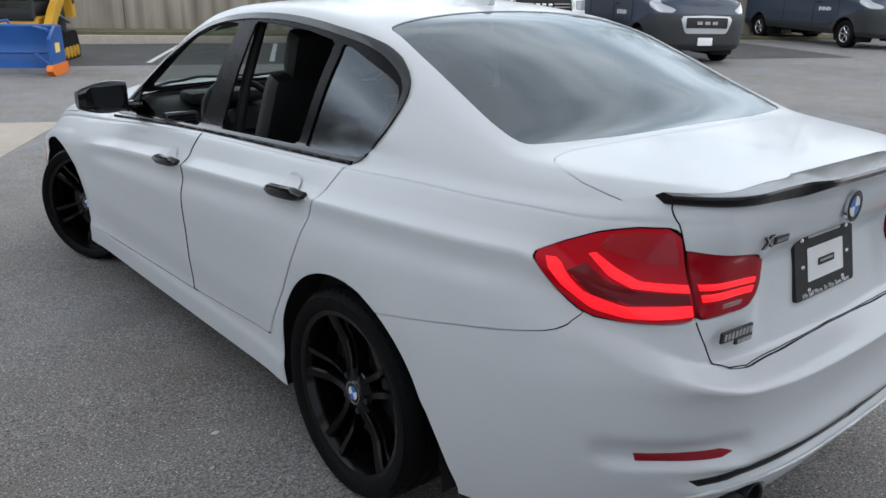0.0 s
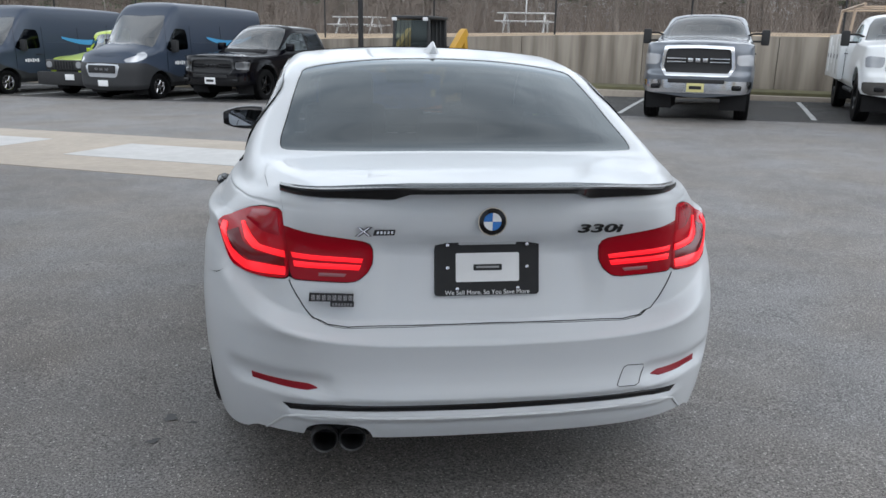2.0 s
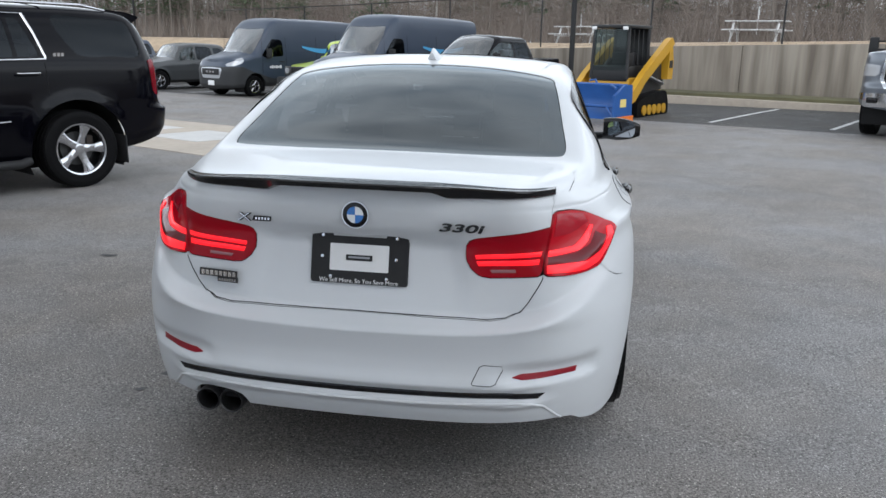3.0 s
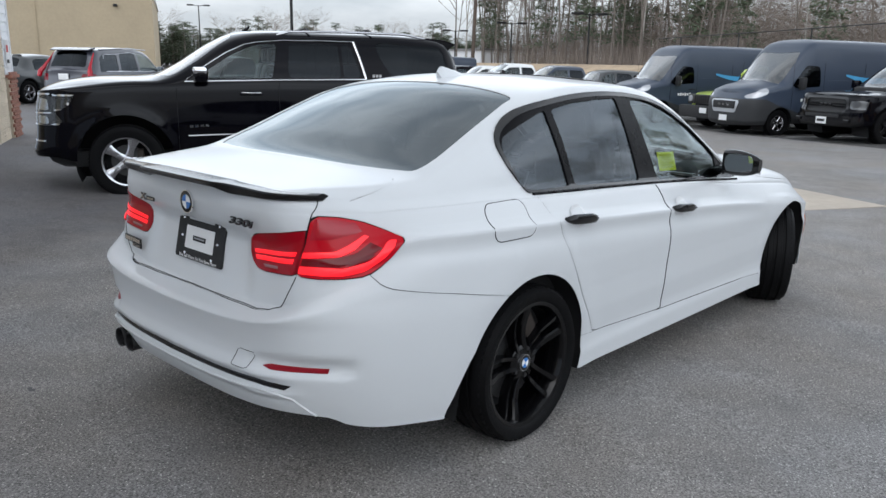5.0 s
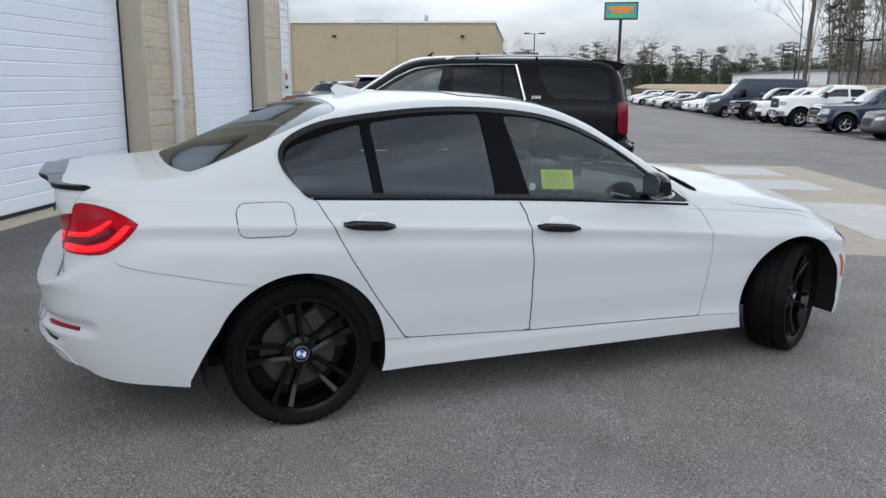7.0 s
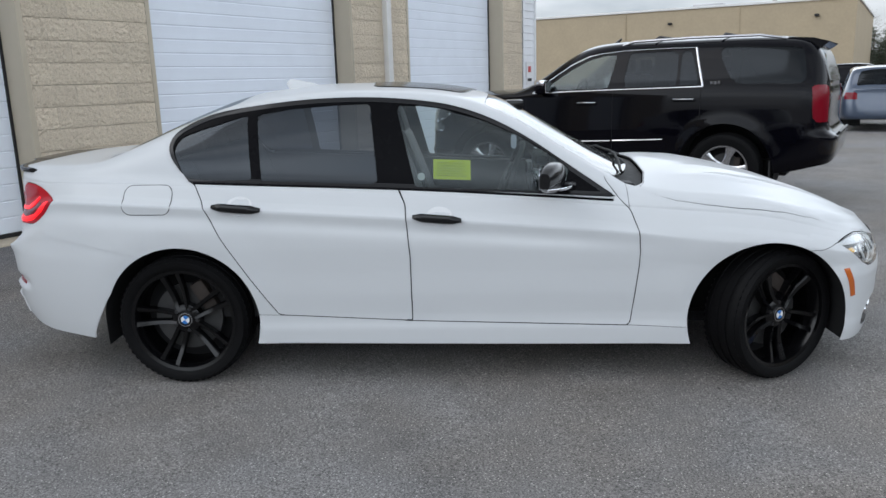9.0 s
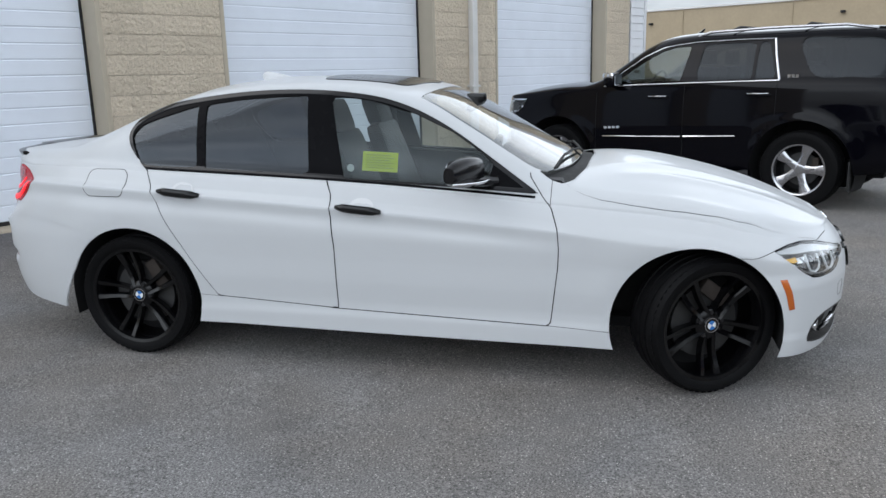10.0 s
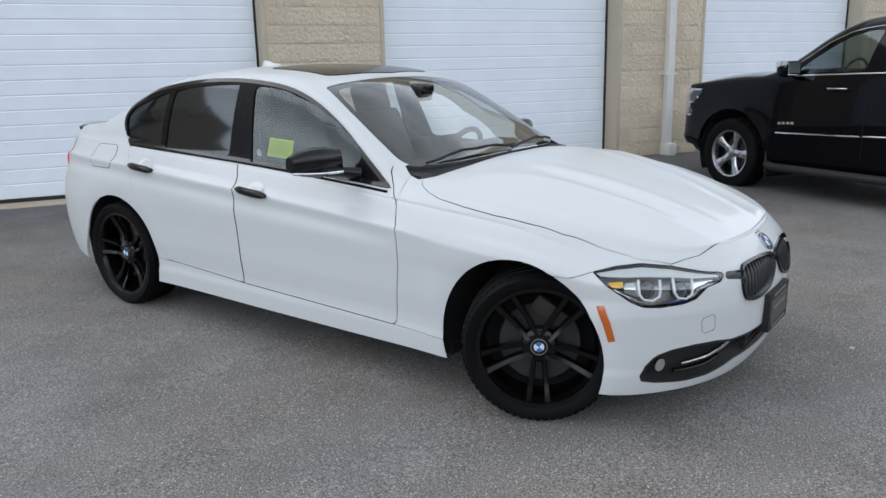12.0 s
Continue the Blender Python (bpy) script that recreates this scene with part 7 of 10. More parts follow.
def suv(m):
    q = dict(yr0=-1.75, yf0=1.90, nr=8.0, nf=4.6, w0=1.0, zref_rear=0.9, zref_front=0.8,
             rear=pchip([(0.36, -2.44), (0.44, -2.52), (0.62, -2.58), (0.76, -2.595), (0.82, -2.52), (0.90, -2.495), (1.22, -2.49), (1.3, -2.47)]),
             front=pchip([(0.28, 2.33), (0.40, 2.42), (0.52, 2.45), (0.62, 2.42), (0.80, 2.40), (1.0, 2.385), (1.10, 2.355)]),
             zbot=[(("r", 0.0), 0.56), (-2.4, 0.46), (-2.15, 0.39), (-1.9, 0.36), (-1.0, 0.30), (1.0, 0.30), (1.95, 0.40), (2.2, 0.46), (("f", 0.0), 0.46)],
             zcr=[(("r", 0.0), 0.95), (0.0, 0.98), (("f", 0.0), 0.90)],
             zE=[(("r", 0.0), 1.27), (-1.0, 1.265), (0.9, 1.235), (1.3, 1.225), (2.0, 1.175), (("f", 0.0), 1.12)],
             W=truck_width(0.93, 1.0, 0.975, 0.02, ((-1.473, 0.40), (1.473, 0.40))),
             xr=pchip([(-2.45, 0.70), (-2.2, 0.74), (0.0, 0.76), (0.7, 0.80), (1.15, 0.88), (1.4, 0.92), (2.4, 0.86)]),
             zr=pchip([(-2.50, 1.27), (-2.47, 1.36), (-2.36, 1.66), (-2.24, 1.755), (-2.1, 1.785), (-1.5, 1.805), (-0.26, 1.805), (0.0, 1.79), (0.18, 1.755), (0.42, 1.655), (0.74, 1.46), (1.0, 1.315), (1.15, 1.275), (1.4, 1.268), (2.0, 1.20), (2.4, 1.13)]),
             zc=pchip([(-2.50, 1.27), (-2.47, 1.36), (-2.36, 1.70), (-2.24, 1.80), (-1.5, 1.86), (-0.26, 1.865), (0.10, 1.85), (0.28, 1.82), (0.52, 1.71), (0.95, 1.44), (1.20, 1.325), (1.34, 1.315), (1.7, 1.305), (2.1, 1.255), (2.32, 1.18), (2.42, 1.11)]),
             bulge=pchip([(-2.6, 0.01), (0, 0.02), (2.4, 0.015)]), crown=3.0, soften=2)
    front_p = [(-0.13, 1.315), (-0.20, 1.708), (0.0, 1.692), (0.15, 1.652), (0.34, 1.560), (0.55, 1.425), (0.72, 1.295)]
    rear_p = [(-0.30, 1.320), (-0.345, 1.712), (-0.91, 1.716), (-0.925, 1.328)]
    rear_q = [(-0.955, 1.329), (-0.945, 1.716), (-1.05, 1.714), (-1.175, 1.333)]
    cargo = smooth_poly([(-1.38, 1.725), (-1.48, 1.44), (-1.60, 1.335), (-1.9, 1.335), (-2.24, 1.342), (-2.22, 1.62), (-2.17, 1.705), (-1.8, 1.72)], 4)
    v, core = vehicle("suv", m, "glossy black full-size SUV with chrome trim, parked facing the garage", "car", "", q, PAINT_BLACK, (-1.473, 1.473), 0.40, 0.262, ALLOY, 0.87, GLASS_TINT,
                      [(-0.1, 0.30), (0.35, 0.28), (0.62, 0.30), (0.76, 0.60), (0.84, 0.98), (0.60, 1.14), (0.3, 1.19), (-0.1, 1.20)], None,
                      [(front_p, GLASS_CLEAR), (rear_p, GLASS_TINT), (rear_q, GLASS_TINT), (cargo, GLASS_TINT)],
                      [("tail_lamp", ["r", (0.80, 0.92), (0.80, 1.28), (0.90, 1.305), (1.05, 1.30), (1.03, 0.92)], LAMP_RED, 0.01, "tall red tail lamp"),
                       ("grille", ["f", (-0.05, 0.72), (0.59, 0.74), (0.61, 1.06), (-0.05, 1.08)], MATT_BLACK, -0.03, "black grille"),
                       ("head_lamp", ["f", (0.64, 0.80), (0.64, 1.105), (1.0, 1.11), (1.30, 1.095), (1.215, 1.0), (1.10, 0.94), (1.17, 0.83), (1.05, 0.80)], GLASS_LENS, 0.004, "clear rectangular head lamp")],
                      (), None, "suv", 0.27, 5, 0.105, 0.51)
    head = core.keep(arc_field([(float(core.S.max()) - s, z) for s, z in ((0.64, 0.80), (0.64, 1.105), (1.0, 1.11), (1.30, 1.095), (1.215, 1.0), (1.10, 0.94), (1.17, 0.83), (1.05, 0.80))])(core))
    for k in (head, head.flip()):
        k.moved(-0.04).build("lamp_housing", MATT_BLACK, v, 0.0)
    for poly in (((0.66, 0.815), (0.66, 0.90), (1.00, 0.90), (1.02, 0.815)), ((0.70, 0.96), (0.70, 1.08), (0.98, 1.08), (1.02, 0.96))):
        refl = core.keep(arc_field([(float(core.S.max()) - s, z) for s, z in poly])(core))
        for k in (refl, refl.flip()):
            k.moved(-0.02).build("lamp_reflector", ALLOY, v, 0.0, "silver lamp reflector")
    chin = core.keep(arc_field([(float(core.S.max()) - s, z) for s, z in ((0.70, 0.620), (0.70, 0.645), (1.02, 0.640), (1.02, 0.620))])(core))
    for k in (chin, chin.flip()):
        k.moved(0.006).build("bumper_trim", CHROME, v, 0.01, "chrome bumper strip")
    band = core.keep(arc_field([(float(core.S.max()) - s, z) for s, z in ((0.60, 1.105), (1.0, 1.110), (1.30, 1.098), (1.30, 1.118), (1.0, 1.135), (0.60, 1.13))])(core))
    for k in (band, band.flip()):
        k.moved(0.008).build("lamp_trim", CHROME, v, 0.01)
    for poly in (((0.64, 0.915), (1.05, 0.925), (1.20, 0.975), (1.27, 1.05), (1.255, 1.065), (1.18, 0.995), (1.04, 0.945), (0.64, 0.935)), ((0.64, 0.792), (1.06, 0.792), (1.18, 0.822), (1.17, 0.838), (1.05, 0.812), (0.64, 0.812))):
        strip = core.keep(arc_field([(float(core.S.max()) - s, z) for s, z in poly])(core))
        for k in (strip, strip.flip()):
            k.moved(0.010).build("lamp_divider", CHROME, v, 0.008)
    bm = bmesh.new()
    add_prism(bm, [(1.86, 0.50), (1.86, 0.33), (2.12, 0.34), (2.24, 0.40), (2.30, 0.50)], -0.80, 0.80, Matrix(((0, 0, 1, 0), (1, 0, 0, 0), (0, 1, 0, 0), (0, 0, 0, 1))), 0.02)
    part("air_dam", bm, MATT_BLACK, v)
    box_part("plate_holder", (0, 2.43, 0.60), (0.55, 0.05, 0.16), MATT_BLACK, v, 0.02)
    # chrome round the windows
    def on_side(y, z):
        i = int(np.argmin((core.P[:, 1] - y) ** 2 + (core.P[:, 2] - z) ** 2 + np.where(core.R < 2.3, 0, 9)))
        return core.P[i][0]
    for sx in (1, -1):
        line = [(0.83, 1.268), (0.4, 1.280), (-0.2, 1.295), (-0.7, 1.303), (-1.22, 1.311)]
        tube_part("belt_trim", [(sx * (on_side(y, z) + 0.008), y, z) for y, z in line], 0.008, CHROME, v, 6, "chrome belt trim")
        line = [(0.83, 1.268), (0.80, 1.295), (0.63, 1.425), (0.36, 1.595), (0.16, 1.685), (0.0, 1.715), (-0.27, 1.738), (-0.73, 1.744), (-1.11, 1.740)]
        tube_part("window_trim", [(sx * (on_side(y, z) + 0.008), y, z) for y, z in line], 0.005, CHROME, v, 6, "chrome window trim")
        line = [(-1.10, 1.738), (-1.15, 1.56), (-1.215, 1.318)]
        tube_part("pillar_trim", [(sx * (on_side(y, z) + 0.010), y, z) for y, z in line], 0.013, CHROME, v, 6, "chrome pillar trim")
        tube_part("roof_rail", [(sx * 0.70, -0.22, 1.80), (sx * 0.71, -0.36, 1.838), (sx * 0.71, -1.0, 1.852), (sx * 0.70, -1.75, 1.845), (sx * 0.69, -2.02, 1.80)], [0.012, 0.015, 0.015, 0.015, 0.012], ALLOY, v, 8, "silver roof rail")
        tube_part("door_moulding", [(sx * (on_side(y, z) + 0.006), y, z) for y, z in ((0.82, 0.676), (0.3, 0.690), (-0.18, 0.704))], 0.011, CHROME, v, 6)
        tube_part("door_moulding", [(sx * (on_side(y, z) + 0.006), y, z) for y, z in ((-0.21, 0.705), (-0.5, 0.716), (-0.80, 0.728))], 0.011, CHROME, v, 6)
        for y, z0, z1 in ((-0.195, 0.34, 1.28), (-1.20, 0.95, 1.28), (0.92, 0.36, 1.20)):
            tube_part("door_seam", [(sx * (on_side(y, z) + 0.001), y, z) for z in np.linspace(z0, z1, 9)], 0.003, VOID, v, 4)
        box_part("mud_flap", (sx * 0.90, -1.96, 0.36), (0.24, 0.015, 0.30), MATT_BLACK, v, 0.006)
        box_part("mud_flap", (sx * 0.90, 0.93, 0.34), (0.22, 0.015, 0.26), MATT_BLACK, v, 0.006)
        tube_part("side_step", [(sx * 0.96, 0.95, 0.33), (sx * 1.0, 0.85, 0.31), (sx * 1.0, -0.85, 0.31), (sx * 0.96, -0.95, 0.33)], 0.045, MATT_BLACK, v, 8)
        bm = bmesh.new()
        for k in range(4):
            add_box(bm, (sx * (on_side(0.7, 0.785) + 0.004), 0.78 - 0.055 * k, 0.782 + 0.003 * k), (0.006, 0.040, 0.026))
        part("side_badge", bm, CHROME, v, "small chrome badge bars")
        bm = bmesh.new()
        for k in range(3):
            add_box(bm, (sx * (on_side(-1.35, 1.345) + 0.003), -1.31 - 0.04 * k, 1.352), (0.006, 0.03, 0.034))
        part("trim_badge", bm, CHROME, v)
    handles(v, ((0.118, 1.137), (-1.02, 1.164)), 0.985, PAINT_BLACK)
    for y, z in ((0.118, 1.152), (-1.02, 1.179)):
        for sx in (1, -1):
            tube_part("handle_strip", [(sx * 1.010, y - 0.11, z), (sx * 1.030, y - 0.08, z), (sx * 1.030, y + 0.08, z), (sx * 1.010, y + 0.11, z)], 0.005, CHROME, v, 6, "thin chrome handle strip")
    side_mirrors(v, 0.97, 0.66, 1.345, (0.20, 0.15, 0.16), PAINT_BLACK, 0.10)
    for sx in (1, -1):
        box_part("mirror_cap", (sx * 1.07, 0.668, 1.390), (0.206, 0.152, 0.075), CHROME, v, 0.03, None, None, "chrome mirror cap")
    bm = bmesh.new()
    add_prism(bm, [(-2.02, 1.815), (-2.10, 1.76), (-2.34, 1.675), (-2.42, 1.735), (-2.43, 1.752), (-2.28, 1.795)], -0.66, 0.66, Matrix(((0, 0, 1, 0), (1, 0, 0, 0), (0, 1, 0, 0), (0, 0, 0, 1))), 0.012)
    part("roof_spoiler", bm, PAINT_BLACK, v)
    for y in (-0.6, -1.35):
        tube_part("crossbar", [(-0.70, y, 1.845), (-0.5, y, 1.888), (0.5, y, 1.888), (0.70, y, 1.845)], 0.014, MATT_BLACK, v, 6)
    cyl_part("roof_aerial", (0, 0.10, 1.84), (0, 0.02, 1.915), 0.03, PAINT_BLACK, v, 0.008, 8)
    cabin_bits(v, (0.10, -0.90), 1.10, 0.75, 0.75)
    tube_part("bumper_step", [(-0.60, -2.585, 0.790), (0.60, -2.585, 0.790)], 0.016, SATIN_BLACK, v, 8)
    bm = bmesh.new()
    for z in (0.76, 0.85, 0.94, 1.02):
        add_box(bm, (0, 2.355 - 0.10 * (z - 0.7), z), (1.24, 0.02, 0.03), None, 0.006)
    part("grille_bars", bm, CHROME, v)
    tube_part("steering_wheel", [(-0.40 + 0.18 * math.cos(a), 0.42 - 0.06 * math.sin(a), 1.26 + 0.17 * math.sin(a)) for a in np.linspace(0, 6.2, 18)], 0.014, SEAT, v, 6)
    return v


suv(lot_pose(-4.37, 3.61, 180))


DARK_LAMP = mat("smoked_lamp_lens", (0.05, 0.052, 0.056), 0.12, coat=0.6)


def pickup(m, paint, label, group, length=5.8, wb=3.57, lift=0.0, hood_z=1.10, trim=CHROME, grille_mat=MATT_BLACK, dark_wheels=True, crew=True, bed=True, key="pick", belt=1.16, bumper_mat=None):
    ya, yb = wb / 2, -wb / 2
    yf, yr = ya + 0.98, ya + 0.98 - length
    t = 0.40 + lift * 0.5
    cab_r = ya - 3.05 if crew else ya - 2.2
    zE = belt + lift
    q = dict(yr0=yb - 0.35, yf0=ya + 0.25, nr=8.0, nf=4.5, w0=0.98, zref_rear=0.9 + lift, zref_front=0.85 + lift,
             rear=pchip([(0.45, yr + 0.06), (0.60, yr), (1.4, yr + 0.02)]),
             front=pchip([(0.35, yf - 0.10), (0.50, yf), (0.75 + lift, yf - 0.01), (0.80 + lift, yf - 0.05), (hood_z - 0.05 + lift, yf - 0.08), (hood_z + 0.05 + lift, yf - 0.14)]),
             zbot=[(("r", 0.0), 0.55 + lift), (0.0, 0.46 + lift), (ya + 0.6, 0.42 + lift), (("f", 0.0), 0.38 + lift * 0.6)],
             zcr=[(("r", 0.0), 1.0 + lift), (0.0, 1.0 + lift), (("f", 0.0), 0.9 + lift)],
             zE=[(("r", 0.0), 1.24 + lift), (yb, 1.24 + lift), (cab_r, 1.22 + lift), (0.4, zE + 0.02), (ya, hood_z + lift), (("f", 0.0), hood_z - 0.02 + lift)],
             W=truck_width(0.92, 0.985, 0.955, 0.03, ((yb, t), (ya, t))),
             xr=pchip([(yr, 0.92), (cab_r - 0.08, 0.92), (cab_r + 0.02, 0.76), (0.3, 0.74), (ya - 0.75, 0.86), (yf, 0.84)]),
             zr=pchip([(yr, 1.25 + lift), (cab_r - 0.10, 1.25 + lift), (cab_r - 0.02, 1.55 + lift), (cab_r + 0.12, 1.80 + lift), (ya - 1.75, 1.82 + lift), (ya - 1.50, 1.74 + lift), (ya - 0.72, max(zE + 0.06, hood_z + 0.08 + lift)), (ya - 0.5, hood_z + 0.06 + lift), (yf - 0.2, hood_z + 0.02 + lift)]),
             zc=pchip([(yr, 1.22 + lift), (cab_r - 0.10, 1.22 + lift), (cab_r - 0.02, 1.55 + lift), (cab_r + 0.12, 1.86 + lift), (ya - 1.75, 1.90 + lift), (ya - 1.45, 1.82 + lift), (ya - 0.68, max(belt + 0.11, hood_z + 0.13) + lift), (ya - 0.5, hood_z + 0.12 + lift), (ya + 0.3, hood_z + 0.09 + lift), (yf - 0.25, hood_z + 0.05 + lift), (yf - 0.1, hood_z - 0.02 + lift)]),
             bulge=pchip([(yr, 0.005), (0, 0.02), (yf, 0.015)]), crown=3.0, soften=1)
    zb, zt = belt + 0.075 + lift, 1.70 + lift
    yA = ya - 1.45
    if crew:
        front_p = [(yA - 0.68, zb), (yA - 0.68, zt), (yA - 0.10, zt - 0.02), (yA + 0.16, zt - 0.16), (yA + 0.62, zb + 0.02), (yA + 0.60, zb)]
        rear_p = [(yA - 0.77, zb), (yA - 0.77, zt), (cab_r + 0.20, zt - 0.02), (cab_r + 0.10, zt - 0.20), (cab_r + 0.12, zb)]
        ps = [(front_p, GLASS_CLEAR), (rear_p, GLASS_TINT)]
    else:
        ps = [([(cab_r + 0.14, zb), (cab_r + 0.18, zt), (yA - 0.10, zt - 0.02), (yA + 0.16, zt - 0.16), (yA + 0.62, zb + 0.02), (yA + 0.60, zb)], GLASS_CLEAR)]
    gb, gt = 0.72 + lift + 0.3 * (hood_z - 1.10), hood_z - 0.09 + lift
    gm = (gb + gt) / 2 + 0.03
    v, core = vehicle("pickup_truck", m, label, "pickup truck", group, q, paint, (yb, ya), t, 0.235, WHEEL_BLACK if dark_wheels else ALLOY, 0.84, GLASS_TINT,
                      [(-0.1, ya - 1.58), (0.62, ya - 1.55), (0.72, ya - 1.35), (0.84, ya - 0.80), (0.60, ya - 0.70), (-0.1, ya - 0.66)], None, ps,
                      [("grille", ["f", (-0.05, gb), (0.54, gb), (0.60, gb + 0.10), (0.57, gt), (-0.05, gt + 0.02)], grille_mat, -0.03, "black grille"),
                       ("grille_surround", ["f", (-0.05, gb - 0.06), (0.57, gb - 0.06), (0.66, gb + 0.10), (0.62, gt + 0.05), (-0.05, gt + 0.075)], trim, 0.008, "bright grille surround"),
                       ("head_lamp", ["f", (0.68, gm - 0.10), (0.68, gm + 0.08), (0.95, gm + 0.10), (1.08, gm + 0.07), (1.02, gm - 0.10)], mat("truck_lamp", (0.42, 0.43, 0.45), 0.18, metal=0.4, coat=0.6) if "truck_lamp" not in bpy.data.materials else bpy.data.materials["truck_lamp"], 0.006, "clear head lamp") if paint is not PAINT_BLACK else ("head_lamp", ["f", (0.68, gm - 0.10), (0.68, gm + 0.08), (0.95, gm + 0.10), (1.08, gm + 0.07), (1.02, gm - 0.10)], DARK_LAMP, 0.006, "smoked head lamp"),
                       ("bumper", ["f", (-0.05, 0.42 + lift), (0.9, 0.42 + lift), (1.04, 0.48 + lift), (1.04, 0.64 + lift), (-0.05, 0.66 + lift)], bumper_mat or trim, 0.03, "front bumper"),
                       ("tail_lamp", ["r", (0.84, 0.90 + lift), (0.84, 1.16 + lift), (0.99, 1.16 + lift), (0.99, 0.90 + lift)], LAMP_RED, 0.01, "red tail lamp")],
                      (), None, key + ("d" if dark_wheels else "a") + str(lift), 0.27, 5, 0.06, t + 0.10)
    for sx in (1, -1):
        for dz in (0.015, -0.045):
            box_part("grille_bar", (sx * 0.38, yf - 0.065, gm + dz), (0.34, 0.03, 0.022), trim, v)
    for k in range(3):
        box_part("letter_bar", (-0.13 + 0.13 * k, yf - 0.06, gm - 0.015), (0.09, 0.02, 0.07), trim, v, 0.01)
    for sx in (1, -1):
        box_part("fog_lamp", (sx * 0.72, yf + 0.02, 0.53 + lift), (0.16, 0.03, 0.09), GLOSS_BLACK, v, 0.02)
    box_part("number_plate", (0, yf + 0.03, 0.52 + lift), (0.31, 0.012, 0.16), YELLOW_PLATE if paint is GREY_PAINT else PLASTIC_WHITE, v, 0.003)
    box_part("plate_bar", (0, yf + 0.038, 0.52 + lift), (0.22, 0.006, 0.06), SATIN_BLACK, v)
    box_part("lower_grille", (0, yf + 0.026, 0.635 + lift), (1.0, 0.02, 0.075), MATT_BLACK, v, 0.01)
    side_mirrors(v, 0.95, yA + 0.42, zb + 0.08, (0.16, 0.12, 0.30) if lift else (0.22, 0.12, 0.20), MATT_BLACK if lift else paint, 0.12 + 0.7 * lift)
    handles(v, ((yA - 0.55, 1.10 + lift),) + (((cab_r + 0.32, 1.10 + lift),) if crew else ()), 0.985, MATT_BLACK)
    cabin_bits(v, (yA + 0.05,) + ((yA - 0.85,) if crew else ()), 1.12 + lift, 0.7, yA + 0.75)
    for sx in (1, -1):
        for y in [yA - 0.72] + ([cab_r + 0.03] if bed else []):
            tube_part("door_seam", [(sx * 0.99, y, z) for z in np.linspace(0.55 + lift, 1.2 + lift, 5)], 0.004, VOID, v, 4)
        tube_part("running_board", [(sx * 0.93, ya - 0.6, 0.40 + lift), (sx * 0.93, cab_r + 0.1, 0.40 + lift)], 0.045, MATT_BLACK, v, 8)
    return v


GREY_PAINT = mat("silver_grey_paint", (0.10, 0.112, 0.132), 0.3, metal=0.3, coat=0.8)
YELLOW_PLATE = mat("pale_yellow_plate", (0.55, 0.50, 0.22), 0.5)
NAVY = mat("navy_blue_paint", (0.014, 0.026, 0.052), 0.3, coat=0.8)
VAN_BLUE = mat("dark_slate_blue_paint", (0.030, 0.043, 0.068), 0.42, coat=0.25, spec=0.35)
WORK_WHITE = mat("white_truck_paint", (0.72, 0.73, 0.73), 0.35, coat=0.6, vary=0.04, scale=4)
CHARCOAL = mat("charcoal_paint", (0.045, 0.048, 0.05), 0.35, metal=0.1, coat=0.4)
SILVER = mat("silver_paint", (0.50, 0.51, 0.52), 0.3, metal=0.6, coat=1.0)
DARK_STEEL = mat("dark_painted_steel", (0.06, 0.055, 0.05), 0.45, vary=0.3, scale=8)
LIME = mat("lime_yellow_paint", (0.42, 0.55, 0.02), 0.35, coat=0.8)
DARK_RED = mat("dark_red_paint", (0.16, 0.01, 0.012), 0.3, coat=1.0)

GROUP_ROW = "vehicles parked along the far side"
pickup(lot_pose(2.75, 18.85, 180), GREY_PAINT, "silver-grey heavy-duty pickup with chrome grille, parked nose out", GROUP_ROW, 6.3, 3.8, 0.12, 1.30, TRUCK_CHROME, MATT_BLACK, True, True, True, "pick", 1.28)
pickup(lot_pose(-8.75, 19.75, 180), PAINT_BLACK, "black crew-cab pickup with black wheels, parked nose out", GROUP_ROW, 5.8, 3.57, 0.0, 1.10, GLOSS_BLACK)

# white service truck: cab with a utility body and ladder rack
wt = pickup(lot_pose(6.55, 19.3, 180), WORK_WHITE, "white utility truck with side lockers and a ladder rack", GROUP_ROW, 3.5, 3.7, 0.12, 1.26, TRUCK_CHROME, MATT_BLACK, True, False, False, "pick", 1.25, DARK_STEEL)
for sx in (1, -1):
    box_part("locker", (sx * 0.88, -1.75, 1.15), (0.42, 2.75, 0.95), WORK_WHITE, wt, 0.02)
    for k in range(4):
        box_part("locker_door", (sx * 1.092, -0.75 - 0.66 * k, 1.18), (0.012, 0.58, 0.80 if k != 2 else 0.40), WORK_WHITE, wt, 0.004)
        box_part("latch", (sx * 1.102, -0.75 - 0.66 * k, 1.15), (0.01, 0.06, 0.09), MATT_BLACK, wt)
    for y in (-0.5, -3.0):
        tube_part("rack_post", [(sx * 0.95, y, 1.6), (sx * 0.90, y, 2.18)], 0.03, mat("rack_tan", (0.42, 0.31, 0.22), 0.6) if "rack_tan" not in bpy.data.materials else bpy.data.materials["rack_tan"], wt, 6)
    tube_part("rack_rail", [(sx * 0.90, -3.1, 2.18), (sx * 0.90, 0.9, 2.18)], 0.03, bpy.data.materials["rack_tan"], wt, 6)
for y in (-3.0, -1.4, -0.5):
    tube_part("rack_bar", [(-0.9, y, 2.18), (0.9, y, 2.18)], 0.025, bpy.data.materials["rack_tan"], wt, 6)
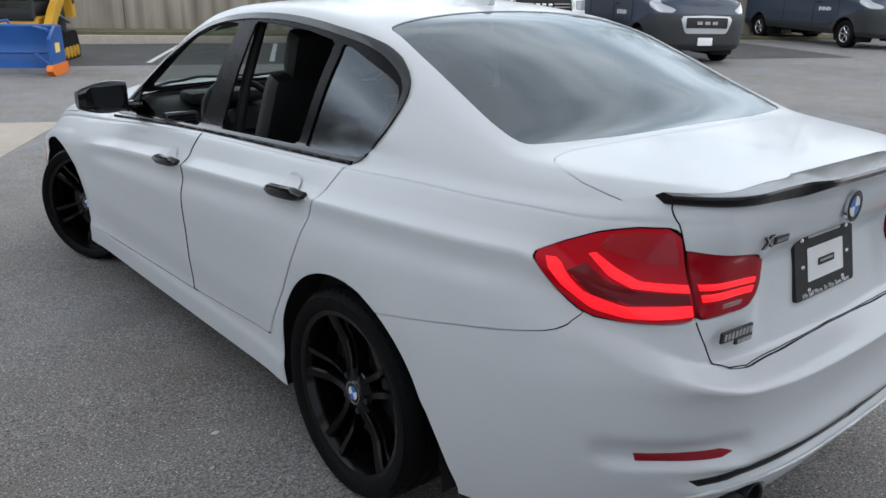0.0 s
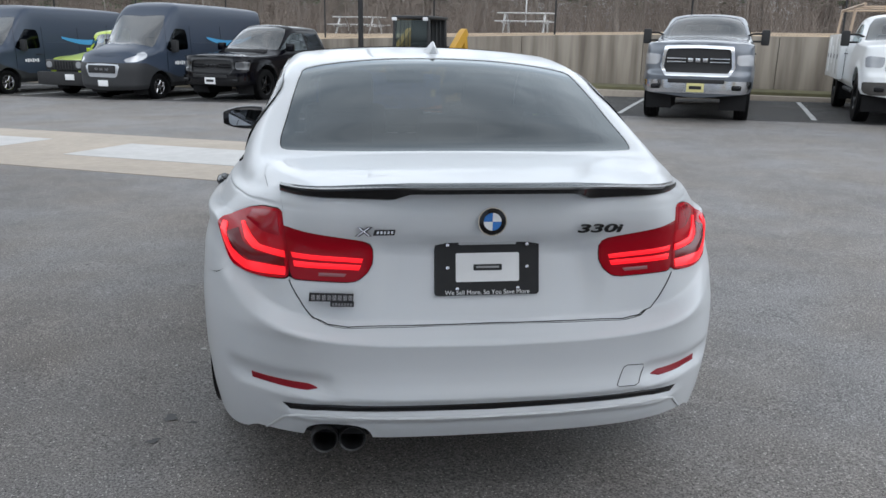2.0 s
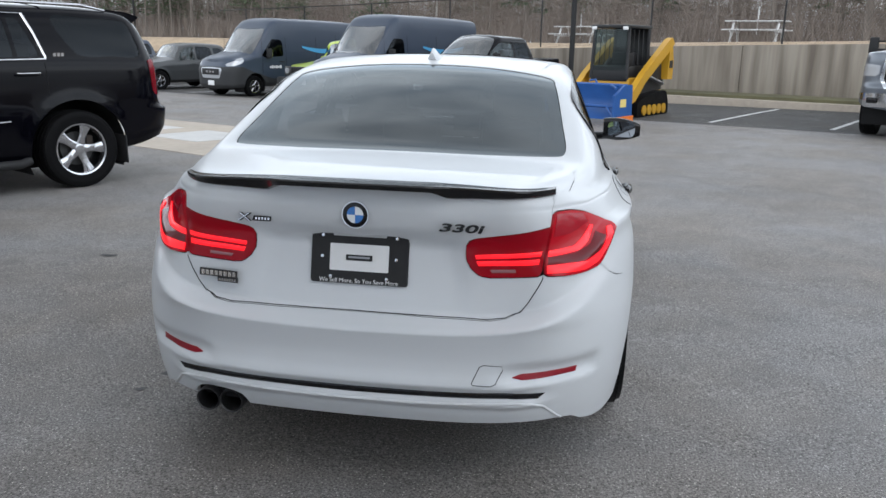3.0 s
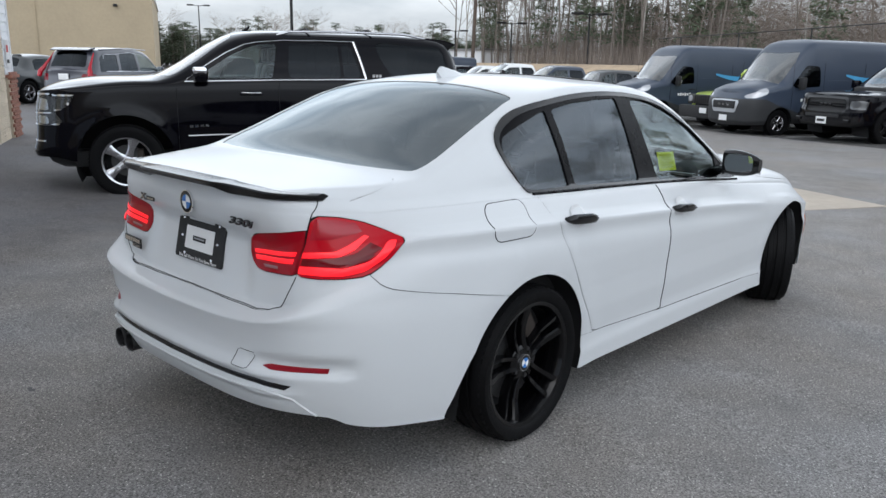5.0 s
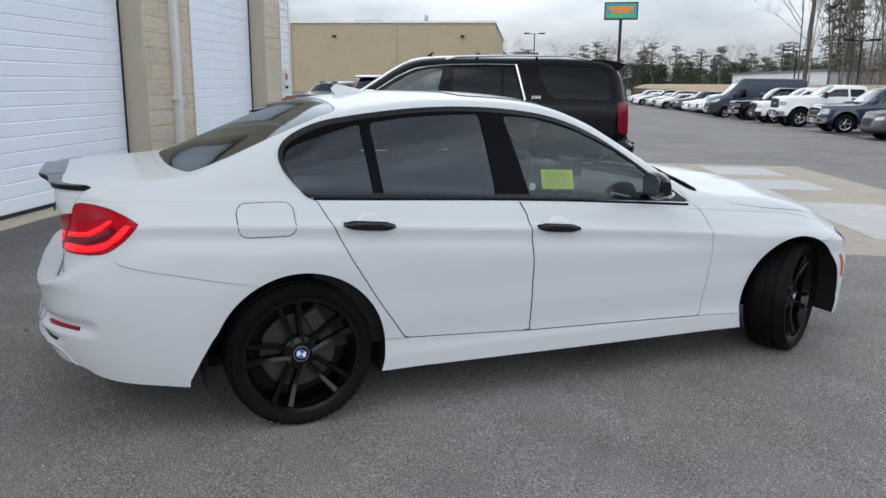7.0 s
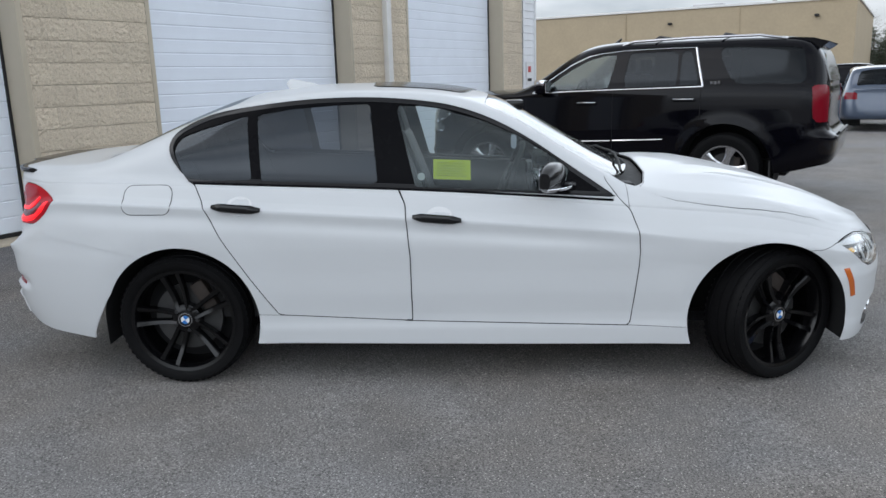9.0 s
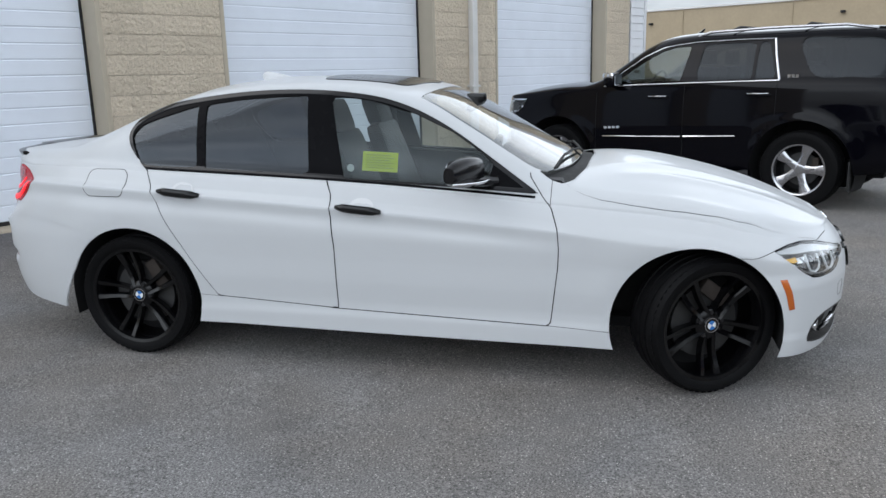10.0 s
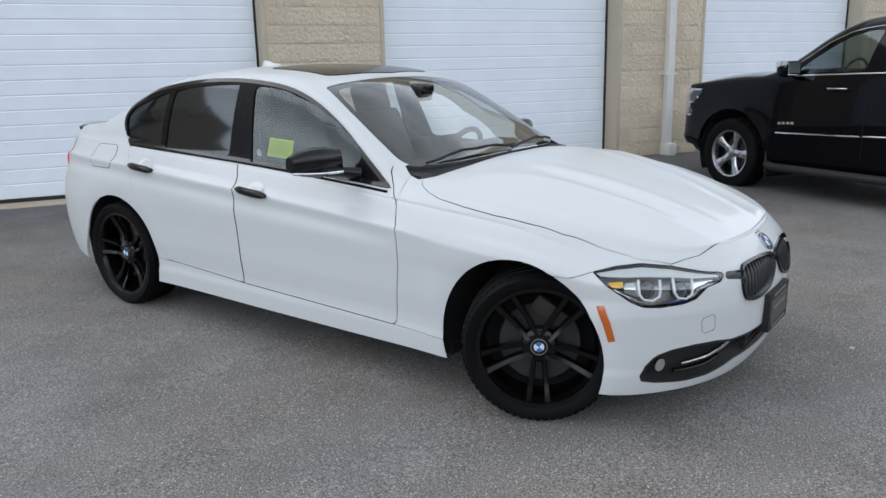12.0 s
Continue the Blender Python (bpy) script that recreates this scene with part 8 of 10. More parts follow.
box_part("load_bed", (0, -1.75, 0.95), (1.4, 2.75, 0.15), SATIN_BLACK, wt)


VAN_BLACK = mat("grey_black_bumper_plastic", (0.018, 0.019, 0.021), 0.6, vary=0.1, scale=8)


SILVER_TRIM = mat("silver_plastic_trim", (0.42, 0.43, 0.45), 0.35, metal=0.4)


def van(m, label):
    """A tall delivery van with a short sloping nose."""
    q = dict(yr0=-2.6, yf0=1.95, nr=8.0, nf=4.0, w0=1.0, zref_rear=1.0, zref_front=0.7,
             rear=pchip([(0.4, -3.0), (0.6, -3.03), (1.4, -3.0)]),
             front=pchip([(0.26, 2.82), (0.40, 2.92), (0.80, 2.93), (1.0, 2.88), (1.14, 2.76)]),
             zbot=[(("r", 0.0), 0.42), (0.0, 0.36), (2.2, 0.32), (("f", 0.0), 0.26)],
             zcr=[(("r", 0.0), 0.95), (("f", 0.0), 0.70)],
             zE=[(("r", 0.0), 1.25), (1.0, 1.27), (1.9, 1.25), (2.3, 1.18), (("f", 0.0), 1.10)],
             W=truck_width(0.94, 1.0, 0.995, 0.02, ((-1.95, 0.34), (1.95, 0.34))),
             xr=pchip([(-3.0, 0.90), (0.8, 0.90), (1.3, 0.86), (1.9, 0.80), (2.4, 0.78), (2.9, 0.72)]),
             zr=pchip([(-3.05, 1.25), (-3.0, 2.0), (-2.92, 2.36), (0.9, 2.40), (1.15, 2.26), (1.55, 1.80), (1.98, 1.34), (2.15, 1.29), (2.5, 1.22), (2.9, 1.10)]),
             zc=pchip([(-3.05, 1.25), (-3.0, 2.0), (-2.92, 2.46), (0.75, 2.52), (1.05, 2.42), (1.25, 2.20), (1.65, 1.80), (2.06, 1.46), (2.2, 1.40), (2.5, 1.33), (2.75, 1.22), (2.9, 1.10)]),
             bulge=pchip([(-3.0, 0.015), (0.9, 0.02), (2.9, 0.012)]), crown=4.0, soften=1)
    side_p = [(0.72, 1.30), (0.76, 1.82), (1.18, 1.84), (1.34, 1.66), (1.62, 1.32), (1.5, 1.25)]
    v, core = vehicle("delivery_van", m, label, "van", GROUP_ROW, q, VAN_BLUE, (-1.95, 1.95), 0.345, 0.20, ALLOY, 0.85, GLASS_TINT,
                      [(-0.1, 1.30), (0.72, 1.26), (0.80, 1.45), (0.82, 1.95), (0.6, 2.08), (-0.1, 2.16)], None, [(side_p, GLASS_TINT)],
                      [("grille", ["f", (-0.05, 0.60), (0.44, 0.60), (0.56, 0.92), (-0.05, 0.94)], SILVER_TRIM, 0.012, "silver grille surround"),
                       ("head_lamp", ["f", (0.60, 0.98), (0.66, 1.06), (1.02, 1.20), (1.28, 1.24), (1.22, 1.08), (0.95, 0.99)], bpy.data.materials["truck_lamp"], 0.006, "clear head lamp")],
                      (), (([-3.0, 1.2, 2.0, 2.4, 3.0], [0.56, 0.58, 0.80, 0.96, 0.96]), VAN_BLACK), "van", 0.225, 6, 0.05, 0.42)
    box_part("grille_mesh", (0, 2.935, 0.80), (0.86, 0.03, 0.20), MATT_BLACK, v, 0.03)
    for k in range(3):
        box_part("letter_bar", (-0.16 + 0.16 * k, 2.955, 0.80), (0.11, 0.01, 0.06), CHROME, v)
    box_part("number_plate", (0, 2.935, 0.45), (0.31, 0.012, 0.15), PLASTIC_WHITE, v, 0.003)
    side_mirrors(v, 0.97, 1.42, 1.38, (0.18, 0.12, 0.32), MATT_BLACK, 0.14)
    handles(v, ((0.80, 1.12),), 1.0, MATT_BLACK)
    cabin_bits(v, (0.9,), 1.2, 0.7, 1.7)
    for sx in (1, -1):
        for y in (0.62, 1.62, -0.75):
            tube_part("door_seam", [(sx * 1.001, y, z) for z in np.linspace(0.55, 1.25, 4)] + [(sx * 0.965, y, 1.9)], 0.005, VOID, v, 4)
        tube_part("body_rib", [(sx * 0.985, 0.5, 1.45), (sx * 0.985, -2.8, 1.45)], 0.012, VAN_BLUE, v, 6)
        # a pale blue curved arrow on the flank
        bm = bmesh.new()
        up, lo = [], []
        for t in np.linspace(0, 1, 14):
            y = -0.1 - 2.2 * t
            z = 1.72 - 0.26 * math.sin(math.pi * (0.15 + 0.75 * t))
            w = 0.075 * math.sin(math.pi * (0.12 + 0.80 * t))
            up.append((y, z + w))
            lo.append((y, z - w))
        f = [bm.verts.new((sx * (1.0 - (z - 1.25) / 1.15 * 0.10 + 0.022), y, z)) for y, z in up + lo[::-1]]
        for i in range(13):
            bm.faces.new((f[i], f[i + 1], f[26 - i], f[27 - i]))
        part("flank_swoosh", bm, mat("swoosh_blue", (0.05, 0.30, 0.55), 0.4) if "swoosh_blue" not in bpy.data.materials else bpy.data.materials["swoosh_blue"], v, "pale blue curved flank graphic")
        bm = bmesh.new()
        for k in range(6):
            add_box(bm, (sx * 1.004, 1.30 - 0.085 * k, 0.95), (0.006, 0.06, 0.07 + 0.03 * (k % 2)))
        part("door_letters", bm, PLASTIC_WHITE, v, "white letter bars on the door")
    return v


first_van = van(lot_pose(-11.75, 19.5, 180), "dark blue delivery van with a silver grille, parked nose out")
for a, b in ((-17.1, 19.5), (9.6, 18.55), (16.6, 21.5), (-46.5, 19.6)):
    copy_thing(first_van, lot_pose(a, b, 180))


def sedan_like(m, paint, label, group=GROUP_ROW, tall=0.0, length=4.6, boxy=False, name="parked_car", wheel_mat=None, category="car"):
    """A plain parked car or crossover: tall raises the roof."""
    L = length / 2
    ax = L - 0.92
    zr_, zE_ = 1.36 + tall, 0.92 + tall * 0.45
    rear_y = -L + (0.22 if (boxy or tall > 0.2) else 0.85)
    q = dict(yr0=-ax - 0.1, yf0=ax, nr=4.0, nf=3.4, w0=0.88, zref_rear=0.8, zref_front=0.7,
             rear=pchip([(0.28, -L + 0.08), (0.45, -L), (0.9 + tall * 0.4, -L + 0.08)]),
             front=pchip([(0.2, L - 0.12), (0.4, L), (0.7, L - 0.06), (0.95, L - 0.16)]),
             zbot=[(("r", 0.0), 0.30 + tall * 0.2), (0.0, 0.22 + tall * 0.2), (("f", 0.0), 0.22 + tall * 0.2)],
             zcr=[(("r", 0.0), 0.75 + tall * 0.4), (("f", 0.0), 0.60 + tall * 0.3)],
             zE=[(("r", 0.0), zE_ + 0.04), (0.0, zE_), (ax - 0.4, zE_ - 0.02), (("f", 0.0), 0.74 + tall * 0.5)],
             W=truck_width(0.82, 0.89, 0.84, 0.02, ((-ax, 0.33), (ax, 0.33))),
             xr=pchip([(-L, 0.66), (0, 0.62 + 0.06 * (tall > 0)), (ax - 0.6, 0.74), (L, 0.60)]),
             zr=pchip([(-L, zE_ + 0.04), (rear_y - 0.04, zE_ + 0.10), (rear_y + 0.35, zr_ - 0.06), (-0.4, zr_), (0.1, zr_ - 0.06), (ax - 0.75, zE_ + 0.08), (ax - 0.4, zE_ + 0.03), (L, 0.76 + tall * 0.5)]),
             zc=pchip([(-L, zE_ + 0.05), (rear_y - 0.06, zE_ + 0.12), (rear_y + 0.30, zr_), (-0.4, zr_ + 0.05), (0.15, zr_ - 0.01), (ax - 0.65, zE_ + 0.14), (ax - 0.4, zE_ + 0.10), (L - 0.3, 0.82 + tall * 0.5), (L, 0.76 + tall * 0.5)]),
             bulge=pchip([(-L, 0.01), (L, 0.012)]), crown=2.6, soften=2)
    zb, zt = zE_ + 0.035, zr_ - 0.09
    f_p = [(-0.28, zb), (-0.30, zt + 0.01), (0.02, zt - 0.03), (0.30, zt - 0.16), (ax - 0.86, zb)]
    r_p = [(-0.36, zb), (-0.38, zt + 0.01), (-0.9, zt), (-1.05, zt - 0.06), (-1.12, zb)]
    q_p = [(-1.22, zb), (-1.15, zt - 0.06), (rear_y + 0.52, zt - 0.05), (rear_y + 0.36, zt - 0.14), (rear_y + 0.26, zb)]
    v, core = vehicle(name, m, label, category, group, q, paint, (-ax, ax), 0.33 + tall * 0.1, 0.21, wheel_mat or ALLOY, 0.77, GLASS_TINT,
                      [(-0.1, 0.22), (0.5, 0.20), (0.60, 0.34), (0.68, ax - 0.78), (0.4, ax - 0.66), (-0.1, ax - 0.62)],
                      [(-0.1, rear_y + 0.24), (0.50, rear_y + 0.22), (0.56, rear_y), (-0.1, rear_y - 0.02)] if not boxy else None,
                      [(f_p, GLASS_CLEAR), (r_p, GLASS_TINT)] + ([(q_p, GLASS_TINT)] if tall > 0.1 else []),
                      [("grille", ["f", (-0.05, 0.50), (0.36, 0.50), (0.42, 0.66 + tall * 0.3), (-0.05, 0.68 + tall * 0.3)], MATT_BLACK, -0.02, "dark grille"),
                       ("head_lamp", ["f", (0.48, 0.60 + tall * 0.3), (0.50, 0.70 + tall * 0.35), (0.84, 0.74 + tall * 0.35), (0.82, 0.64 + tall * 0.3)], bpy.data.materials["truck_lamp"], 0.004, "clear head lamp"),
                       ("tail_lamp", ["r", (0.52, 0.74 + tall * 0.4), (0.54, 0.90 + tall * 0.45), (0.92, 0.90 + tall * 0.45), (0.88, 0.74 + tall * 0.4)], LAMP_RED, 0.004, "red tail lamp")],
                      (), (0.36, MATT_BLACK) if tall > 0.1 else None, "car%.1f" % tall, 0.21, 5, 0.06)
    side_mirrors(v, 0.86, ax - 1.02, zb + 0.08, (0.18, 0.10, 0.13), paint, 0.08)
    cabin_bits(v, (0.0, -0.85), zE_ - 0.08, 0.66, ax - 0.75)
    handles(v, ((-0.18, zE_ - 0.10), (-1.0, zE_ - 0.09)), 0.885, paint)
    return v


# the long row
sedan_like(lot_pose(-22.5, 18.9, 180), CHARCOAL, "grey boxy compact SUV with a roof rack, parked nose out", GROUP_ROW, 0.30, 4.4, True)
jeep = sedan_like(lot_pose(-13.95, 19.55, 180), LIME, "lime-yellow off-roader with a black slotted grille, between two vans", GROUP_ROW, 0.42, 4.1, True, "off_roader", WHEEL_BLACK)
box_part("grille_panel", (0, 2.02, 0.86), (1.30, 0.06, 0.28), SATIN_BLACK, jeep, 0.02)
for k in range(7):
    box_part("grille_slot", (-0.30 + 0.10 * k, 2.052, 0.86), (0.05, 0.02, 0.21), VOID, jeep)
for sx in (1, -1):
    cyl_part("round_lamp", (sx * 0.52, 2.0, 0.87), (sx * 0.52, 2.075, 0.87), 0.10, bpy.data.materials["truck_lamp"], jeep, 0.09, 16)
    box_part("fender_flare", (sx * 0.86, 1.20, 0.90), (0.24, 1.10, 0.10), MATT_BLACK, jeep, 0.04)
box_part("front_bumper", (0, 2.13, 0.50), (1.66, 0.22, 0.36), MATT_BLACK, jeep, 0.05)
box_part("number_plate", (-0.35, 2.245, 0.55), (0.31, 0.012, 0.15), PLASTIC_WHITE, jeep, 0.003)
pickup(lot_pose(-28.0, 19.6, 180), NAVY, "navy blue crew-cab pickup with bright wheels, parked nose out", GROUP_ROW, 5.8, 3.57, 0.0, 1.10, TRUCK_CHROME, MATT_BLACK, False)
pickup(lot_pose(-33.6, 19.8, 180), WORK_WHITE, "white heavy-duty crew-cab pickup, parked nose out", GROUP_ROW, 6.2, 3.8, 0.12, 1.28, TRUCK_CHROME, MATT_BLACK, False, True, True, "pick", 1.26)
pickup(lot_pose(-37.6, 19.8, 180), WORK_WHITE, "white crew-cab pickup, parked nose out", GROUP_ROW, 5.8, 3.57, 0.0, 1.10, SATIN_BLACK, MATT_BLACK, False)
pickup(lot_pose(-42.0, 19.8, 180), PAINT_BLACK, "black crew-cab pickup, parked nose out", GROUP_ROW, 5.8, 3.57, 0.0, 1.10, TRUCK_CHROME)
row_rng = random.Random(5)
far_kinds = {}
for k in range(15):
    a = -50.2 - 3.0 * k
    kind = (("white", WORK_WHITE, "white"), ("silver", SILVER, "silver"), ("black", PAINT_BLACK, "black"), ("grey", CHARCOAL, "dark grey"), ("red", DARK_RED, "dark red"))[(0, 1, 1, 0, 3, 2, 1, 4, 0, 1, 2, 0, 3, 1, 0)[k]]
    tall = (0.0, 0.25)[(k * 7 + 2) % 3 == 0]
    mm = lot_pose(a, 19.6 + row_rng.uniform(-0.4, 0.4), 180)
    if (kind[0], tall) in far_kinds:
        copy_thing(far_kinds[(kind[0], tall)], mm)
    else:
        far_kinds[(kind[0], tall)] = sedan_like(mm, kind[1], kind[2] + (" crossover" if tall else " saloon car") + " in the far parking row", GROUP_ROW, tall, 4.7)
# cars beyond the garage end
SLATE = mat("slate_grey_paint", (0.040, 0.042, 0.056), 0.3, metal=0.2, coat=0.7)
xover = sedan_like(lot_pose(-19.4, 1.25, 56), SLATE, "slate grey crossover with tall red tail lamps, by the garage end", "", 0.36, 4.9, False, "crossover")
for sx in (1, -1):
    tube_part("pillar_lamp", [(sx * 0.80, -2.38, 0.98), (sx * 0.785, -2.34, 1.10), (sx * 0.72, -2.24, 1.24), (sx * 0.665, -2.06, 1.46), (sx * 0.63, -1.95, 1.60)], [0.055, 0.072, 0.045, 0.026, 0.018], LAMP_BRIGHT, xover, 8, "tall red pillar lamp")
    tube_part("window_trim", [(sx * 0.84, 1.0, 1.11), (sx * 0.845, -0.4, 1.12), (sx * 0.83, -1.75, 1.13), (sx * 0.76, -1.78, 1.30), (sx * 0.70, -1.66, 1.56), (sx * 0.69, -0.6, 1.63), (sx * 0.72, 0.1, 1.56)], 0.009, CHROME, xover, 6, "chrome window trim")
    tube_part("roof_rail", [(sx * 0.60, -1.7, 1.70), (sx * 0.60, -0.5, 1.755), (sx * 0.60, 0.3, 1.71)], 0.016, ALLOY, xover, 6)
bm = bmesh.new()
add_prism(bm, [(-1.80, 1.745), (-1.85, 1.70), (-2.12, 1.66), (-2.13, 1.68), (-1.98, 1.74)], -0.60, 0.60, Matrix(((0, 0, 1, 0), (1, 0, 0, 0), (0, 1, 0, 0), (0, 0, 0, 1))), 0.01)
part("roof_spoiler", bm, SLATE, xover)
box_part("number_plate", (0, -2.41, 0.98), (0.31, 0.012, 0.16), PLASTIC_WHITE, xover, 0.003)
box_part("lower_bumper", (0, -2.40, 0.50), (1.50, 0.14, 0.22), MATT_BLACK, xover, 0.05)
sedan_like(lot_pose(-21.3, -1.2, 56), CHARCOAL, "dark saloon parked beside the grey crossover", "", 0.0, 4.7)
pickup(lot_pose(-27.5, 4.9, 90), PAINT_BLACK, "black pickup seen from behind, mid lot", "", 5.8, 3.57)
sedan_like(lot_pose(-19.6, 6.0, 95), mat("slate_blue_paint", (0.05, 0.07, 0.11), 0.3, metal=0.3, coat=1.0), "slate blue crossover in the middle of the lot", "", 0.30, 4.7)


# ---- compact track loader with a blue snow pusher ----
def loader(m):
    v = empty("track_loader", m, "yellow compact track loader with a black cab", "loader")
    CAT_Y = mat("loader_yellow", (0.52, 0.28, 0.02), 0.45, vary=0.08, scale=6)
    for sx in (1, -1):
        bm = bmesh.new()
        poly = [(-0.95, 0.12), (-0.75, 0.0), (0.75, 0.0), (0.95, 0.12), (0.80, 0.42), (-0.55, 0.60), (-0.85, 0.45)]
        add_prism(bm, smooth_poly(poly, 3), sx * 0.55, sx * 0.92, Matrix(((0, 0, 1, 0), (1, 0, 0, 0), (0, 1, 0, 0), (0, 0, 0, 1))))
        tr = part("track", bm, RUBBER, v, "black rubber track", 30)
        for y in (-0.6, -0.3, 0.0, 0.3, 0.6):
            cyl_part("roller", (sx * 0.93, y, 0.17), (sx * 0.96, y, 0.17), 0.12, CAT_Y, tr, None, 14)
        bm = bmesh.new()
        for k in range(16):
            add_box(bm, (sx * 0.735, -0.75 + 0.1 * k, 0.0), (0.38, 0.04, 0.03))
        part("track_lugs", bm, RUBBER, tr)
        bm = bmesh.new()
        add_prism(bm, [(-1.22, 1.72), (-1.05, 1.86), (-0.85, 1.80), (0.55, 1.02), (1.25, 0.52), (1.20, 0.32), (0.95, 0.40), (0.45, 0.80), (-0.90, 1.52)], sx * 0.70, sx * 0.86, Matrix(((0, 0, 1, 0), (1, 0, 0, 0), (0, 1, 0, 0), (0, 0, 0, 1))))
        part("lift_arm", bm, CAT_Y, v, "yellow lift arm", 30)
        bm = bmesh.new()
        add_prism(bm, [(-1.28, 0.85), (-0.95, 0.85), (-0.98, 1.55), (-1.14, 1.70), (-1.28, 1.30)], sx * 0.60, sx * 0.84, Matrix(((0, 0, 1, 0), (1, 0, 0, 0), (0, 1, 0, 0), (0, 0, 0, 1))))
        part("rear_tower", bm, CAT_Y, v, "", 30)
        box_part("badge_panel", (sx * 0.845, -1.12, 1.22), (0.01, 0.20, 0.18), SATIN_BLACK, v)
        cyl_part("lift_cylinder", (sx * 0.78, -0.8, 0.75), (sx * 0.78, 0.30, 0.98), 0.04, STEEL, v)
    box_part("chassis", (0, -0.25, 0.60), (1.12, 2.0, 0.62), CAT_Y, v, 0.04)
    box_part("engine_hood", (0, -0.95, 1.05), (1.15, 0.75, 0.75), mat("loader_black", (0.012, 0.012, 0.013), 0.5), v, 0.05)
    dark = bpy.data.materials["loader_black"]
    box_part("cab_base", (0, 0.15, 1.00), (1.00, 1.25, 0.36), dark, v, 0.04)
    box_part("cab_rear", (0, -0.44, 1.50), (0.92, 0.05, 1.10), dark, v, 0.02)
    for x in (-0.47, 0.47):
        for k in range(5):
            tube_part("side_guard", [(x, -0.40 + 0.27 * k, 1.16), (x * 0.95, -0.38 + 0.26 * k, 2.05)], 0.012, dark, v, 4)
        bm = bmesh.new()
        add_prism(bm, [(-0.95, 0.60), (0.60, 0.52), (0.50, 0.78), (-0.85, 1.42)], x * 1.32, x * 1.45, Matrix(((0, 0, 1, 0), (1, 0, 0, 0), (0, 1, 0, 0), (0, 0, 0, 1))))
        part("side_panel", bm, dark, v, "black side panel", 30)
    box_part("cab_door", (0, 0.77, 1.55), (0.86, 0.02, 0.95), GLASS_CLEAR, v, 0.0).visible_shadow = False
    for x in (-0.49, 0.49):
        for y in (-0.45, 0.76):
            tube_part("cab_post", [(x, y, 0.88), (x * 0.93, y * 0.95, 2.08)], 0.045, bpy.data.materials["loader_black"], v, 6)
    box_part("cab_roof", (0, 0.15, 2.09), (1.02, 1.40, 0.08), bpy.data.materials["loader_black"], v, 0.03)
    box_part("operator_seat", (0, -0.05, 1.20), (0.5, 0.45, 0.6), SEAT, v, 0.06)
    for x in (-0.42, 0.42):
        box_part("work_lamp", (x, 0.86, 2.05), (0.13, 0.05, 0.08), PLASTIC_WHITE, v, 0.02)
    box_part("quick_coupler", (0, 1.25, 0.42), (1.1, 0.14, 0.45), bpy.data.materials["loader_black"], v, 0.02)
    return v


loader(lot_pose(-3.6, 18.2, 180) @ Matrix.Diagonal((0.9, 0.9, 0.94, 1.0)))


def pusher(m):
    v = empty("snow_pusher", m, "blue steel snow pusher box with orange end wear shoes", "snow pusher")
    BLUE = mat("pusher_blue", (0.012, 0.085, 0.30), 0.42, vary=0.12, scale=5)
    ORANGE = mat("pusher_orange", (0.72, 0.17, 0.01), 0.5, vary=0.1, scale=6)
    bm = bmesh.new()
    prof = [(0.25, 0.10), (0.06, 0.30), (0.02, 0.60), (0.10, 0.88), (0.14, 0.88), (0.06, 0.60), (0.10, 0.30), (0.29, 0.10)]
    add_prism(bm, prof, -1.2, 1.2, Matrix(((0, 0, 1, 0), (1, 0, 0, 0), (0, 1, 0, 0), (0, 0, 0, 1))))
    part("mouldboard", bm, BLUE, v, "", 40)
    for x in (-1.22, 1.22):
        bm = bmesh.new()
        add_prism(bm, [(-0.10, 0.16), (0.72, 0.16), (0.72, 0.70), (0.30, 0.92), (-0.05, 0.92)], x - 0.025, x + 0.025, Matrix(((0, 0, 1, 0), (1, 0, 0, 0), (0, 1, 0, 0), (0, 0, 0, 1))))
        part("end_plate", bm, BLUE, v, "", 30)
        bm = bmesh.new()
        add_prism(bm, [(-0.12, 0.02), (0.70, 0.0), (0.86, 0.12), (0.82, 0.22), (-0.12, 0.22)], x - 0.05, x + 0.05, Matrix(((0, 0, 1, 0), (1, 0, 0, 0), (0, 1, 0, 0), (0, 0, 0, 1))))
        part("wear_shoe", bm, ORANGE, v, "orange wear shoe", 30)
        box_part("decal", (x + math.copysign(0.03, x), 0.35, 0.52), (0.006, 0.26, 0.18), mat("decal_yellow", (0.75, 0.6, 0.2), 0.5) if "decal_yellow" not in bpy.data.materials else bpy.data.materials["decal_yellow"], v)
    for x in (-0.8, -0.27, 0.27, 0.8):
        box_part("rib", (x, -0.02, 0.50), (0.04, 0.16, 0.72), BLUE, v, 0.01)
    tube_part("top_tube", [(-1.2, 0.10, 0.90), (1.2, 0.10, 0.90)], 0.04, BLUE, v, 8)
    tube_part("mid_tube", [(-1.2, 0.30, 0.42), (1.2, 0.30, 0.42)], 0.035, BLUE, v, 8)
    for sx in (1, -1):
        tube_part("brace", [(sx * 1.2, 0.60, 0.86), (sx * 0.85, 0.12, 0.90)], 0.03, BLUE, v, 6)
        tube_part("brace", [(sx * 1.2, 0.62, 0.22), (sx * 0.85, 0.28, 0.42)], 0.03, BLUE, v, 6)
    box_part("cutting_edge", (0, 0.28, 0.06), (2.4, 0.03, 0.12), STEEL, v)
    for x in (-0.45, 0.45):
        tube_part("push_hook", [(x, -0.05, 0.90), (x + 0.08, -0.12, 1.0), (x + 0.16, -0.02, 0.98)], 0.03, BLUE, v, 6)
    return v


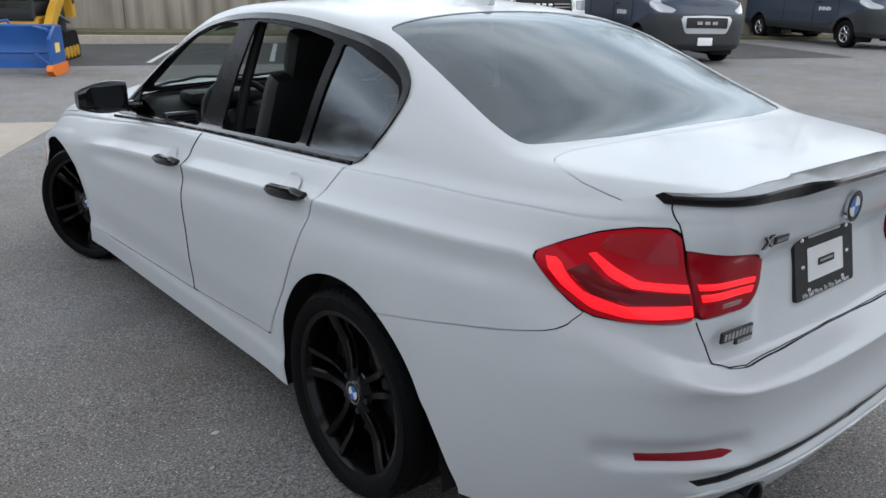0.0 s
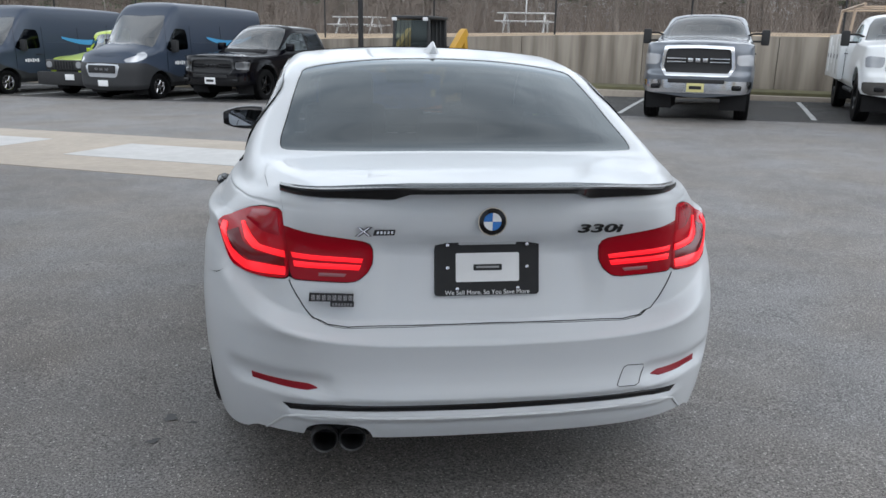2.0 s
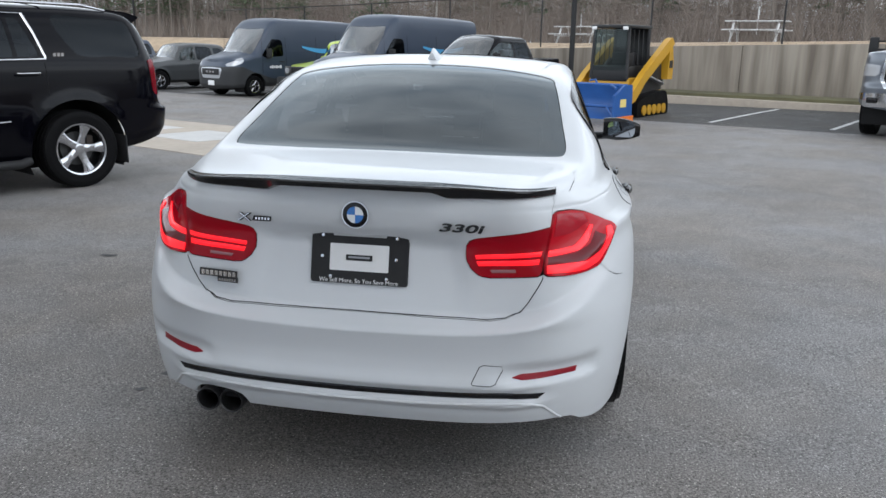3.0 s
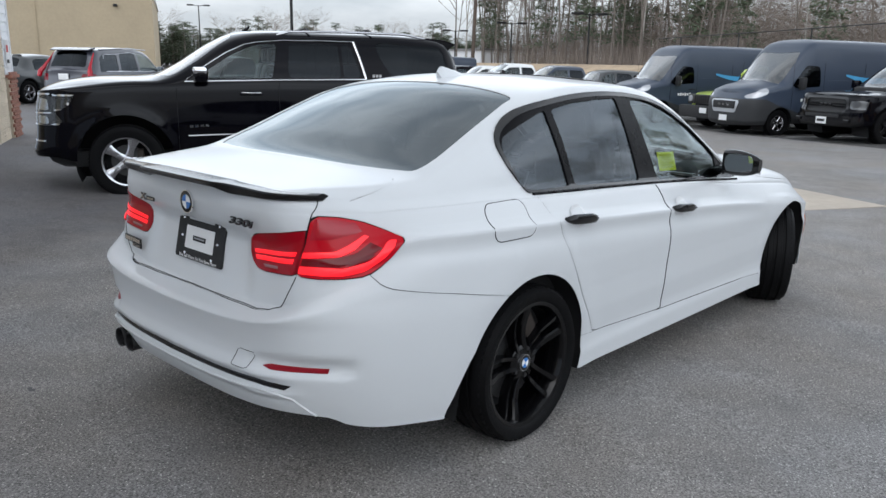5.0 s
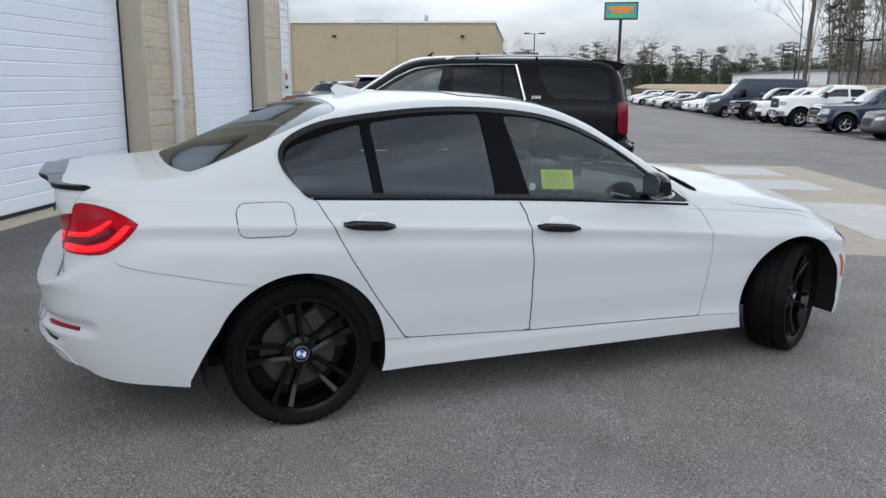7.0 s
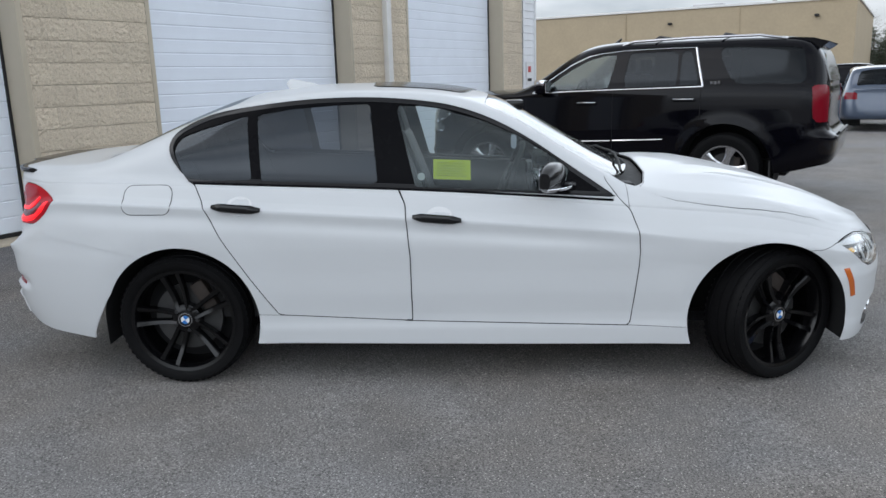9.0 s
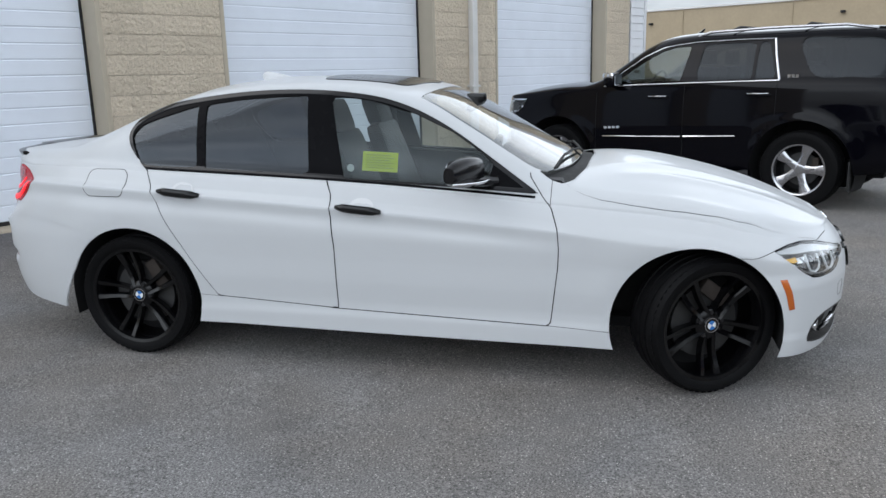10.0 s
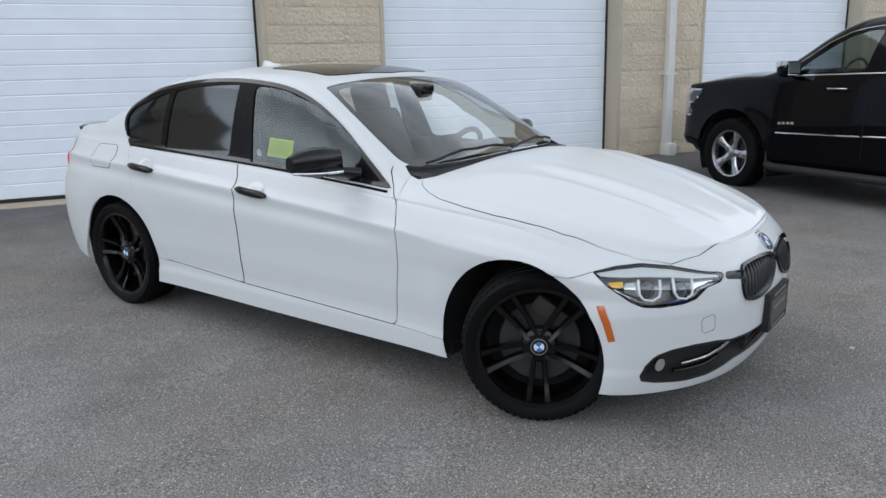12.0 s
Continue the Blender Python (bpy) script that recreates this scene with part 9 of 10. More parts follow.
pusher(lot_pose(-3.55, 15.95, 180) @ Matrix.Diagonal((1.0, 1.0, 0.87, 1.0)))

# ---- far edge of the lot ----
WALL_B = 24.2
ret = empty("retaining_wall", Matrix(), "weathered concrete retaining wall with vertical streaks", "wall", kind="structure")


def streaked(m):
    nt = m.node_tree
    b = nt.nodes["Principled BSDF"]
    co = nt.nodes.new("ShaderNodeTexCoord")
    mp = nt.nodes.new("ShaderNodeMapping")
    mp.inputs["Scale"].default_value = (1.6, 1.6, 0.12)
    n = nt.nodes.new("ShaderNodeTexNoise")
    n.inputs["Scale"].default_value, n.inputs["Detail"].default_value = 2.2, 6
    r = nt.nodes.new("ShaderNodeValToRGB")
    r.color_ramp.elements[0].position, r.color_ramp.elements[0].color = 0.30, (0.135, 0.112, 0.090, 1)
    r.color_ramp.elements[1].position, r.color_ramp.elements[1].color = 0.65, (0.29, 0.255, 0.21, 1)
    nt.links.new(co.outputs["Object"], mp.inputs["Vector"])
    nt.links.new(mp.outputs["Vector"], n.inputs["Vector"])
    nt.links.new(n.outputs["Fac"], r.inputs["Fac"])
    nt.links.new(r.outputs["Color"], b.inputs["Base Color"])


def wall_top(a):
    """The wall's top falls towards the vans."""
    return 1.62 + 0.030 * max(-26.0, min(0.0, a))


def bank_z(a, b):
    t = max(0.0, min(1.0, (b - WALL_B - 0.3) / 3.0))
    far = 1.52 + 0.23 * max(0.0, min(1.0, (a + 10) / 12))
    return wall_top(a) - 0.03 + (far - wall_top(a) + 0.03) * t * (2 - t)


streaked(WALL_CONC)
for k in range(22):
    a0 = -28 + 3.6 * k
    p = lot(a0, WALL_B)
    z = ground_z(p.x, p.y)
    panel = wall_box("wall_panel", a0 + 0.008, a0 + 3.592, WALL_B, WALL_B + 0.35, -0.5, 1.0, WALL_CONC, ret, 0.012)
    for vert in panel.data.vertices:
        if vert.co.z > 0.5:
            vert.co.z += wall_top((vert.co - WALL_O).dot(E_ALONG)) - 1.0
VERGE = mat("mossy_verge", (0.105, 0.098, 0.052), 0.95, vary=0.4, scale=3, bump=0.6, bump_scale=30)
LEAF_LITTER = mat("brown_leaf_litter", (0.15, 0.10, 0.06), 0.95, vary=0.4, scale=2, bump=0.8, bump_scale=12)
GRAVEL = mat("tan_gravel_strip", (0.40, 0.30, 0.20), 0.95, vary=0.35, scale=9, bump=0.8, bump_scale=40)
for name_, b_rows, mt_, lb_ in (("gravel_strip", [WALL_B + 0.3 + 0.25 * i for i in range(13)], GRAVEL, "tan gravel strip rising behind the wall top"),
                                ("bank", [WALL_B + 3.3, WALL_B + 6, WALL_B + 15, WALL_B + 40, 160], LEAF_LITTER, "raised bank of brown leaf litter under the trees")):
    a_cols = np.linspace(-140, 60, 101)
    bv = [lot(a, b, bank_z(a, b)) for b in b_rows for a in a_cols]
    bf = [(j * 101 + i, j * 101 + i + 1, (j + 1) * 101 + i + 1, (j + 1) * 101 + i) for j in range(len(b_rows) - 1) for i in range(100)]
    tagged(obj(name_, bv, bf, mt_), lb_, "ground", kind="structure")
tagged(wall_box("bank_foot", -140, -28.2, WALL_B + 0.3, WALL_B + 0.6, -1.0, 0.80, LEAF_LITTER, None), "brown leaf litter at the foot of the bank", "ground", kind="structure")
tagged(wall_box("verge", -28, 50, WALL_B - 1.3, WALL_B - 0.004, -0.6, 0.215, VERGE, None, 0.05), "narrow mossy verge at the wall foot", "grass", kind="structure")
tagged(wall_box("kerb", -28, 50, WALL_B - 1.5, WALL_B - 1.304, -0.6, 0.125, CONCRETE, None, 0.02), "pale concrete kerb", "kerb", kind="structure")
fence = empty("fence", Matrix(), "black chain-link fence posts and top rail above the wall", "fence")
MESH = mat("black_fence_steel", (0.012, 0.012, 0.013), 0.5)
for k in range(17):
    a = -26 + 4.0 * k
    p = lot(a, WALL_B + 0.9, bank_z(a, WALL_B + 0.9) - 0.02)
    cyl_part("fence_post", p, p + Vector((0, 0, 1.75)), 0.03, MESH, fence, None, 6)
fence_z = lambda a: bank_z(a, WALL_B + 0.9)
tube_part("fence_rail", [lot(a, WALL_B + 0.9, fence_z(a) + 1.72) for a in (-28, -20, -10, -4, 0, 4, 44)], 0.022, MESH, fence, 6)
bm = bmesh.new()
for k in range(0, 900):
    a = -28 + 0.08 * k
    for s in (1, -1):
        p0, p1 = lot(a, WALL_B + 0.9, fence_z(a)), lot(a + s * 0.85, WALL_B + 0.9, fence_z(a + s * 0.85) + 1.70)
        w = E_ALONG * 0.0018
        vs = [bm.verts.new(x) for x in (p0 - w, p0 + w, p1 + w, p1 - w)]
        bm.faces.new(vs)
tagged(part("fence_mesh", bm, MESH, fence, "fine black chain-link mesh", 0), kind="stuff")


def picnic_table(m):
    t = empty("picnic_table", m, "white wooden picnic table with benches on the bank", "picnic table", "picnic tables")
    W = mat("white_table_paint", (0.62, 0.62, 0.61), 0.7, vary=0.1, scale=5) if "white_table_paint" not in bpy.data.materials else bpy.data.materials["white_table_paint"]
    for k in range(5):
        box_part("top_board", (0, -0.30 + 0.15 * k, 0.75), (2.1, 0.14, 0.04), W, t, 0.005)
    for sy in (-1, 1):
        for k in range(2):
            box_part("bench_board", (0, sy * (0.62 + 0.14 * k), 0.45), (2.1, 0.13, 0.04), W, t, 0.005)
    for x in (-0.75, 0.75):
        for sy in (-1, 1):
            tube_part("leg", [(x, sy * 0.68, 0.0), (x, sy * 0.25, 0.73)], 0.045, W, t, 4)
        box_part("bench_beam", (x, 0, 0.41), (0.06, 1.55, 0.09), W, t)
    tube_part("centre_pole", [(0, 0, 0.3), (0, 0, 1.25)], 0.022, W, t, 6)
    return t


pt = picnic_table(Matrix.Translation(lot(-11.5, 30.7, bank_z(-11.5, 30.7) - 0.08)) @ Matrix.Rotation(radians(LOT_TURN), 4, "Z"))
copy_thing(pt, Matrix.Translation(lot(-4.3, 30.3, bank_z(-4.3, 30.3) - 0.01)) @ Matrix.Rotation(radians(LOT_TURN + 6), 4, "Z"))

# painted bay lines
for a in (-1.20, 1.15, 4.9, 8.0, -6.6, -10.3, -13.2, -15.6, -19.6, -24.5, -30.5, -35.5):
    slab("bay_line", a, 17.4, a + 0.10, 22.4, 0.005, LINE_PAINT, "worn white parking bay line", "road marking", n=6)

# ---- tan building ----
tb = empty("tan_building", Matrix(), "long low tan masonry building with a pale parapet cap", "building")
wall_box("wall", -150, -104.0, -95, 0.6, -2.0, 9.5, TAN_WALL, tb)
wall_box("parapet_cap", -150.3, -103.8, -95.3, 0.8, 9.5, 9.8, SPOUT, tb, 0.03)
wall_box("roof_unit", -114, -109, -20, -16, 9.7, 10.4, STEEL, tb, 0.08)
wall_box("roof_vent", -108, -107.4, -9.5, -9.0, 9.7, 10.9, STEEL, tb, 0.03)
for b in (-48, -22, -4.0):
    wall_box("wall_lamp", -104.0, -103.5, b, b + 0.5, 7.6, 7.9, MATT_BLACK, tb, 0.05)
wall_box("service_door", -104.0, -103.9, -7.5, -6.0, -1.2, 2.2, mat("brown_door", (0.10, 0.06, 0.04), 0.6), tb)
for k in range(4):
    wall_box("conduit", -104.0, -103.88, -58 + 15 * k, -57.85 + 15 * k, -1.2, 9.5, TAN_WALL, tb)

# ---- roadside sign and lamp posts ----
p = lot(-78.3, 14.57)
rs_ = empty("road_sign", Matrix.Translation((p.x, p.y, -0.9)) @ Matrix.Rotation(radians(LOT_TURN + 82), 4, "Z"), "tall coloured sign board on a dark post", "sign")
cyl_part("post", (0, 0, 0), (0, 0, 9.0), 0.16, MATT_BLACK, rs_, None, 10)
box_part("board", (0, 0, 9.72), (3.4, 0.35, 1.75), MATT_BLACK, rs_, 0.04)
for y in (0.19, -0.19):
    box_part("panel", (0, y, 9.72), (3.15, 0.02, 1.5), mat("sign_teal", (0.05, 0.30, 0.32), 0.5) if "sign_teal" not in bpy.data.materials else bpy.data.materials["sign_teal"], rs_)
    box_part("print_band", (0, y * 1.08, 10.0), (2.5, 0.012, 0.38), mat("sign_orange", (0.72, 0.24, 0.03), 0.5) if "sign_orange" not in bpy.data.materials else bpy.data.materials["sign_orange"], rs_)
    box_part("print_band", (0, y * 1.08, 9.62), (1.9, 0.012, 0.26), bpy.data.materials["sign_orange"], rs_)
    box_part("print_band", (0, y * 1.08, 9.24), (2.9, 0.012, 0.26), mat("sign_green", (0.12, 0.42, 0.10), 0.5) if "sign_green" not in bpy.data.materials else bpy.data.materials["sign_green"], rs_)


def lamp_post(a, b, h, double=False):
    p = lot(a, b)
    v = empty("lamp_post", Matrix.Translation((p.x, p.y, ground_z(p.x, p.y) - 0.05)) @ Matrix.Rotation(radians(LOT_TURN), 4, "Z"), "dark steel parking lot lamp post", "lamp post", "lot lamp posts")
    cyl_part("post", (0, 0, 0), (0, 0, h), 0.09, MATT_BLACK, v, 0.06, 8)
    for s in ((1, -1) if double else (1,)):
        tube_part("arm", [(0, 0, h - 0.1), (0, s * 0.6, h)], 0.035, MATT_BLACK, v, 6)
        box_part("lamp_head", (0, s * 0.95, h), (0.4, 0.75, 0.16), MATT_BLACK, v, 0.04)


lamp_post(-7.6, 23.0, 9.5)
for a, b, h in ((-43.6, 30.0, 5.6), (-56.9, 30.0, 5.6), (-71.1, 30.0, 5.5), (-111.0, 30.0, 6.4), (-96, 6.0, 8.5)):
    lamp_post(a, b, h, True)
lean = empty("utility_pole", Matrix.Translation(lot(-47.8, 23.0, 0.0)), "tall leaning wooden utility pole", "pole")
tube_part("pole", [(0, 0, -0.6), E_ALONG * 0.6 + Vector((0, 0, 7.0)), E_ALONG * 1.05 + Vector((0, 0, 12.5))], [0.15, 0.13, 0.10], mat("pole_wood", (0.10, 0.075, 0.06), 0.9, vary=0.2, scale=5), lean, 8)


# ---- trees ----
BARK = mat("grey_brown_bark", (0.17, 0.145, 0.125), 0.95, vary=0.3, scale=6, bump=0.5, bump_scale=30)
TWIG = mat("bare_twigs", (0.215, 0.178, 0.150), 0.95, vary=0.25, scale=4)
NEEDLE = mat("pine_needles", (0.085, 0.110, 0.065), 0.85, vary=0.45, scale=1.2)
BIRCH = mat("pale_bark", (0.34, 0.32, 0.29), 0.9, vary=0.3, scale=6)


def tube_data(V, F, p0, p1, r0, r1, seg):
    d = (p1 - p0)
    q = d.to_track_quat("Z", "Y")
    b = len(V)
    for p, r in ((p0, r0), (p1, r1)):
        for k in range(seg):
            a = 2 * math.pi * k / seg
            V.append(p + q @ Vector((r * math.cos(a), r * math.sin(a), 0)))
    for k in range(seg):
        F.append((b + k, b + (k + 1) % seg, b + seg + (k + 1) % seg, b + seg + k))


def bare_tree(seed, h, bark, name="bare_tree", dense=1.0):
    rng = random.Random(seed)
    tv, tf, cv, cf = [], [], [], []

    def grow(p, d, length, r, level):
        n = 4 if level == 0 else 3
        pts = [p]
        for i in range(n):
            d = (d + Vector((rng.uniform(-1, 1), rng.uniform(-1, 1), rng.uniform(-0.3, 0.6))) * (0.07 if level == 0 else 0.22)).normalized()
            pts.append(pts[-1] + d * length / n)
        for i in range(n):
            ra, rb = r * (1 - 0.72 * i / n), r * (1 - 0.72 * (i + 1) / n)
            tube_data(*((tv, tf) if level < 1 else (cv, cf)), pts[i], pts[i + 1], ra, rb, 7 if level == 0 else 4 if level == 1 else 3)
        if level >= 4:
            return
        kids = int((9, 5, 4, 4)[level] * dense)
        for k in range(kids):
            t = rng.uniform(0.38 if level == 0 else 0.25, 1.0)
            i = min(n - 1, int(t * n))
            q = pts[i].lerp(pts[i + 1], t * n - i)
            ang = rng.uniform(0, 6.28)
            side = Vector((math.cos(ang), math.sin(ang), 0))
            nd = (d * rng.uniform(0.6, 1.1) + side * rng.uniform(0.5, 1.0) + Vector((0, 0, 0.25))).normalized()
            grow(q, nd, length * rng.uniform(0.38, 0.60) * (1.1 - 0.4 * t if level == 0 else 1), r * (1 - 0.7 * t) * 0.55 + 0.004, level + 1)

    grow(Vector((0, 0, -0.3)), Vector((0, 0, 1)), h * 0.85, h * 0.0052 + 0.012, 0)
    t = empty(name, Matrix(), "tall bare grey-brown deciduous tree at the wood's edge", "tree", "trees behind the wall")
    obj("trunk", tv, tf, bark, t)
    obj("crown", cv, cf, TWIG, t, False)
    return t


def pine_tree(seed, h, spread=0.22):
    rng = random.Random(seed)
    tv, tf, cv, cf = [], [], [], []
    tube_data(tv, tf, Vector((0, 0, -0.3)), Vector((0, 0, h * 0.6)), h * 0.014, h * 0.009, 7)
    tube_data(tv, tf, Vector((0, 0, h * 0.6)), Vector((0, 0, h)), h * 0.009, 0.02, 6)
    for k in range(90):
        t = rng.uniform(0.18, 0.98)
        z = h * t
        reach = h * spread * (1.05 - t) ** 0.75 * rng.uniform(0.5, 1.1) + 0.25
        a = rng.uniform(0, 6.28)
        d = Vector((math.cos(a), math.sin(a), rng.uniform(-0.15, 0.25)))
        p1 = Vector((0, 0, z)) + d * reach
        tube_data(tv, tf, Vector((0, 0, z)), p1, 0.035, 0.012, 3)
        for j in range(16):
            c = Vector((0, 0, z)) + d * reach * rng.uniform(0.3, 1.05) + Vector((rng.gauss(0, 0.22), rng.gauss(0, 0.22), rng.gauss(0, 0.14)))
            u = Vector((rng.gauss(0, 1), rng.gauss(0, 1), rng.gauss(0, 0.5))).normalized() * rng.uniform(0.14, 0.30)
            w = Vector((rng.gauss(0, 1), rng.gauss(0, 1), rng.gauss(0, 0.7))).normalized() * rng.uniform(0.05, 0.11)
            b = len(cv)
            cv += [c - u, c + w, c + u, c - w]
            cf.append((b, b + 1, b + 2, b + 3))
    t = empty("pine_tree", Matrix(), "dark green pine with uneven open branches", "tree", "trees behind the wall")
    obj("trunk", tv, tf, BARK, t)
    obj("crown", cv, cf, NEEDLE, t, False)
    return t


protos = [bare_tree(1, 15, BARK), bare_tree(2, 17, BARK), bare_tree(3, 13, BIRCH, "birch_tree"), bare_tree(4, 16, BARK), pine_tree(5, 13), pine_tree(6, 16, 0.19), pine_tree(7, 10, 0.26)]
rng = random.Random(11)
spots = []
for k in range(100):
    a = -92 + 1.38 * k + rng.uniform(-0.8, 0.8)
    if a > -80:
        spots.append((a, rng.uniform(32, 42)))
for k in range(60):
    if -110 + 2.7 * k > -84:
        spots.append((-110 + 2.7 * k + rng.uniform(-1, 1), rng.uniform(42, 60)))
for k in range(46):
    spots.append((-80 + 0.9 * k + rng.uniform(-1, 1), rng.uniform(31, 40)))
used = set()
for a, b in spots:
    pine = rng.random() < (0.18 if b < 42 else 0.55)
    i = rng.choice((4, 5, 6)) if pine else rng.choice((0, 1, 3, 0, 1, 3, 0, 1, 2))
    s = rng.uniform(0.75, 1.15) * (0.85 if a < -60 else 0.88 if a < -38 else 0.62)
    m = Matrix.Translation(lot(a, b, 1.5)) @ Matrix.Rotation(rng.uniform(0, 6.28), 4, "Z")
    t = protos[i] if i not in used else copy_thing(protos[i], m)
    if i not in used:
        used.add(i)
        t.matrix_basis = m
    t.scale = (s, s, s)
# a distant belt of trees across the road
for k in range(260):
    a, b = -165 + rng.uniform(-16, 16), -12 + 0.34 * k + rng.uniform(-1.5, 1.5)
    i = rng.choice((6, 6, 4, 6, 5, 6, 4, 3))
    m = Matrix.Translation(lot(a, b, -0.6)) @ Matrix.Rotation(rng.uniform(0, 6.28), 4, "Z")
    t = copy_thing(protos[i], m)
    s = rng.uniform(0.40, 0.68)
    t.scale = (s * 1.9, s * 1.9, s)
# thin young growth that fills the wood behind the first trees
wv, wf = [], []
for k in range(5200):
    a, b = rng.uniform(-82, 45), rng.uniform(36, 72)
    h = rng.uniform(2.5, 9.5) * (0.8 if a < -38 else 0.72)
    p = lot(a, b, 1.4)
    tip = p + Vector((rng.gauss(0, 0.5), rng.gauss(0, 0.5), h))
    ang = rng.uniform(0, 3.14)
    w = Vector((math.cos(ang), math.sin(ang), 0)) * rng.uniform(0.012, 0.035)
    n = len(wv)
    wv += [p - w, p + w, tip]
    wf.append((n, n + 1, n + 2))
    for j in range(26):
        t = rng.uniform(0.12, 0.99)
        q0 = p.lerp(tip, t)
        d = Vector((rng.gauss(0, 1), rng.gauss(0, 1), rng.uniform(-0.1, 1.0))).normalized() * rng.uniform(0.6, 2.2)
        w = Vector((rng.gauss(0, 1), rng.gauss(0, 1), rng.gauss(0, 1))).normalized() * 0.022
        n = len(wv)
        wv += [q0 - w, q0 + w, q0 + d]
        wf.append((n, n + 1, n + 2))
tagged(obj("young_wood", wv, wf, TWIG, None, False), "dense bare brown young wood behind the fence", "wood", kind="stuff")
# undergrowth on the bank
uv, uf = [], []
for k in range(5200):
    a, b = rng.uniform(-60, 40), rng.uniform(29, 44)
    p = lot(a, b, 1.5)
    for j in range(3):
        d = Vector((rng.gauss(0, 0.45), rng.gauss(0, 0.45), rng.uniform(0.6, 2.2)))
        w = Vector((rng.gauss(0, 1), rng.gauss(0, 1), 0)).normalized() * 0.012
        n = len(uv)
        uv += [p - w, p + w, p + d]
        uf.append((n, n + 1, n + 2))
tagged(obj("undergrowth", uv, uf, TWIG, None, False), "thicket of bare brown brush under the trees", "brush", kind="stuff")
# distant low white warehouse
wh = empty("white_warehouse", Matrix(), "long low white building beyond the parked cars", "building")
wall_box("wall", -109, -74, 34, 50, -1.0, 2.85, SIDING, wh)
wall_box("roof", -109.2, -73.8, 33.8, 50.2, 2.85, 3.05, STEEL, wh)


# ---- split-face blocks of the garage piers ----
blk = random.Random(3)
BLOCK_MESHES = []
for k in range(6):
    nx, nz = 12, 6
    V, F = [], []
    for j in range(nz + 1):
        for i in range(nx + 1):
            x, z = -0.197 + 0.394 * i / nx, -0.0975 + 0.195 * j / nz
            edge = j in (0, nz)
            y = 0.009 + blk.uniform(-0.002, 0.002) if edge else 0.012 + blk.uniform(-0.004, 0.004)
            V.append((x, y, z))
    for j in range(nz):
        for i in range(nx):
            b = j * (nx + 1) + i
            F.append((b, b + nx + 1, b + nx + 2, b + 1))
    n = len(V)
    corners = [(-0.197, -0.097), (0.197, -0.097), (0.197, 0.097), (-0.197, 0.097)]
    V += [(x, 0.003, z) for x, z in corners] + [(x, -0.03, z) for x, z in corners]
    for i in range(4):
        F.append((n + i, n + 4 + i, n + 4 + (i + 1) % 4, n + (i + 1) % 4))
    me = bpy.data.meshes.new("block")
    me.from_pydata(V, [], F)
    me.materials.append(BLOCK)
    BLOCK_MESHES.append(me)
M_WALL = Matrix.Translation(WALL_O) @ Matrix.Rotation(radians(LOT_TURN), 4, "Z")
count = 0
extra_v, extra_f = [], []
for a0, a1 in PIERS:
    w = (a1 - a0) - 0.08
    for row in range(25):
        z = BASE_Z + 0.10 + 0.2 * row
        if z > H_WALL - 0.1:
            break
        n = max(1, round(w / 0.40))
        bw = w / n
        off = 0.5 * bw if row % 2 else 0.0
        edges = [0.0] + [bw * (i + 1) - off for i in range(n)] + ([w] if off else [])
        for e0, e1 in zip(edges, edges[1:]):
            if e1 - e0 < 0.05:
                continue
            m = M_WALL @ Matrix.Translation((a0 + 0.04 + (e0 + e1) / 2, -0.004, z)) @ Matrix.Diagonal(((e1 - e0 - 0.002) / 0.394, 1, 1, 1))
            me = blk.choice(BLOCK_MESHES)
            if row < 15 and a0 < 2:
                b = new("block", me)
                b.parent = garage
                b.matrix_basis = m
                count += 1
            else:
                k0 = len(extra_v)
                extra_v += [m @ v.co for v in me.vertices]
                extra_f += [tuple(k0 + i for i in p.vertices) for p in me.polygons]
tagged(obj("upper_blocks", extra_v, extra_f, BLOCK, garage, False), kind="stuff")
# bricks of the corner base
bm = bmesh.new()
add_box(bm, (0, 0, 0), (0.195, 0.03, 0.056), None, 0.004)
brick_ob = part("brick", bm, BRICK, corner)
for row in range(17):
    z = BASE_Z + 0.02 + 0.066 * row
    for i in range(4):
        a = -9.80 + 0.205 * i + (0.1 if row % 2 else 0.0)
        if a > -9.2:
            continue
        m = M_WALL @ Matrix.Translation((a + 0.05, 0.055, z))
        if row == 0 and i == 0:
            brick_ob.matrix_basis = m
        else:
            b = new("brick", brick_ob.data)
            b.parent = corner
            b.matrix_basis = m
# specks of litter on the asphalt
for x, y, r in ((-1.051, -0.865, 0.013), (-0.731, 2.327, 0.016), (-1.142, -1.046, 0.006)):
    bm = bmesh.new()
    bmesh.ops.create_icosphere(bm, subdivisions=1, radius=r)
    for v in bm.verts:
        v.co = Vector((v.co.x * 1.3 + x, v.co.y + y, v.co.z * 0.35 + ground_z(x, y) + r * 0.2))
    tagged(part("pebble", bm, CONCRETE_WHITE, None), "small pale pebble on the asphalt", "pebble")

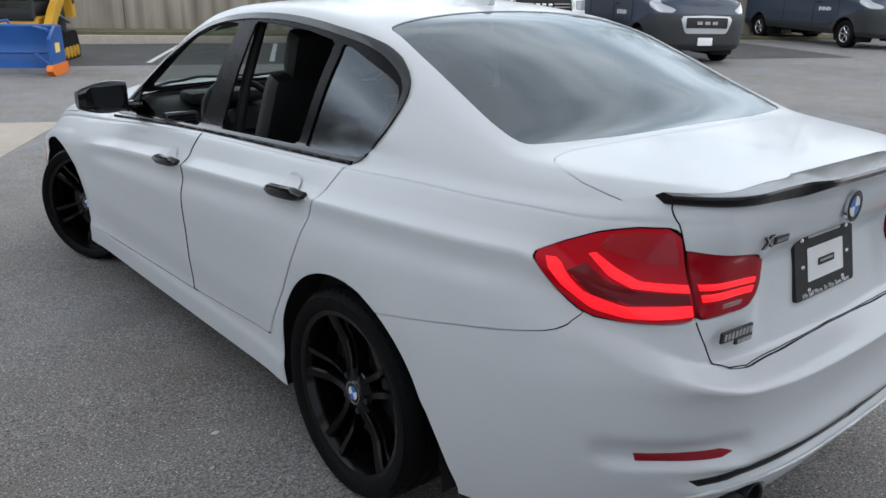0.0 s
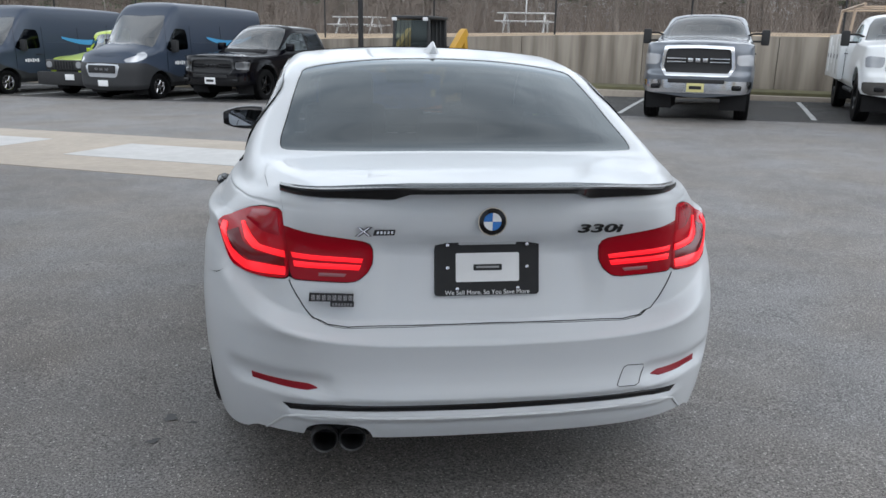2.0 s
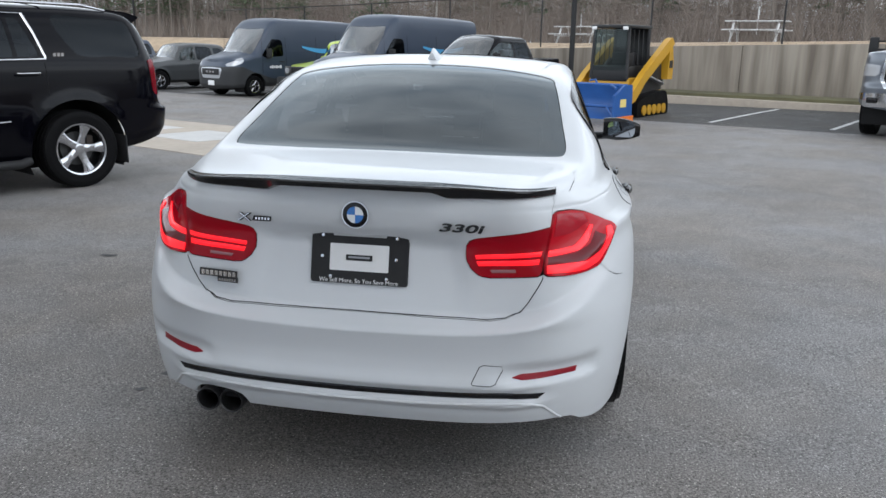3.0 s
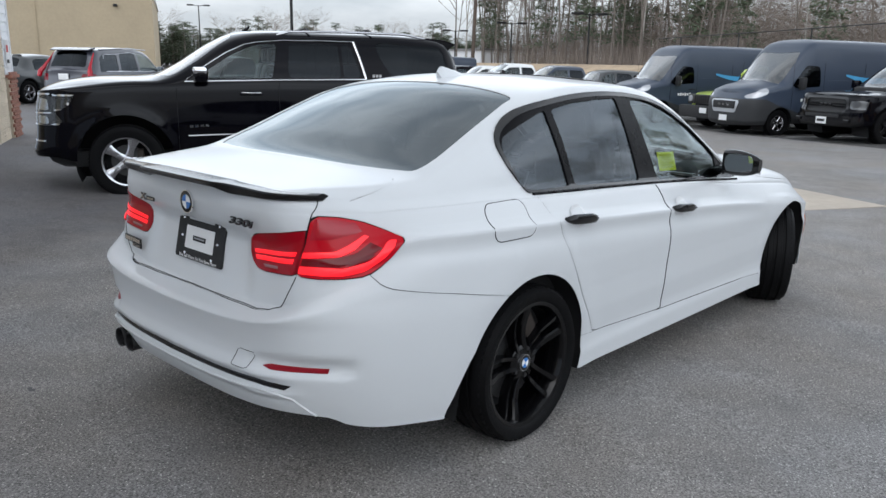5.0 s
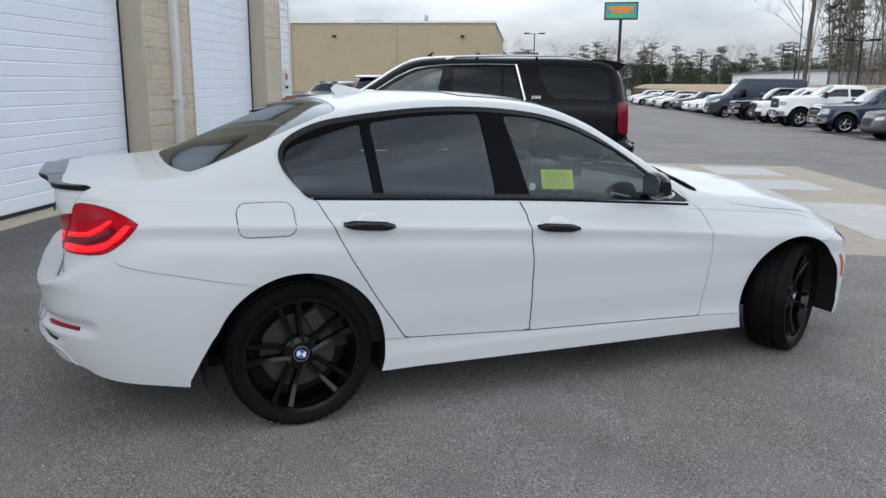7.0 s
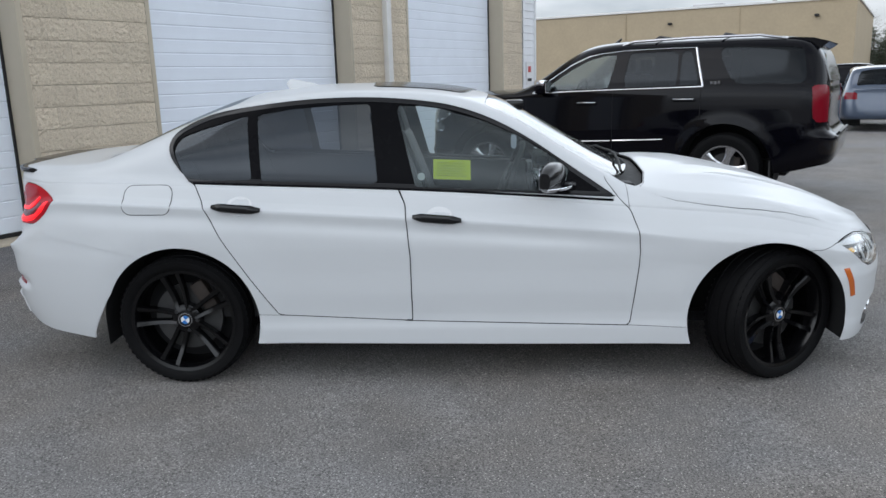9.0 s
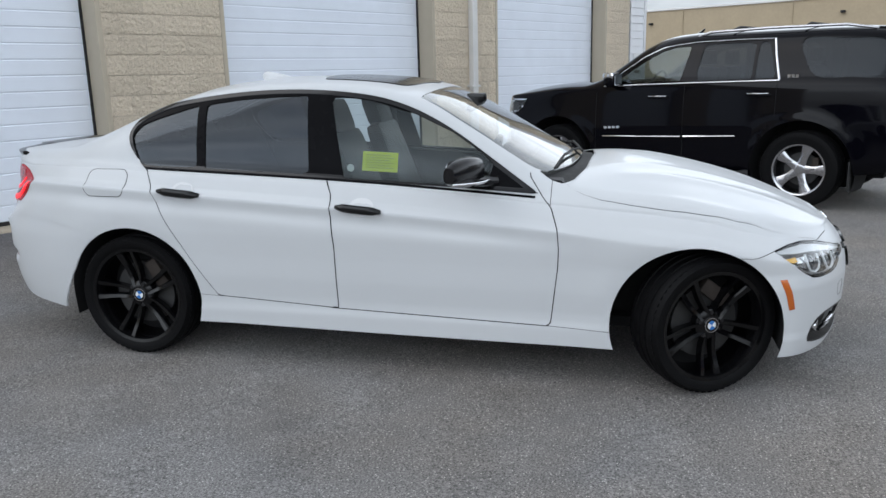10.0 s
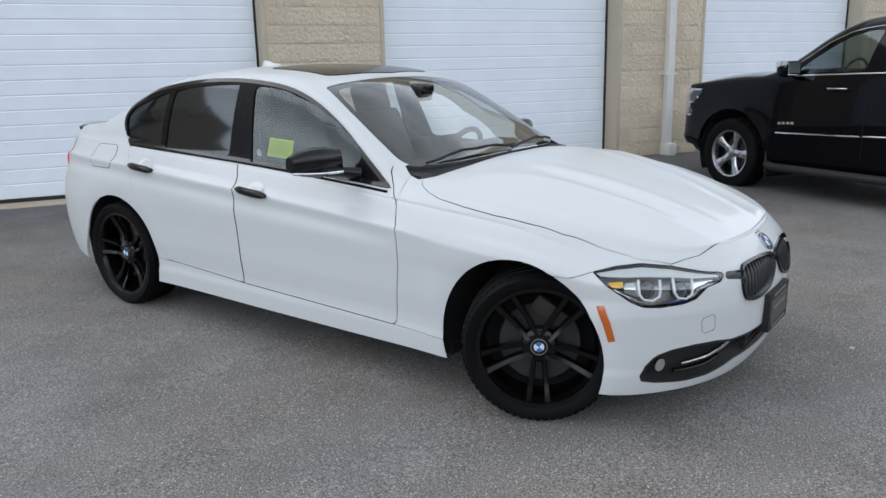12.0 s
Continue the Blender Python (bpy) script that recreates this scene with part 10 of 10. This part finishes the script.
# hairline cracks and oil spots in the asphalt
STAIN = mat("oil_stain", (0.052, 0.050, 0.050), 0.6, vary=0.3, scale=12)
crk = random.Random(21)


def ground_point(x, y, lift):
    return Vector((x, y, ground_z(x, y) + lift))


for x, y, ang, n in ((-0.66, 3.2, 2.2, 16), (-0.5, 4.1, 0.4, 14), (1.7, 3.0, 1.1, 20), (0.2, 4.0, -0.6, 18), (-3.0, 1.4, 1.3, 22), (2.6, 6.2, 0.2, 24), (-2.2, -0.4, 2.0, 12)):
    pts, w = [], []
    for i in range(n):
        pts.append((x, y))
        w.append(crk.uniform(0.0015, 0.0045) * (1 - abs(2 * i / (n - 1) - 1) ** 3 * 0.8))
        ang += crk.uniform(-0.55, 0.55)
        x, y = x + 0.11 * math.cos(ang), y + 0.11 * math.sin(ang)
    bm = bmesh.new()
    rows = []
    for i, (px, py) in enumerate(pts):
        qx, qy = pts[min(i + 1, n - 1)]
        ox, oy = pts[max(i - 1, 0)]
        d = Vector((qx - ox, qy - oy, 0)).normalized()
        rows.append([bm.verts.new(ground_point(px - d.y * w[i] * k, py + d.x * w[i] * k, 0.004)) for k in (-1, 1)])
    for a, b in zip(rows, rows[1:]):
        bm.faces.new((a[0], b[0], b[1], a[1]))
    tagged(part("crack", bm, STAIN, None), "dark hairline crack in the asphalt", "crack", kind="structure")
for x, y, r in ((-1.07, -1.57, 0.022), (-1.10, -1.75, 0.016), (-0.98, -1.62, 0.010), (-2.47, 0.23, 0.035), (-0.9, -2.6, 0.016), (0.4, -3.0, 0.014)):
    bm = bmesh.new()
    n = 22
    ph = [crk.uniform(0, 6.28) for _ in range(3)]
    rim = []
    for k in range(n):
        a = 2 * math.pi * k / n
        rr = r * (1 + 0.28 * math.sin(2 * a + ph[0]) + 0.20 * math.sin(3 * a + ph[1]) + 0.14 * math.sin(7 * a + ph[2]))
        rim.append(bm.verts.new(ground_point(x + rr * 1.4 * math.cos(a), y + rr * math.sin(a), 0.004)))
    bm.faces.new(rim)
    tagged(part("oil_spot", bm, STAIN, None), "dark oil spot on the asphalt", "stain", kind="structure")
